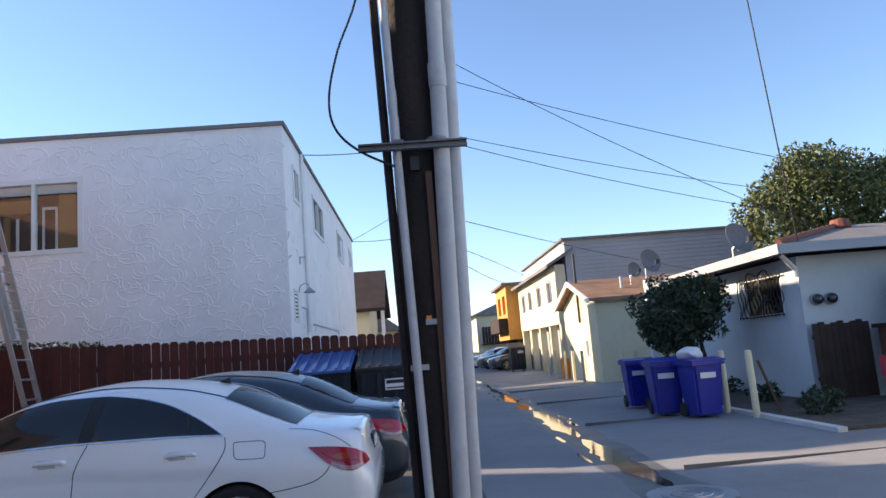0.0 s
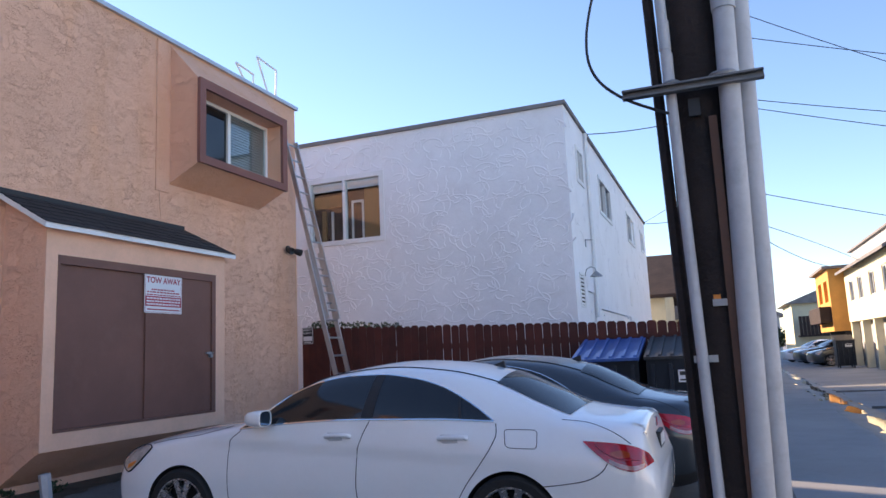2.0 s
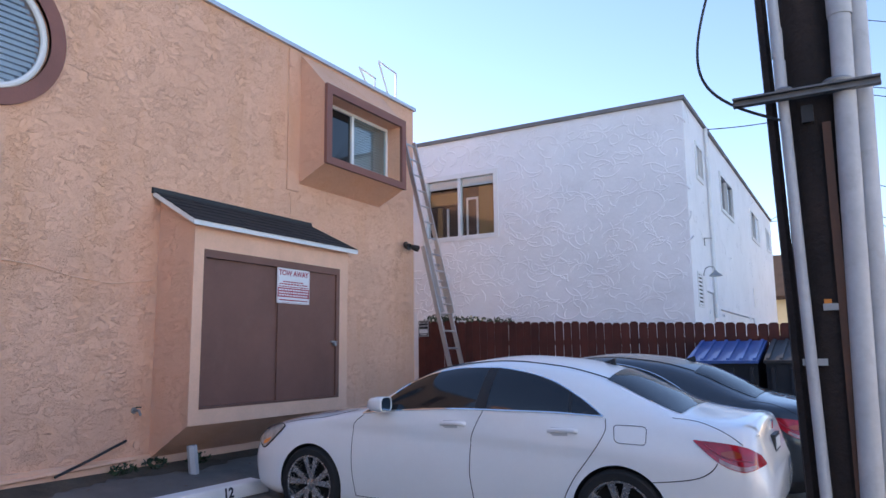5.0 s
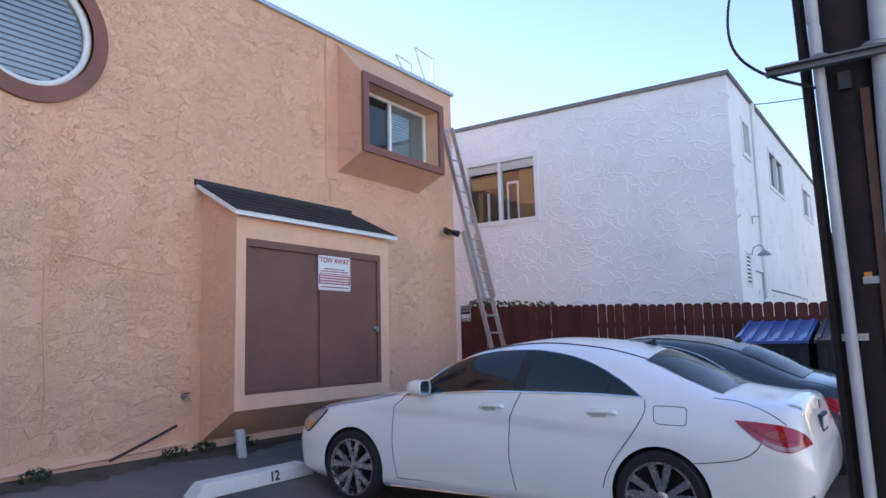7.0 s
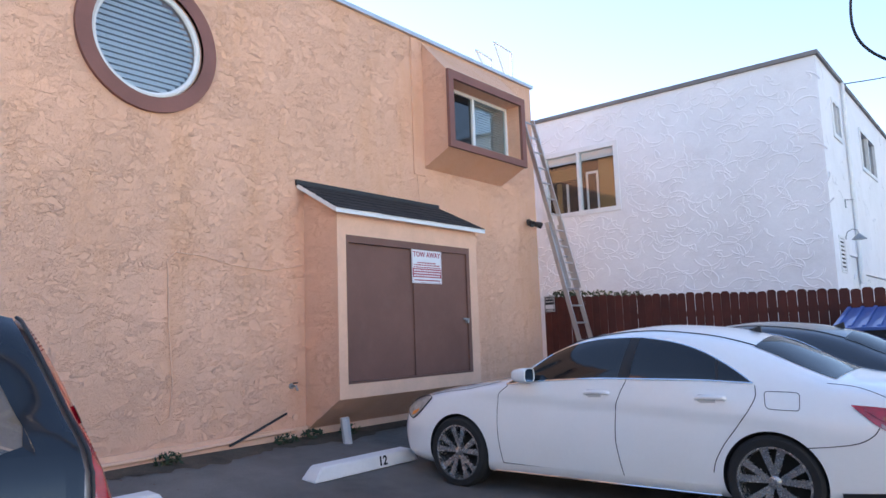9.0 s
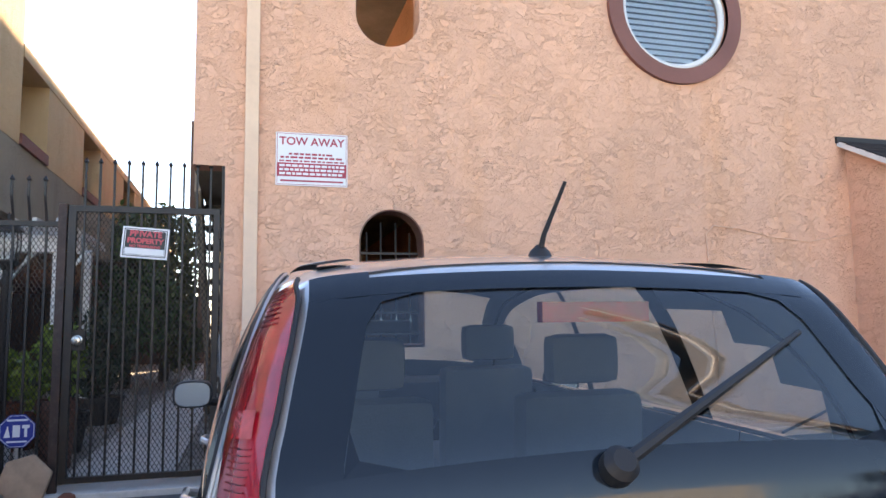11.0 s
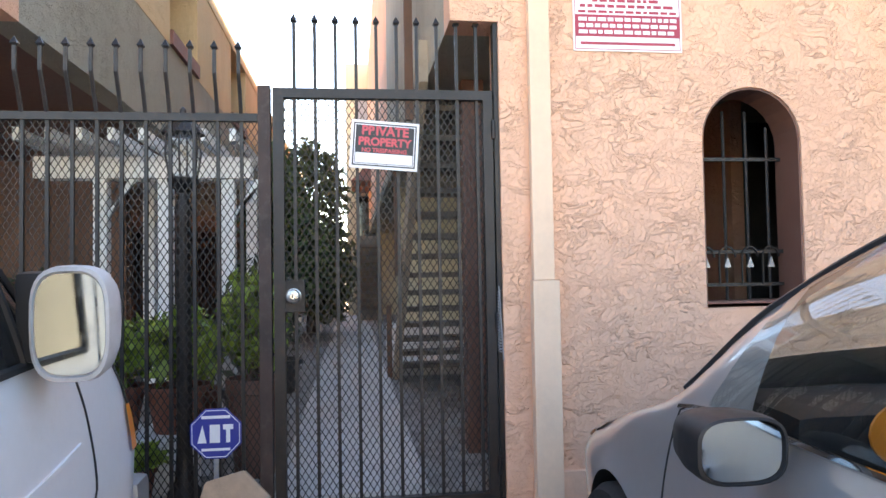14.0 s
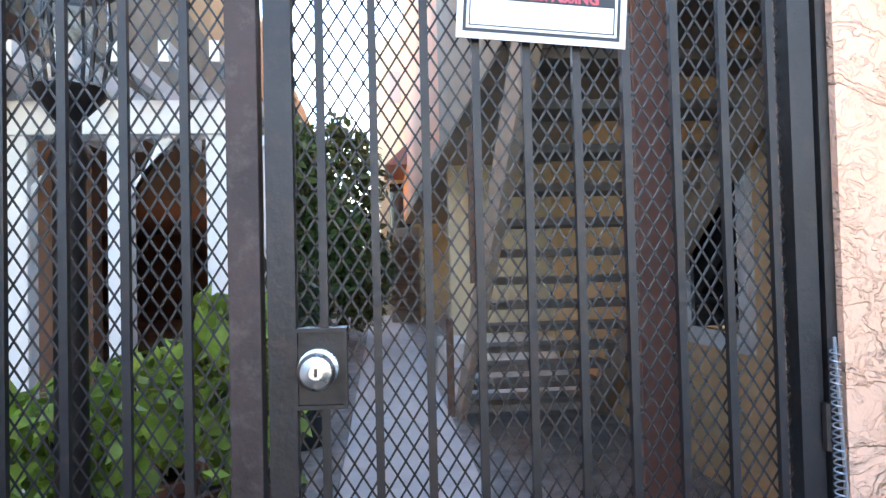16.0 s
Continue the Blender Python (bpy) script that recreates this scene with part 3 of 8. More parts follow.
def build_bay():
    b = thing("window_3", "projecting box window with mauve frame and white sliding sashes", "window", kind="structure")
    X, Y0, Y1 = -5.90, 8.55, 10.60
    shell = bmesh.new()
    prism(shell, [(PX, 4.03), (X, 4.27), (X, 5.47), (PX, 6.04)], Y0, Y1, "y")
    shell = carve(shell, boxes((X - 0.35, X + 0.1, Y0 + 0.10, Y1 - 0.10, 4.38, 5.34)))
    part("shell", shell, "peach", b)
    fr = carve(boxes((X, X + 0.05, Y0 - 0.02, Y1 + 0.02, 4.27, 5.47)), boxes((X - 0.1, X + 0.1, Y0 + 0.10, Y1 - 0.10, 4.38, 5.34)))
    part("surround", fr, "mauve", b, "mauve painted surround")
    x = X - 0.30
    part("window_frame", carve(boxes((x, x + 0.05, Y0 + 0.10, Y1 - 0.10, 4.38, 5.34)), boxes((x - 0.1, x + 0.1, Y0 + 0.15, 9.50, 4.43, 5.29), (x - 0.1, x + 0.1, 9.56, Y1 - 0.15, 4.43, 5.29))), "white", b)
    part("pane", boxes((x + 0.01, x + 0.014, Y0 + 0.15, 9.50, 4.43, 5.29)), "tint", b)
    part("pane", boxes((x + 0.022, x + 0.026, 9.56, Y1 - 0.15, 4.43, 5.29)), "car_pane", b)
    for k in range(20):
        z = 4.44 + k * 0.043
        part("slat", boxes((x - 0.010, x + 0.004, 9.56 if k % 9 else 9.57, Y1 - 0.15, z, z + 0.030)), "pvc", b)
    part("side_board", boxes((PX, PX + 0.02, 8.30, 8.55, 3.9, 6.04)), "peach", b)


build_bay()

# ---- white neighbour ----
def build_white():
    X1, Y0 = -2.0, 14.3
    body = boxes((-11.0, X1, Y0, 29.5, 0.0, 6.26))
    cuts = [boxes((-7.72, -5.96, Y0 - 0.2, Y0 + 0.35, 4.06, 5.40))]
    sides = ((15.3, 15.95, 4.98, 5.66), (18.15, 20.0, 4.80, 5.66), (23.6, 25.4, 4.86, 5.70), (27.6, 28.6, 5.0, 5.7))
    for y0, y1, z0, z1 in sides:
        cuts.append(boxes((X1 - 0.3, X1 + 0.2, y0, y1, z0, z1)))
    cuts.append(boxes((X1 - 0.1, X1 + 0.2, 15.65, 16.45, 0.0, 2.72)))
    cuts.append(boxes((X1 - 0.1, X1 + 0.2, 17.2, 22.8, 0.0, 2.42)))
    h = tagged(part("wall_north", carve(body, *cuts), "white_stucco"), "white two-storey stucco building with swirled relief", "building", kind="structure")
    part("roof_edge", boxes((-11.05, X1 + 0.05, Y0 - 0.05, 29.55, 6.26, 6.34)), "roof_grey", h, "dark metal roof edge")
    # swirl relief
    rnd = random.Random(11)
    rel = bmesh.new()
    for k in range(860):
        front = k < 740
        u, z = (rnd.uniform(-8.0, -2.15), rnd.uniform(1.9, 6.1)) if front else (rnd.uniform(14.5, 29), rnd.uniform(2.2, 6.1))
        if front and -7.95 < u < -5.7 and 3.85 < z < 5.6:
            continue
        if not front and any(a - 0.2 < u < b + 0.2 and c - 0.2 < z < d + 0.2 for a, b, c, d in sides):
            continue
        r, a0, span = rnd.uniform(0.10, 0.34), rnd.uniform(0, 6.28), rnd.uniform(0.9, 2.4)
        pts = []
        for i in range(8):
            a = a0 + span * i / 7
            du, dz = r * math.cos(a), r * math.sin(a) * 0.8
            w = 0.005 if front else 0.003
            pts.append((u + du, Y0 + w, z + dz) if front else (X1 - w, u + du, z + dz))
        t = bmesh.new()
        rings = tube(t, pts, 0.019 if front else 0.011, 6)
        join(rel, t)
    rl = part("swirl_relief", rel, "white_stucco", h, "", True)
    tagged(rl, kind="stuff")
    y = Y0 + 0.06
    fr = carve(boxes((-7.80, -5.90, Y0 - 0.03, Y0 + 0.09, 3.98, 5.48)), boxes((-7.68, -6.88, Y0 - 0.2, Y0 + 0.3, 4.08, 5.38), (-6.82, -6.0, Y0 - 0.2, Y0 + 0.3, 4.08, 5.38)))
    w = part("window_frame", fr, "white", h)
    part("pane", boxes((-7.68, -6.88, y, y + 0.004, 4.08, 5.38)), "pane", w)
    part("pane", boxes((-6.82, -6.0, y - 0.02, y - 0.016, 4.08, 5.38)), "pane", w)
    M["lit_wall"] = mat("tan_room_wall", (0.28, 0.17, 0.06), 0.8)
    part("blind", boxes((-7.7, -6.0, y + 0.03, y + 0.04, 5.20, 5.40)), "blind", w)
    part("inner_wall", boxes((-7.72, -5.96, Y0 + 0.22, Y0 + 0.28, 4.06, 5.40)), "dark", w)
    part("inner_post", boxes((-6.45, -6.1, Y0 + 0.16, Y0 + 0.21, 4.06, 5.2), (-7.5, -7.4, Y0 + 0.16, Y0 + 0.21, 4.06, 4.8), (-7.7, -6.9, Y0 + 0.16, Y0 + 0.21, 4.85, 5.12)), "lit_wall", w)
    part("inner_trim", boxes((-6.75, -6.71, Y0 + 0.13, Y0 + 0.155, 4.06, 4.9), (-6.5, -6.46, Y0 + 0.13, Y0 + 0.155, 4.06, 4.9), (-6.75, -6.46, Y0 + 0.13, Y0 + 0.155, 4.9, 4.95), (-7.25, -7.2, Y0 + 0.13, Y0 + 0.155, 4.06, 4.75)), "white", w)
    for y0, y1, z0, z1 in sides:
        ym = (y0 + y1) / 2
        fr = carve(boxes((X1 - 0.08, X1 + 0.03, y0 - 0.05, y1 + 0.05, z0 - 0.05, z1 + 0.05)), boxes((X1 - 0.3, X1 + 0.3, y0 + 0.03, ym - 0.02, z0 + 0.03, z1 - 0.03), (X1 - 0.3, X1 + 0.3, ym + 0.02, y1 - 0.03, z0 + 0.03, z1 - 0.03)))
        w = part("window_frame", fr, "white", h)
        part("pane", boxes((X1 - 0.05, X1 - 0.046, y0 + 0.03, ym - 0.02, z0 + 0.03, z1 - 0.03)), "tint", w)
        part("pane", boxes((X1 - 0.03, X1 - 0.026, ym + 0.02, y1 - 0.03, z0 + 0.03, z1 - 0.03)), "blind" if y0 > 20 else "tint", w)
    part("door", boxes((X1 - 0.06, X1 - 0.02, 15.68, 16.42, 0.05, 2.70), bevel=0.004), "white", h, "white side door")
    for k in range(4):
        part("garage_panel", boxes((X1 - 0.08, X1 - 0.03, 17.22, 22.78, 0.03 + k * 0.6, 0.60 + k * 0.6), bevel=0.01), "white", h)
    v = part("vent", carve(boxes((X1, X1 + 0.02, 14.72, 15.2, 2.35, 3.02)), boxes((X1 - 0.1, X1 + 0.1, 14.76, 15.16, 2.39, 2.98))), "white", h)
    for k in range(8):
        part("slat", boxes((X1 + 0.004, X1 + 0.014, 14.76, 15.16, 2.40 + k * 0.075, 2.44 + k * 0.075)), "white", v)
    part("vent_back", boxes((X1 + 0.001, X1 + 0.003, 14.76, 15.16, 2.39, 2.98)), "dark", v)
    part("downpipe", tube(bmesh.new(), [(X1 + 0.05, 16.4, 6.26), (X1 + 0.05, 16.4, 2.2)], 0.04, 8), "white", h)
    part("conduit", tube(bmesh.new(), [(X1 + 0.04, 16.6, 6.3), (X1 + 0.04, 16.6, 3.9), (X1 + 0.04, 15.5, 3.75), (X1 + 0.04, 15.5, 3.6)], 0.014, 6), "steel", h)
    lm = thing("barn_lamp", "dark gooseneck barn lamp on the white wall", "wall lamp", pose(X1, 15.40, 3.02) @ Matrix.Scale(0.62, 4))
    part("arm", tube(bmesh.new(), [(0, 0, 0), (0.06, 0, 0.18), (0.2, 0, 0.25), (0.33, 0, 0.2), (0.36, 0, 0.08)], 0.014, 8), "steel", lm, "", True)
    part("shade", lathe(bmesh.new(), [(0.03, 0.10), (0.06, 0.07), (0.10, 0.03), (0.20, -0.06), (0.205, -0.075), (0.19, -0.06)], 20, pose(0.36, 0, 0)), "steel", lm, "", True)
    part("wall_plate", lathe(bmesh.new(), [(0.05, 0), (0.05, 0.02)], 12, pose(0, 0, 0, 0, 90, 0)), "steel", lm)
    tagged(part("notice", boxes((X1 + 0.002, X1 + 0.01, 23.0, 23.35, 2.75, 3.3)), "sign_white"), "small red and white notice on the wall", "sign")
    tagged(part("roof_vent", tube(bmesh.new(), [(-3.4, 15.0, 6.3), (-3.4, 15.0, 6.5)], 0.05, 8), "steel"), "small vent pipe on the roof edge", "vent pipe")


build_white()

# ---- cars ----
def pchip(xs, ys, x, flat=False):
    """Monotone cubic through (xs, ys) at x (arrays)."""
    xs, ys = np.asarray(xs, float), np.asarray(ys, float)
    h, d = np.diff(xs), np.diff(ys) / np.diff(xs)
    s = np.zeros(len(xs))
    for i in range(1, len(xs) - 1):
        if d[i - 1] * d[i] > 0:
            w1, w2 = 2 * h[i] + h[i - 1], h[i] + 2 * h[i - 1]
            s[i] = (w1 + w2) / (w1 / d[i - 1] + w2 / d[i])
    s[0], s[-1] = d[0], 0.0 if flat else d[-1]
    k = np.clip(np.searchsorted(xs, x) - 1, 0, len(h) - 1)
    t = (x - xs[k]) / h[k]
    return ((1 + 2 * t) * (1 - t) ** 2 * ys[k] + t * (1 - t) ** 2 * h[k] * s[k] + t * t * (3 - 2 * t) * ys[k + 1] + t * t * (t - 1) * h[k] * s[k + 1])


class Shell:
    """A car's skin: stations along its length, each with seven points from keel to roof centre. Front at x = 0, length along +x."""

    def __init__(self, rows, crease=None):
        self.x = [r[0] for r in rows]
        z0, wb, zs, ws, zm, wm, zh, wh, zt, wt, zc = zip(*[r[1:] for r in rows])
        zero = [0.0] * len(rows)
        self.y = [zero, wb, ws, wm, wh, wt, zero]
        self.z = [z0, z0, zs, zm, zh, zt, zc]
        self.L = self.x[-1]

        self.sd = np.linspace(0, self.L, 421)
        ys = np.array([pchip(self.x, c, self.sd) for c in self.y])
        zs = np.array([pchip(self.x, c, self.sd) for c in self.z])
        vd = np.linspace(0, 6, 97)
        k = np.arange(7)
        self.Y = np.array([pchip(k, ys[:, i], vd) for i in range(421)])
        self.Z = np.array([pchip(k, zs[:, i], vd, True) for i in range(421)])
        self.vd = vd
        if crease:
            # pressed line along the flank: the skin steps in below it and swells out again
            cx, cz, depth = crease
            drop = np.interp(self.sd, cx, cz)[:, None] - self.Z
            ends = np.clip((self.sd - cx[0]) / 0.5, 0, 1) * np.clip((cx[-1] - self.sd) / 0.6, 0, 1)
            self.Y = self.Y - depth * ends[:, None] * np.clip(drop / 0.02, 0, 1) * np.clip(1 - drop / 0.30, 0, 1)

    def v_at(self, s, z):
        """The v at which the flank reaches the height z."""
        a = min(max(s / self.L, 0), 1) * 420
        i = min(int(a), 419)
        zz = np.maximum.accumulate(self.Z[i] * (1 - a + i) + self.Z[i + 1] * (a - i))
        return float(np.interp(z, zz[16:], self.vd[16:]))

    def xz(self, s, z, side=1, out=0.0):
        return self.point(s, self.v_at(s, z), side, out)

    def band(self, low, high, side=1, out=0.004, ns=30, nv=6):
        """A panel on the flank between two height curves ([x...], [z...])."""
        bm = bmesh.new()
        xs = np.linspace(low[0][0], low[0][-1], ns + 1)
        lo, hi = pchip(low[0], low[1], xs), pchip(high[0], high[1], xs)
        g = []
        for x, a, b in zip(xs, lo, hi):
            va, vb = self.v_at(x, a), self.v_at(x, max(a + 0.001, b))
            g.append([bm.verts.new(self.point(float(x), va + (vb - va) * j / nv, side, out)) for j in range(nv + 1)])
        for i in range(ns):
            for j in range(nv):
                bm.faces.new((g[i][j], g[i + 1][j], g[i + 1][j + 1], g[i][j + 1]))
        return bm

    def lean(self, pts, side=1, out=0.005, n=5):
        """A small panel on the flank with the outline (x, z)."""
        bm = bmesh.new()
        ring = []
        for (x0, z0), (x1, z1) in zip(pts, pts[1:] + pts[:1]):
            ring += [bm.verts.new(self.xz(x0 + (x1 - x0) * k / n, z0 + (z1 - z0) * k / n, side, out)) for k in range(n)]
        bmesh.ops.triangulate(bm, faces=[bm.faces.new(ring)])
        return bm

    def strip(self, left, right, side=1, out=0.004, n=8):
        """A panel on the flank between two edges, each a list of (x, z)."""
        bm = bmesh.new()
        g = []
        for (xa, za), (xb, zb) in zip(left, right):
            g.append([bm.verts.new(self.xz(xa + (xb - xa) * k / n, za + (zb - za) * k / n, side, out)) for k in range(n + 1)])
        for a, b in zip(g, g[1:]):
            for k in range(n):
                bm.faces.new((a[k], a[k + 1], b[k + 1], b[k]))
        return bm

    def trace(self, pts, side=1, r=0.004, out=0.001, n=6):
        """A thin seam or strip along (x, z) points on the flank, rounded through them."""
        d = np.concatenate([[0], np.cumsum([math.dist(a, b) for a, b in zip(pts, pts[1:])])])
        u = np.linspace(0, d[-1], n * (len(pts) - 1) + 1)
        xs, zs = pchip(d, [p[0] for p in pts], u), pchip(d, [p[1] for p in pts], u)
        return tube(bmesh.new(), [self.xz(float(x), float(z), side, out) for x, z in zip(xs, zs)], r, 5)

    def at(self, s, v, side=1):
        a, b = min(max(s / self.L, 0), 1) * 420, min(max(v / 6, 0), 1) * 96
        i, j = min(int(a), 419), min(int(b), 95)
        p, q = a - i, b - j
        def lerp(T):
            return (T[i, j] * (1 - p) + T[i + 1, j] * p) * (1 - q) + (T[i, j + 1] * (1 - p) + T[i + 1, j + 1] * p) * q
        return Vector((s, side * float(lerp(self.Y)), float(lerp(self.Z))))

    def normal(self, s, v, side):
        e = 0.02
        a = self.at(min(self.L, s + e), v, side) - self.at(max(0, s - e), v, side)
        b = self.at(s, min(6, v + e), side) - self.at(s, max(0, v - e), side)
        n = (a.cross(b) if side > 0 else b.cross(a))
        return n.normalized() * (1 if n.length else 0)

    def point(self, s, v, side=1, out=0.0):
        p = self.at(s, v, side)
        if out:
            n = self.normal(s, v, side)
            if n.dot(p - Vector((s, 0, 0.75))) < 0:
                n = -n
            p = p + n * out
        return p

    def body(self, nx=64, wheels=(), rw=0.37, sub=4):
        bm = bmesh.new()
        ss = np.unique(np.concatenate([np.linspace(0, self.L, nx), self.x]))
        vs = [k / sub for k in range(6 * sub + 1)]
        rings = []
        for s in ss:
            pos = [self.at(s, v) for v in vs]
            ring = [bm.verts.new(p) for p in pos]
            ring += [bm.verts.new((p.x, -p.y, p.z)) for p in pos[-2:0:-1]]
            rings.append(ring)
        n = len(rings[0])
        for a, b in zip(rings, rings[1:]):
            for k in range(n):
                bm.faces.new((a[k], a[(k + 1) % n], b[(k + 1) % n], b[k]))
        bm.faces.new(rings[0])
        bm.faces.new(rings[-1][::-1])
        if wheels:
            cuts = []
            for w in wheels:
                for y0, y1 in ((0.55, 1.3), (-1.3, -0.55)):
                    c = bmesh.new()
                    prism(c, [(w + rw * math.cos(2 * math.pi * k / 56), 0.33 + rw * math.sin(2 * math.pi * k / 56)) for k in range(56)], y0, y1, "y")
                    cuts.append(c)
            bm = carve(bm, *cuts)
            for f in bm.faces:
                c = f.calc_center_median()
                if any(math.hypot(c.x - w, c.z - 0.33) < rw + 0.004 for w in wheels) and abs(c.y) > 0.5 and (abs(c.y) < 0.56 or abs(f.normal.y) < 0.2):
                    f.material_index = 1
        return bm

    def patch(self, s0, s1, v0, v1, side=1, out=0.004, ns=14, nv=6, skew=(0, 0), both=False, taper=None, arch=None):
        """A panel lying on the skin, slightly proud; s limits may lean with v by skew."""
        bm = bmesh.new()
        for sd in ((1, -1) if both else (side,)):
            g = []
            for i in range(ns + 1):
                row = []
                for j in range(nv + 1):
                    t = j / nv
                    lo, hi = v0, v1
                    if taper:
                        u = min(1, (i / ns) ** 0.6)
                        lo, hi = taper + (v0 - taper) * u, taper + (v1 - taper) * u
                    if arch and s0 + (s1 - s0) * i / ns > arch:
                        u = (s0 + (s1 - s0) * i / ns - arch) / (s1 - arch)
                        hi = lo + (hi - lo) * math.sqrt(max(0.0, 1 - u * u))
                    v = lo + (hi - lo) * t
                    a, b = s0 + skew[0] * t, s1 + skew[1] * t
                    row.append(bm.verts.new(self.point(a + (b - a) * i / ns, v, sd, out)))
                g.append(row)
            for i in range(ns):
                for j in range(nv):
                    bm.faces.new((g[i][j], g[i + 1][j], g[i + 1][j + 1], g[i][j + 1]))
        if both:
            bmesh.ops.remove_doubles(bm, verts=bm.verts, dist=0.002)
        return bm

    def line(self, pts, side=1, r=0.004, out=0.001, n=8):
        """A thin seam or strip along (s, v) points on the skin."""
        bm = bmesh.new()
        q = []
        for (s0, v0), (s1, v1) in zip(pts, pts[1:]):
            q += [self.point(s0 + (s1 - s0) * k / n, v0 + (v1 - v0) * k / n, side, out) for k in range(n)]
        q.append(self.point(*pts[-1], side, out))
        return tube(bm, q, r, 5)


def wheel(parent, x, y, r=0.33, w=0.22, spokes=5, rim="alu", twin=True, fill=0.66, wide=1.0):
    """tyre, rim with split spokes, hub; the axle lies along y."""
    sgn = 1 if y > 0 else -1
    base = pose(x, y, r, -90 * sgn, 0, 0)
    disc = part("wheel", lathe(bmesh.new(), [(0.0, -w * 0.3), (r * 0.42, -w * 0.3), (r * 0.42, -w * 0.22), (0.0, -w * 0.22)], 20, base), "steel", parent)
    part("tyre", lathe(bmesh.new(), [(r * fill, -w / 2), (r * 0.93, -w / 2), (r, -w * 0.36), (r, w * 0.36), (r * 0.93, w / 2), (r * (fill + 0.04), w / 2), (r * fill, w * 0.40), (r * fill, -w / 2)], 40, base), "rubber", disc, "", True)
    bm = bmesh.new()
    t = lathe(bmesh.new(), [(r * (fill - 0.04), -w * 0.4), (r * (fill + 0.025), -w * 0.4), (r * (fill + 0.025), w * 0.46), (r * (fill - 0.02), w * 0.46), (r * (fill - 0.04), w * 0.30), (r * (fill - 0.04), -w * 0.4)], 40, base)
    bmesh.ops.delete(t, geom=[f for f in t.faces if len(f.verts) > 6], context="FACES")
    join(bm, t)
    join(bm, lathe(bmesh.new(), [(0.0, w * 0.20), (r * 0.15, w * 0.20), (r * 0.14, w * 0.33), (r * 0.08, w * 0.36), (0.0, w * 0.36)], 20, base))
    for k in range(spokes):
        for off in ((-0.13, 0.13) if twin else (0,)):
            a = 2 * math.pi * k / spokes + 0.3
            a1 = a + off
            p0 = Vector((math.cos(a + off * 0.8) * r * 0.14, math.sin(a + off * 0.8) * r * 0.14, w * 0.33))
            p1 = Vector((math.cos(a1 * 1.0 + off) * r * (fill - 0.01), math.sin(a1 + off) * r * (fill - 0.01), w * 0.40))
            d = (p1 - p0).normalized()
            sd = Vector((-d.y, d.x, 0))
            s = bmesh.new()
            hw0, hw1 = r * 0.032 * wide, r * 0.050 * wide
            vs = [s.verts.new(base @ v) for v in (p0 - sd * hw0, p0 + sd * hw0, p1 + sd * hw1, p1 - sd * hw1,
                                                  p0 - sd * hw0 - Vector((0, 0, 0.03)), p0 + sd * hw0 - Vector((0, 0, 0.03)), p1 + sd * hw1 - Vector((0, 0, 0.03)), p1 - sd * hw1 - Vector((0, 0, 0.03)))]
            for q in ((0, 1, 2, 3), (7, 6, 5, 4), (0, 4, 5, 1), (1, 5, 6, 2), (2, 6, 7, 3), (3, 7, 4, 0)):
                s.faces.new([vs[i] for i in q])
            join(bm, s)
    part("rim", bm, rim, disc, "machined split-spoke rim", True)
    part("barrel", lathe(bmesh.new(), [(0.0, -w * 0.15), (r * (fill - 0.04), -w * 0.15), (r * (fill - 0.04), -w * 0.1), (0.0, -w * 0.1)], 24, base), "dark", disc)
    return disc


def mirror(parent, p, side, size, material):
    """Door mirror: rounded shell that swells from its front to the glass, which looks to the rear (+x)."""
    bm = bmesh.new()
    n = 28
    def ring(x, k):
        out = []
        for i in range(n):
            a = 2 * math.pi * i / n
            c, d = math.cos(a), math.sin(a)
            out.append(bm.verts.new((p[0] + x, p[1] + math.copysign(abs(c) ** 0.62, c) * size[0] / 2 * k, p[2] + math.copysign(abs(d) ** 0.62, d) * size[1] / 2 * k)))
        return out
    rings = [ring(x, k) for x, k in ((-0.095, 0.35), (-0.085, 0.60), (-0.055, 0.84), (0.0, 0.97), (0.05, 1.0), (0.075, 0.97), (0.078, 0.90), (0.066, 0.88))]
    for a, b in zip(rings, rings[1:]):
        for k in range(n):
            bm.faces.new((a[k], a[(k + 1) % n], b[(k + 1) % n], b[k]))
    bm.faces.new(rings[0][::-1])
    bm.faces.new(rings[-1])
    h = part("mirror", bm, material, parent, "", True)
    pts = []
    for i in range(n):
        a = 2 * math.pi * i / n
        c, d = math.cos(a), math.sin(a)
        pts.append((p[1] + math.copysign(abs(c) ** 0.62, c) * size[0] * 0.43, p[2] + math.copysign(abs(d) ** 0.62, d) * size[1] * 0.43))
    part("mirror_glass", prism(bmesh.new(), pts, p[0] + 0.067, p[0] + 0.071), "mirror", h, "mirror glass")
    part("mirror_arm", tube(bmesh.new(), [(p[0] - 0.02, p[1], p[2] - size[1] * 0.3), (p[0] - 0.06, p[1] - side * size[0] * 0.75, p[2] - size[1] * 0.45)], 0.022, 8), "black", h)
    return h


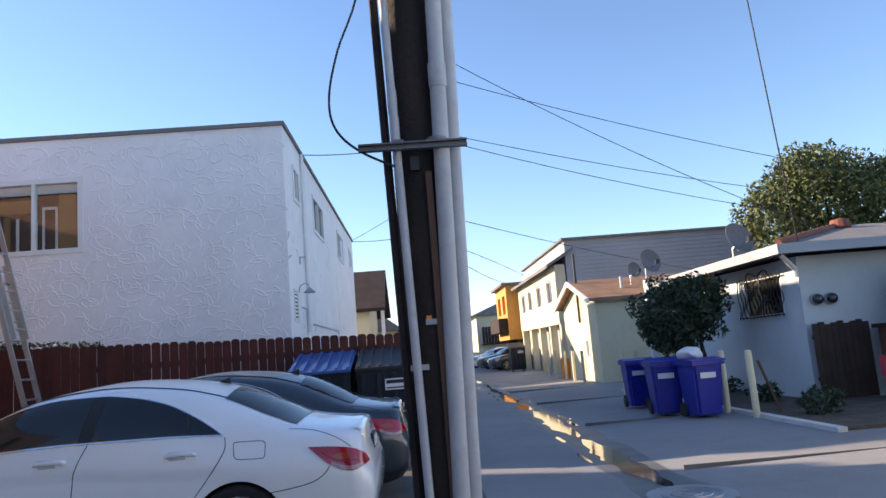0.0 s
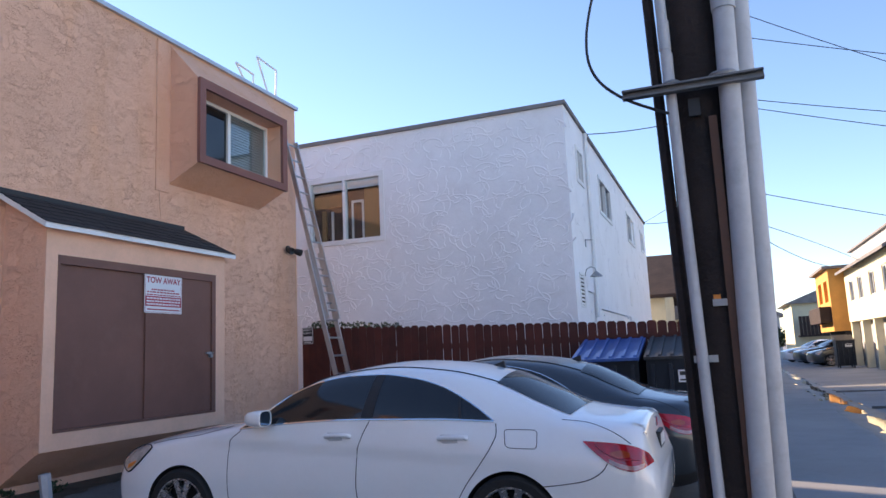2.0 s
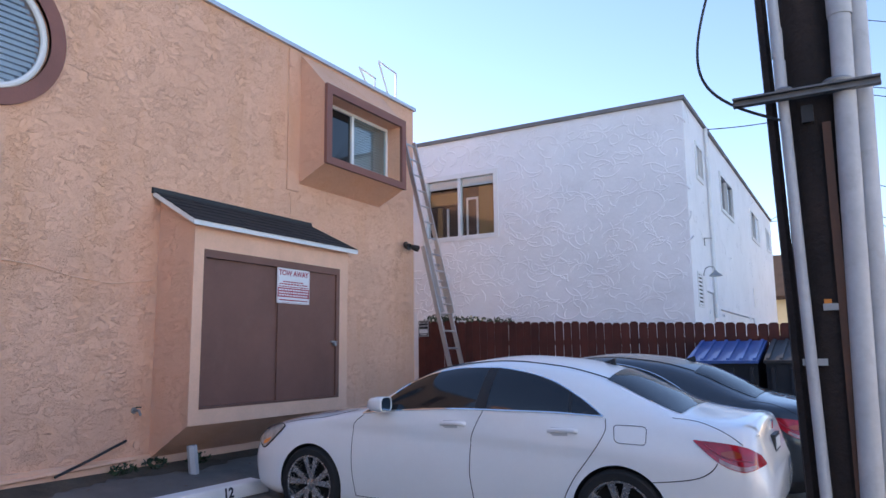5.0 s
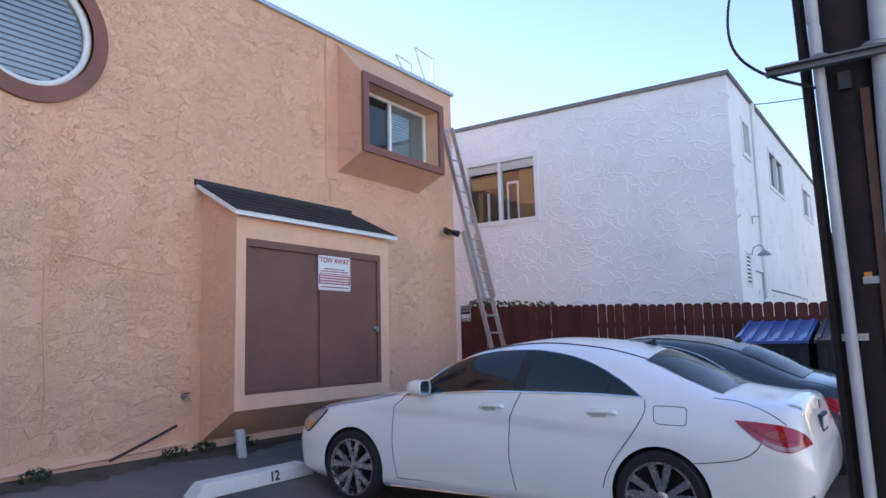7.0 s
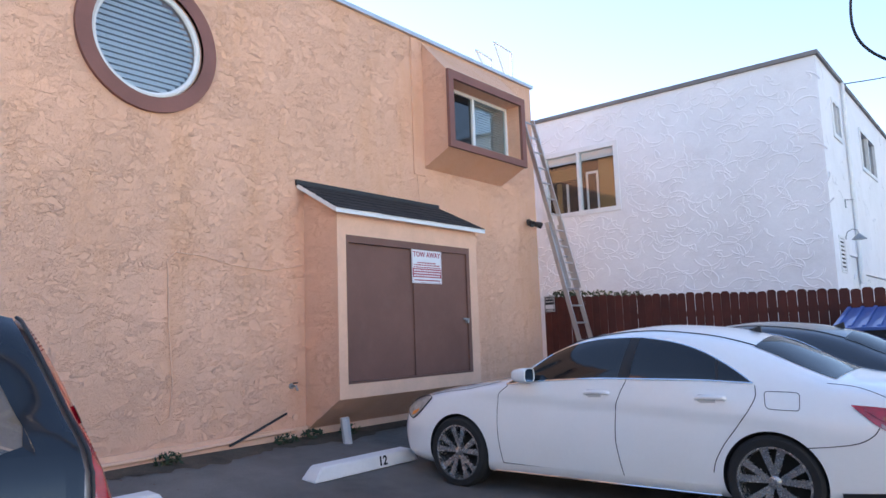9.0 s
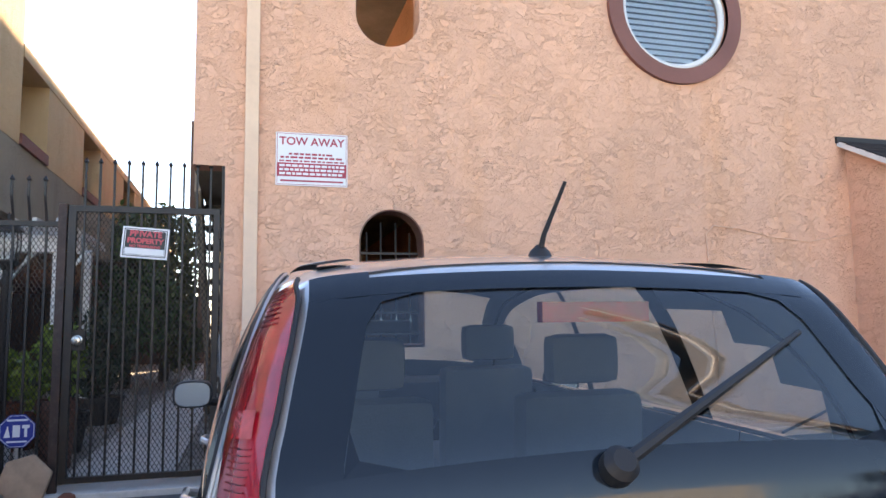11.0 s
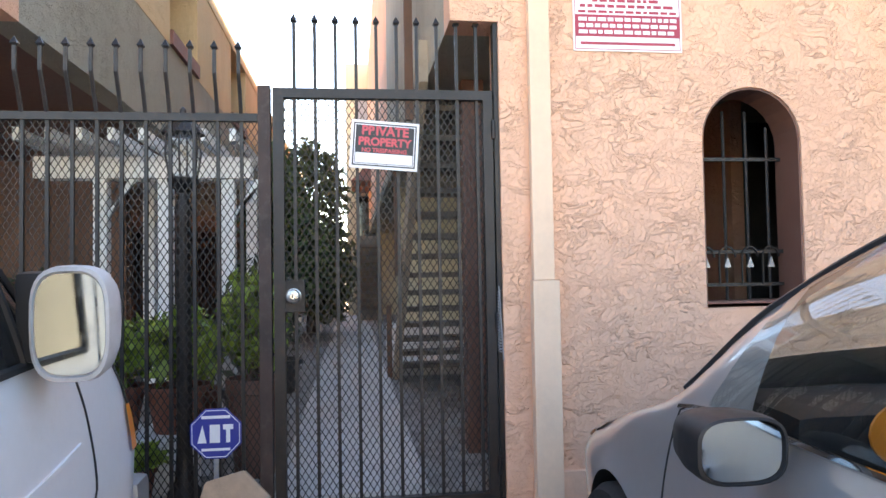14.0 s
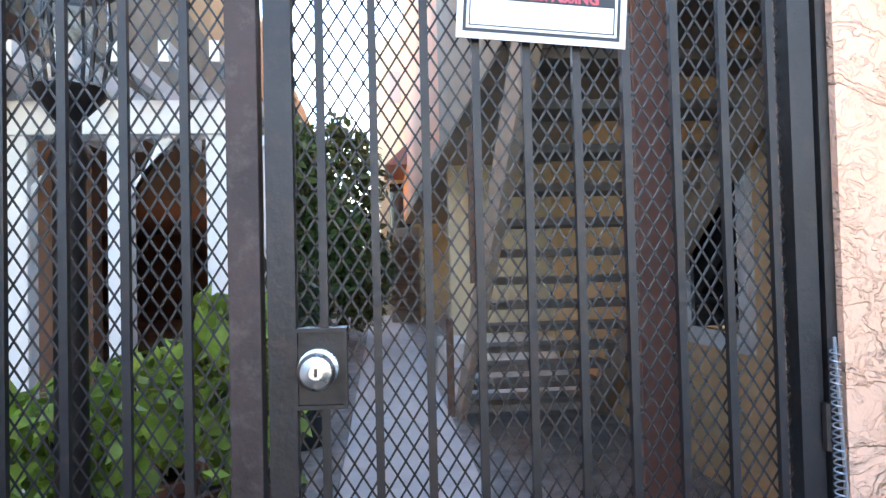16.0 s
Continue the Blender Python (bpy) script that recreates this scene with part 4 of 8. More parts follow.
SEDAN = Shell([
    (0.00, 0.38, 0.25, 0.42, 0.48, 0.52, 0.56, 0.62, 0.52, 0.70, 0.42, 0.72),
    (0.05, 0.26, 0.45, 0.34, 0.65, 0.50, 0.70, 0.66, 0.64, 0.745, 0.52, 0.775),
    (0.18, 0.20, 0.62, 0.29, 0.79, 0.52, 0.82, 0.72, 0.75, 0.795, 0.60, 0.83),
    (0.50, 0.17, 0.70, 0.27, 0.86, 0.55, 0.880, 0.81, 0.825, 0.865, 0.67, 0.90),
    (0.95, 0.16, 0.72, 0.26, 0.87, 0.57, 0.885, 0.88, 0.84, 0.935, 0.70, 0.970),
    (1.38, 0.16, 0.72, 0.26, 0.86, 0.60, 0.885, 0.945, 0.845, 1.000, 0.71, 1.035),
    (1.75, 0.16, 0.72, 0.26, 0.86, 0.62, 0.885, 0.985, 0.835, 1.195, 0.665, 1.240),
    (2.15, 0.16, 0.72, 0.26, 0.86, 0.63, 0.885, 1.010, 0.83, 1.345, 0.600, 1.395),
    (2.65, 0.16, 0.72, 0.26, 0.86, 0.64, 0.885, 1.020, 0.825, 1.388, 0.570, 1.447),
    (3.10, 0.16, 0.72, 0.26, 0.86, 0.65, 0.885, 1.018, 0.82, 1.345, 0.555, 1.418),
    (3.50, 0.17, 0.72, 0.27, 0.87, 0.66, 0.888, 1.003, 0.812, 1.240, 0.560, 1.335),
    (3.85, 0.18, 0.71, 0.28, 0.875, 0.67, 0.890, 0.980, 0.80, 1.095, 0.615, 1.185),
    (4.10, 0.19, 0.70, 0.30, 0.865, 0.67, 0.885, 0.955, 0.79, 1.010, 0.650, 1.072),
    (4.32, 0.20, 0.69, 0.32, 0.85, 0.66, 0.870, 0.925, 0.78, 0.978, 0.650, 1.030),
    (4.47, 0.23, 0.66, 0.34, 0.83, 0.64, 0.850, 0.890, 0.765, 0.960, 0.630, 1.008),
    (4.545, 0.26, 0.63, 0.37, 0.81, 0.62, 0.825, 0.835, 0.745, 0.935, 0.590, 0.992),
    (4.575, 0.30, 0.58, 0.40, 0.78, 0.59, 0.800, 0.750, 0.725, 0.850, 0.600, 0.900),
    (4.62, 0.35, 0.50, 0.44, 0.73, 0.55, 0.755, 0.655, 0.70, 0.700, 0.590, 0.720),
    (4.64, 0.40, 0.42, 0.46, 0.67, 0.53, 0.700, 0.600, 0.65, 0.650, 0.560, 0.660),
], crease=([0.9, 1.6, 2.4, 3.2, 3.9], [0.875, 0.84, 0.81, 0.765, 0.72], 0.020))


def sedan(label, m, paint, chrome=True, near=-1, front=True):
    car = thing("car", label, "car", m)
    S = SEDAN
    FW, RW = 0.855, 3.66
    part("body", S.body(120, (FW, RW), 0.348, 10), [paint, "rubber"], car, "", True)
    belt = ([1.42, 1.66, 2.45, 3.10, 3.55], [0.958, 0.985, 1.024, 1.022, 1.003])
    top = ([1.42, 1.60, 1.85, 2.09, 2.35, 2.60, 2.85, 3.10, 3.34, 3.49, 3.55], [0.962, 1.055, 1.222, 1.305, 1.343, 1.347, 1.318, 1.255, 1.142, 1.048, 1.004])
    lid = ([4.175, 4.24, 4.32, 4.42, 4.51, 4.57, 4.60], [0.872, 0.868, 0.862, 0.850, 0.828, 0.785, 0.730])
    chin = ([4.175, 4.24, 4.33, 4.42, 4.49, 4.55, 4.60], [0.868, 0.810, 0.740, 0.695, 0.682, 0.700, 0.722])
    inner = ([4.34, 4.42, 4.49, 4.55], [0.762, 0.728, 0.715, 0.728])
    for sd in (1, -1):
        part("side_window", S.band(belt, top, sd, 0.004, 46, 8), "tint", car, "tinted side glass", True)
        part("pillar", S.lean([(2.50, 1.018), (2.565, 1.343), (2.645, 1.343), (2.60, 1.018)], sd, 0.007), "black", car, "gloss black middle pillar", True)
        part("quarter_bar", S.lean([(3.29, 1.012), (3.27, 1.175), (3.29, 1.165), (3.31, 1.012)], sd, 0.007), "black", car)
        part("window_trim", S.trace(list(zip(*belt)), sd, 0.008, 0.005), "chrome", car, "chrome window strip", True)
        part("roof_trim", S.trace(list(zip(*top)), sd, 0.0065, 0.005), "chrome" if chrome else "black", car, "", True)
        for pts in ([(1.43, 0.95), (1.33, 0.86), (1.318, 0.72), (1.325, 0.50), (1.36, 0.27)], [(2.575, 1.012), (2.52, 0.90), (2.485, 0.78), (2.478, 0.565), (2.50, 0.40), (2.53, 0.25)],
                    [(3.565, 0.99), (3.572, 0.93), (3.53, 0.83), (3.43, 0.69), (3.32, 0.54), (3.26, 0.42), (3.245, 0.36)], [(1.36, 0.268), (2.0, 0.258), (2.6, 0.250), (3.25, 0.255)]):
            part("door_seam", S.trace(pts, sd, 0.0035, 0.0), "black", car)
        part("roof_seam", S.line([(1.75, 5.12), (2.15, 5.12), (2.7, 5.12), (3.1, 5.14), (3.50, 5.18)], sd, 0.008, 0.0, 10), "black", car)
        for s, z in ((2.20, 0.905), (3.13, 0.890)):
            part("handle_cup", S.lean([(s, z - 0.004), (s + 0.03, z + 0.028), (s + 0.15, z + 0.026), (s + 0.16, z - 0.03), (s + 0.05, z - 0.034)], sd, 0.0015), "shade_gap", car, "", True)
            hb = bmesh.new()
            tube(hb, [S.xz(s + 0.01, z, sd, 0.008), S.xz(s + 0.07, z + 0.004, sd, 0.030), S.xz(s + 0.16, z + 0.004, sd, 0.034), S.xz(s + 0.215, z + 0.002, sd, 0.030), S.xz(s + 0.23, z, sd, 0.008)], 0.017, 8)
            part("door_handle", hb, paint, car, "", True)
        part("fuel_flap" if sd == near else "rear_seam", S.trace([(3.63, 0.935), (3.645, 0.950), (3.84, 0.945), (3.862, 0.925), (3.862, 0.845), (3.845, 0.825), (3.67, 0.830), (3.64, 0.85), (3.63, 0.935)], sd, 0.0028, 0.0), "black", car)
        tl = part("tail_light", S.band(chin, lid, sd, 0.010, 30, 10), "red_lens", car, "red wraparound tail light", True)
        part("reversing_lens", S.band((inner[0], [z - 0.026 for z in inner[1]]), inner, sd, 0.013, 14, 3), "pink_lens", tl, "clear lower lens", True)
        part("indicator", S.band(([4.35, 4.42, 4.47], [0.775, 0.765, 0.770]), ([4.35, 4.42, 4.47], [0.800, 0.812, 0.795]), sd, 0.013, 8, 3), "amber_dim", tl, "amber indicator", True)
        part("lens_division", S.trace([(4.25, 0.845), (4.33, 0.79), (4.43, 0.755), (4.53, 0.75)], sd, 0.004, 0.011), "sign_red", tl)
        part("sill", S.patch(1.26, 3.28, 1.55, 2.05, sd, 0.014, 20, 3), paint, car, "", True)
        part("sill_strip", S.line([(1.26, 1.6), (2.2, 1.6), (3.28, 1.6)], sd, 0.007, 0.016), "chrome", car)
        part("rear_skirt", S.patch(4.08, 4.60, 1.3, 2.02, sd, 0.008, 8, 3), "black", car, "", True)
        part("bumper_seam", S.trace([(3.89, 0.580), (4.05, 0.600), (4.20, 0.630), (4.30, 0.690), (4.33, 0.735)], sd, 0.0035, 0.0), "black", car)
        part("boot_seam", S.trace([(4.02, 1.006), (4.18, 0.985), (4.32, 0.945), (4.42, 0.895), (4.48, 0.85)], sd, 0.0035, 0.0), "black", car)
        if front:
            part("headlight", S.band(([0.11, 0.20, 0.27, 0.36, 0.45, 0.50], [0.69, 0.635, 0.612, 0.665, 0.745, 0.80]), ([0.11, 0.20, 0.27, 0.36, 0.45, 0.50], [0.70, 0.755, 0.785, 0.808, 0.820, 0.805]), sd, 0.008, 18, 6), "clear_lens", car, "clear headlight", True)
            part("headlight_rim", S.trace([(0.11, 0.695), (0.20, 0.635), (0.27, 0.610), (0.36, 0.663), (0.45, 0.743), (0.51, 0.808), (0.44, 0.824), (0.27, 0.790), (0.11, 0.695)], sd, 0.006, 0.008), "black", car)
            part("marker", S.band(([0.25, 0.30, 0.36], [0.635, 0.648, 0.690]), ([0.25, 0.30, 0.36], [0.665, 0.685, 0.705]), sd, 0.012, 5, 2), "orange", car)
        mp = S.xz(1.655, 1.015, sd)
        mirror(car, (mp.x, mp.y + sd * 0.12, mp.z + 0.035), sd, (0.17, 0.13), paint)
        for x in (FW, RW):
            wheel(car, x, sd * 0.785, 0.325, 0.225, 5, "rim_grey", fill=0.745, wide=1.75)
    part("windscreen", S.patch(1.42, 2.12, 5.10, 6.0, 1, 0.004, 10, 6, both=True), "tint", car, "tinted windscreen", True)
    part("rear_window", S.patch(3.50, 4.06, 5.10, 6.0, 1, 0.005, 14, 8, skew=(0.02, 0.05), both=True), "tint_soft", car, "tinted rear window", True)
    part("lid_spoiler", S.patch(4.47, 4.555, 5.02, 6.0, 1, 0.009, 5, 10, both=True), paint, car, "upturned lip of the boot lid", True)
    part("hood_seam", S.trace([(0.47, 0.835), (0.70, 0.875), (0.95, 0.905), (1.15, 0.945), (1.28, 0.975)], near, 0.0035, 0.0), "black", car)
    part("number_plate", boxes((4.585, 4.615, -0.16, 0.16, 0.74, 0.86)), "black", car, "dark number plate recess")
    part("plate_print", boxes((4.614, 4.620, -0.13, 0.13, 0.76, 0.84)), "paper", car)
    part("badge", boxes((4.570, 4.586, -0.045, 0.045, 0.89, 0.955), bevel=0.004), "chrome", car)
    part("model_mark", S.trace([(4.548, 0.905), (4.556, 0.898)], near, 0.010, 0.006), "chrome", car, "small bright mark")
    ant = bmesh.new()
    prism(ant, [(3.30, 1.375), (3.42, 1.35), (3.41, 1.415)], -0.014, 0.014, "y")
    part("antenna_fin", ant, "black", car)
    return car


def on_ground(xf, y, length, base):
    """Pose of a car whose nose is at xf, pointing to -x, standing on the sloping lot."""
    zf, zr = ground_z(xf + base[0], y), ground_z(xf + base[1], y)
    tilt = math.degrees(math.atan2(zf - zr, base[1] - base[0]))
    z0 = zf + (zf - zr) / (base[1] - base[0]) * base[0]
    return pose(xf, y, z0, 0, tilt, 0)


WHITE_CAR = sedan("white four-door coupe saloon with tinted glass, parked nose to the wall", pose(-4.80, 6.92, 0.026, 0, 0.15, 0) @ Matrix.Scale(1.03, 4), "car_white")
GREY_CAR = sedan("dark grey saloon car parked beside the white car", on_ground(-4.60, 9.10, 4.63, (0.93, 3.63)) @ Matrix.Scale(1.04, 4), "car_grey")

CROSS = Shell([
    (0.000, 0.360, 0.340, 0.430, 0.440, 0.520, 0.490, 0.575, 0.450, 0.625, 0.380, 0.645),
    (0.060, 0.300, 0.460, 0.390, 0.560, 0.550, 0.610, 0.630, 0.560, 0.685, 0.470, 0.710),
    (0.200, 0.260, 0.600, 0.350, 0.710, 0.610, 0.750, 0.700, 0.680, 0.750, 0.560, 0.790),
    (0.600, 0.240, 0.700, 0.340, 0.845, 0.670, 0.870, 0.830, 0.785, 0.865, 0.640, 0.910),
    (1.100, 0.240, 0.740, 0.340, 0.890, 0.700, 0.910, 0.985, 0.850, 1.025, 0.720, 1.070),
    (1.500, 0.240, 0.740, 0.340, 0.890, 0.720, 0.910, 1.060, 0.860, 1.330, 0.680, 1.390),
    (1.950, 0.240, 0.740, 0.340, 0.890, 0.720, 0.910, 1.070, 0.860, 1.540, 0.610, 1.615),
    (2.400, 0.240, 0.740, 0.340, 0.890, 0.720, 0.910, 1.080, 0.855, 1.615, 0.605, 1.685),
    (3.100, 0.240, 0.740, 0.340, 0.890, 0.740, 0.910, 1.090, 0.850, 1.630, 0.610, 1.690),
    (3.700, 0.250, 0.740, 0.350, 0.890, 0.750, 0.905, 1.100, 0.840, 1.618, 0.612, 1.668),
    (4.060, 0.270, 0.720, 0.370, 0.870, 0.750, 0.890, 1.100, 0.825, 1.588, 0.612, 1.625),
    (4.120, 0.280, 0.710, 0.380, 0.870, 0.750, 0.885, 1.100, 0.820, 1.555, 0.615, 1.588),
    (4.300, 0.290, 0.690, 0.390, 0.860, 0.740, 0.875, 1.080, 0.805, 1.330, 0.668, 1.370),
    (4.400, 0.300, 0.660, 0.400, 0.840, 0.720, 0.860, 1.030, 0.790, 1.190, 0.695, 1.230),
    (4.440, 0.310, 0.640, 0.410, 0.830, 0.700, 0.850, 0.980, 0.780, 1.050, 0.680, 1.080),
    (4.500, 0.340, 0.600, 0.440, 0.800, 0.620, 0.820, 0.840, 0.750, 0.920, 0.640, 0.940),
    (4.520, 0.420, 0.500, 0.480, 0.700, 0.580, 0.740, 0.660, 0.680, 0.740, 0.560, 0.760),
])


def lerp_pt(edge, back, u, w):
    """A point between two edges: u counts along them, w goes across."""
    i, f = int(u), u - int(u)
    a = [edge[i][q] + (edge[i + 1][q] - edge[i][q]) * f for q in (0, 1)]
    b = [back[i][q] + (back[i + 1][q] - back[i][q]) * f for q in (0, 1)]
    return (a[0] + (b[0] - a[0]) * w, a[1] + (b[1] - a[1]) * w)


def crossover(m):
    car = thing("car", "grey-silver compact crossover parked nose to the peach wall", "car", m)
    S = CROSS
    bm = S.body(84, (0.90, 3.52), 0.40, 6)
    kill = []
    xs = S.x
    for f in bm.faces:
        c = f.calc_center_median()
        zh, zt = float(pchip(xs, S.z[4], c.x)), float(pchip(xs, S.z[5], c.x))
        wt = float(pchip(xs, S.y[5], c.x))
        u = max(0.0, (c.x - 2.95) / 1.08)
        rise = math.sqrt(max(0.0, 1 - u * u)) * (zt - zh)
        if 1.62 < c.x < 3.97 and zh + 0.03 < c.z < zh + rise - 0.05 and abs(c.y) > wt + 0.01:
            kill.append(f)
        elif 4.14 < c.x < 4.40 and c.z > zt and abs(c.y) < wt - 0.06:
            kill.append(f)
        elif 1.25 < c.x < 1.9 and c.z > zt + 0.012 and abs(c.y) < wt - 0.08:
            kill.append(f)
    bmesh.ops.delete(bm, geom=kill, context="FACES")
    part("body", bm, ["car_silver", "rubber"], car, "", True)
    for sd in (1, -1):
        part("side_window", S.patch(1.45, 4.03, 4.06, 4.93, sd, 0.003, 44, 6, arch=2.95, skew=(0.16, 0)), "car_pane", car, "clear side glass", True)
        part("pillar", S.patch(2.43, 2.49, 4.04, 4.94, sd, 0.008, 3, 6, skew=(0.06, 0.04)), "black", car)
        part("pillar", S.patch(3.30, 3.40, 4.04, 4.84, sd, 0.008, 3, 6, skew=(-0.12, -0.10)), "black", car)
        part("window_trim", S.line([(4.05, 4.03)] + [(2.95 + 1.11 * math.sin(a), 4.03 + 0.93 * math.cos(a)) for a in [1.5, 1.35, 1.2, 1.0, 0.8, 0.6, 0.4, 0.2]] + [(2.95, 4.96), (2.5, 4.96), (2.0, 4.96), (1.6, 4.97), (1.2, 4.6)], sd, 0.011, 0.003, 8), "black", car, "black window seal", True)
        part("belt_trim", S.line([(1.30, 4.02), (2.0, 4.02), (2.8, 4.02), (3.5, 4.02), (4.02, 4.03)], sd, 0.009, 0.004, 8), "chrome", car, "bright belt strip", True)
        part("arch_trim", S.line([(2.95 + 1.135 * math.sin(a), 4.03 + 0.962 * math.cos(a)) for a in [1.5, 1.35, 1.2, 1.0, 0.8, 0.6, 0.4, 0.2, 0.0]] + [(2.4, 4.99), (1.9, 5.0)], sd, 0.005, 0.004, 6), "alu", car, "bright strip over the side glass", True)
        rl = S.patch(2.0, 3.93, 5.06, 5.24, sd, 0.012, 24, 3)
        bmesh.ops.solidify(rl, geom=rl.faces[:], thickness=0.014)
        part("roof_rail", rl, "black", car, "black roof strip", True)
        part("rail_joint", S.line([(3.30, 5.07), (3.31, 5.15), (3.32, 5.23)], sd, 0.003, 0.013), "steel", car)
        for pts in ([(1.30, 4.0), (1.28, 3.0), (1.36, 2.2)], [(2.44, 4.0), (2.42, 3.0), (2.44, 2.2)], [(3.55, 4.0), (3.42, 3.4), (3.12, 3.0), (3.05, 2.2)]):
            part("door_seam", S.line(pts, sd, 0.0035, 0.0), "black", car)
        for s in (2.20, 3.22):
            hb = bmesh.new()
            tube(hb, [S.point(s, 3.60, sd, 0.0), S.point(s + 0.04, 3.62, sd, 0.035), S.point(s + 0.17, 3.64, sd, 0.035), S.point(s + 0.21, 3.64, sd, 0.0)], 0.014, 8)
            part("door_handle", hb, "car_silver", car, "", True)
            part("handle_cup", S.patch(s + 0.03, s + 0.18, 3.48, 3.72, sd, 0.001, 6, 3), "black", car, "", True)
        back = [(x, float(pchip(S.x, S.z[5], x)) - 0.012) for x in (4.06, 4.13, 4.19, 4.25, 4.31, 4.36, 4.40, 4.435)]
        edge = [(x - d, z - 0.02) for (x, z), d in zip(back, (0.19, 0.20, 0.20, 0.20, 0.19, 0.17, 0.13, 0.09))]
        tl = part("tail_light", S.strip(edge, back, sd, 0.012, 6), "red_lens", car, "tall red tail light", True)
        part("tail_light_seam", S.trace(back, sd, 0.006, 0.012), "black", car)
        for k in range(16):
            u = 0.4 + k * 0.16 + (2.6 if k > 8 else 0.0)
            part("lens_rib", S.trace([lerp_pt(edge, back, u, w) for w in (0.35, 0.6, 0.85)], sd, 0.0018, 0.012, 3), "red_rib", tl)
        part("reflector", S.strip([lerp_pt(edge, back, u, 0.2) for u in (3.6, 3.9, 4.2)], [lerp_pt(edge, back, u, 0.85) for u in (3.6, 3.9, 4.2)], sd, 0.015, 3), "red_bright", tl, "brighter red reflector")
        part("hatch_seam", S.line([(4.10, 5.0), (4.06, 5.5), (4.05, 6.0)], sd, 0.004, 0.0), "black", car)
        part("headlight", S.patch(0.10, 0.55, 3.7, 4.3, sd, 0.008, 10, 5, skew=(0.1, 0.2)), "clear_lens", car, "clear headlight", True)
        part("marker", S.patch(0.10, 0.22, 3.5, 3.8, sd, 0.014, 4, 2), "orange", car)
        part("sill", S.patch(1.3, 3.1, 1.5, 2.2, sd, 0.010, 14, 3), "black", car, "", True)
        mp = S.point(1.72, 4.06, sd)
        mirror(car, (mp.x + 0.06, mp.y + sd * 0.145, mp.z - 0.01), sd, (0.19, 0.135), "black")
        for x in (0.90, 3.52):
            wheel(car, x, sd * 0.80, 0.345, 0.225, 5, "alu", False)
    part("windscreen", S.patch(1.14, 1.94, 5.12, 6.0, 1, 0.003, 10, 6, both=True), "car_pane", car, "clear windscreen", True)
    part("rear_window", S.patch(4.11, 4.425, 5.16, 6.0, 1, 0.006, 12, 8, both=True), "rear_pane", car, "rear window", True)
    part("rear_window_band", S.patch(4.105, 4.15, 5.14, 6.0, 1, 0.010, 3, 8, both=True), "frit", car, "", True)
    part("rear_window_band", S.patch(4.385, 4.43, 5.14, 6.0, 1, 0.010, 3, 8, both=True), "frit", car, "", True)
    for sd in (1, -1):
        part("rear_window_band", S.patch(4.085, 4.43, 4.975, 5.26, sd, 0.009, 12, 4), "frit", car, "", True)
    for s0, s1 in ((4.15, 4.20), (4.385, 4.335)):
        for sd in (1, -1):
            fl = bmesh.new()
            c = [fl.verts.new(S.point(s0, 5.26, sd, 0.0095)), fl.verts.new(S.point(s1, 5.26, sd, 0.0095)), fl.verts.new(S.point(s0 + (s1 - s0) * 0.28, 5.30, sd, 0.0095)), fl.verts.new(S.point(s0, 5.42, sd, 0.0095))]
            fl.faces.new(c)
            part("rear_window_band", fl, "frit", car)
    bl = bmesh.new()
    box(bl, 4.145, 4.175, -0.13, 0.13, 1.49, 1.535)
    part("brake_light", bl, "red_lens", car, "high red brake light")
    # wiper, antenna
    w0, w1 = S.point(4.40, 5.88, -1, 0.03), S.point(4.23, 5.36, 1, 0.025)
    wp = part("wiper", tube(bmesh.new(), [w0, w0.lerp(w1, 0.5) + Vector((0.015, 0, 0.01)), w1], 0.014, 8, 0.007), "black", car, "rear wiper", True)
    part("wiper_pivot", lathe(bmesh.new(), [(0.035, 0), (0.035, 0.03), (0.022, 0.045), (0.0, 0.045)], 16, Matrix.Translation(w0 - Vector((0.02, 0, 0.012))) @ pose(0, 0, 0, 0, 55, 0)), "black", wp, "", True)
    part("antenna", tube(bmesh.new(), [(3.86, 0.0, 1.66), (3.89, 0.0, 1.71), (3.96, 0.03, 1.84)], 0.009, 8, 0.005), "black", car, "stub antenna", True)
    part("antenna_base", lathe(bmesh.new(), [(0.034, 0), (0.026, 0.018), (0.009, 0.035)], 16, pose(3.86, 0, 1.65)), "black", car, "", True)
    # cabin
    for y in (-0.38, 0.38):
        for x, n in ((2.0, "front_seat"), (3.0, "rear_seat")):
            st = boxes((x - 0.25, x + 0.25, y - 0.24, y + 0.24, 0.60, 0.78), bevel=0.06)
            join(st, boxes((x + 0.22, x + 0.36, y - 0.23, y + 0.23, 0.70, 1.22), bevel=0.05))
            s = part(n, st, "seat_grey", car, "", True)
            part("headrest", boxes((x + 0.27, x + 0.37, y - 0.13, y + 0.13, 1.25, 1.42), bevel=0.04), "seat_grey", s, "", True)
    part("dashboard", boxes((1.25, 1.6, -0.72, 0.72, 0.85, 1.08), bevel=0.06), "black", car, "", True)
    part("steering_wheel", tube(bmesh.new(), [(1.72 + 0.06 * math.sin(2 * math.pi * k / 20), -0.38 + 0.18 * math.cos(2 * math.pi * k / 20), 1.05 + 0.17 * math.sin(2 * math.pi * k / 20)) for k in range(21)], 0.015, 6, cap=False), "black", car, "", True)
    part("floor_pan", boxes((0.9, 4.3, -0.7, 0.7, 0.42, 0.5)), "dark", car)
    part("rear_view_mirror", boxes((1.72, 1.75, -0.13, 0.13, 1.36, 1.43), bevel=0.01), "black", car)
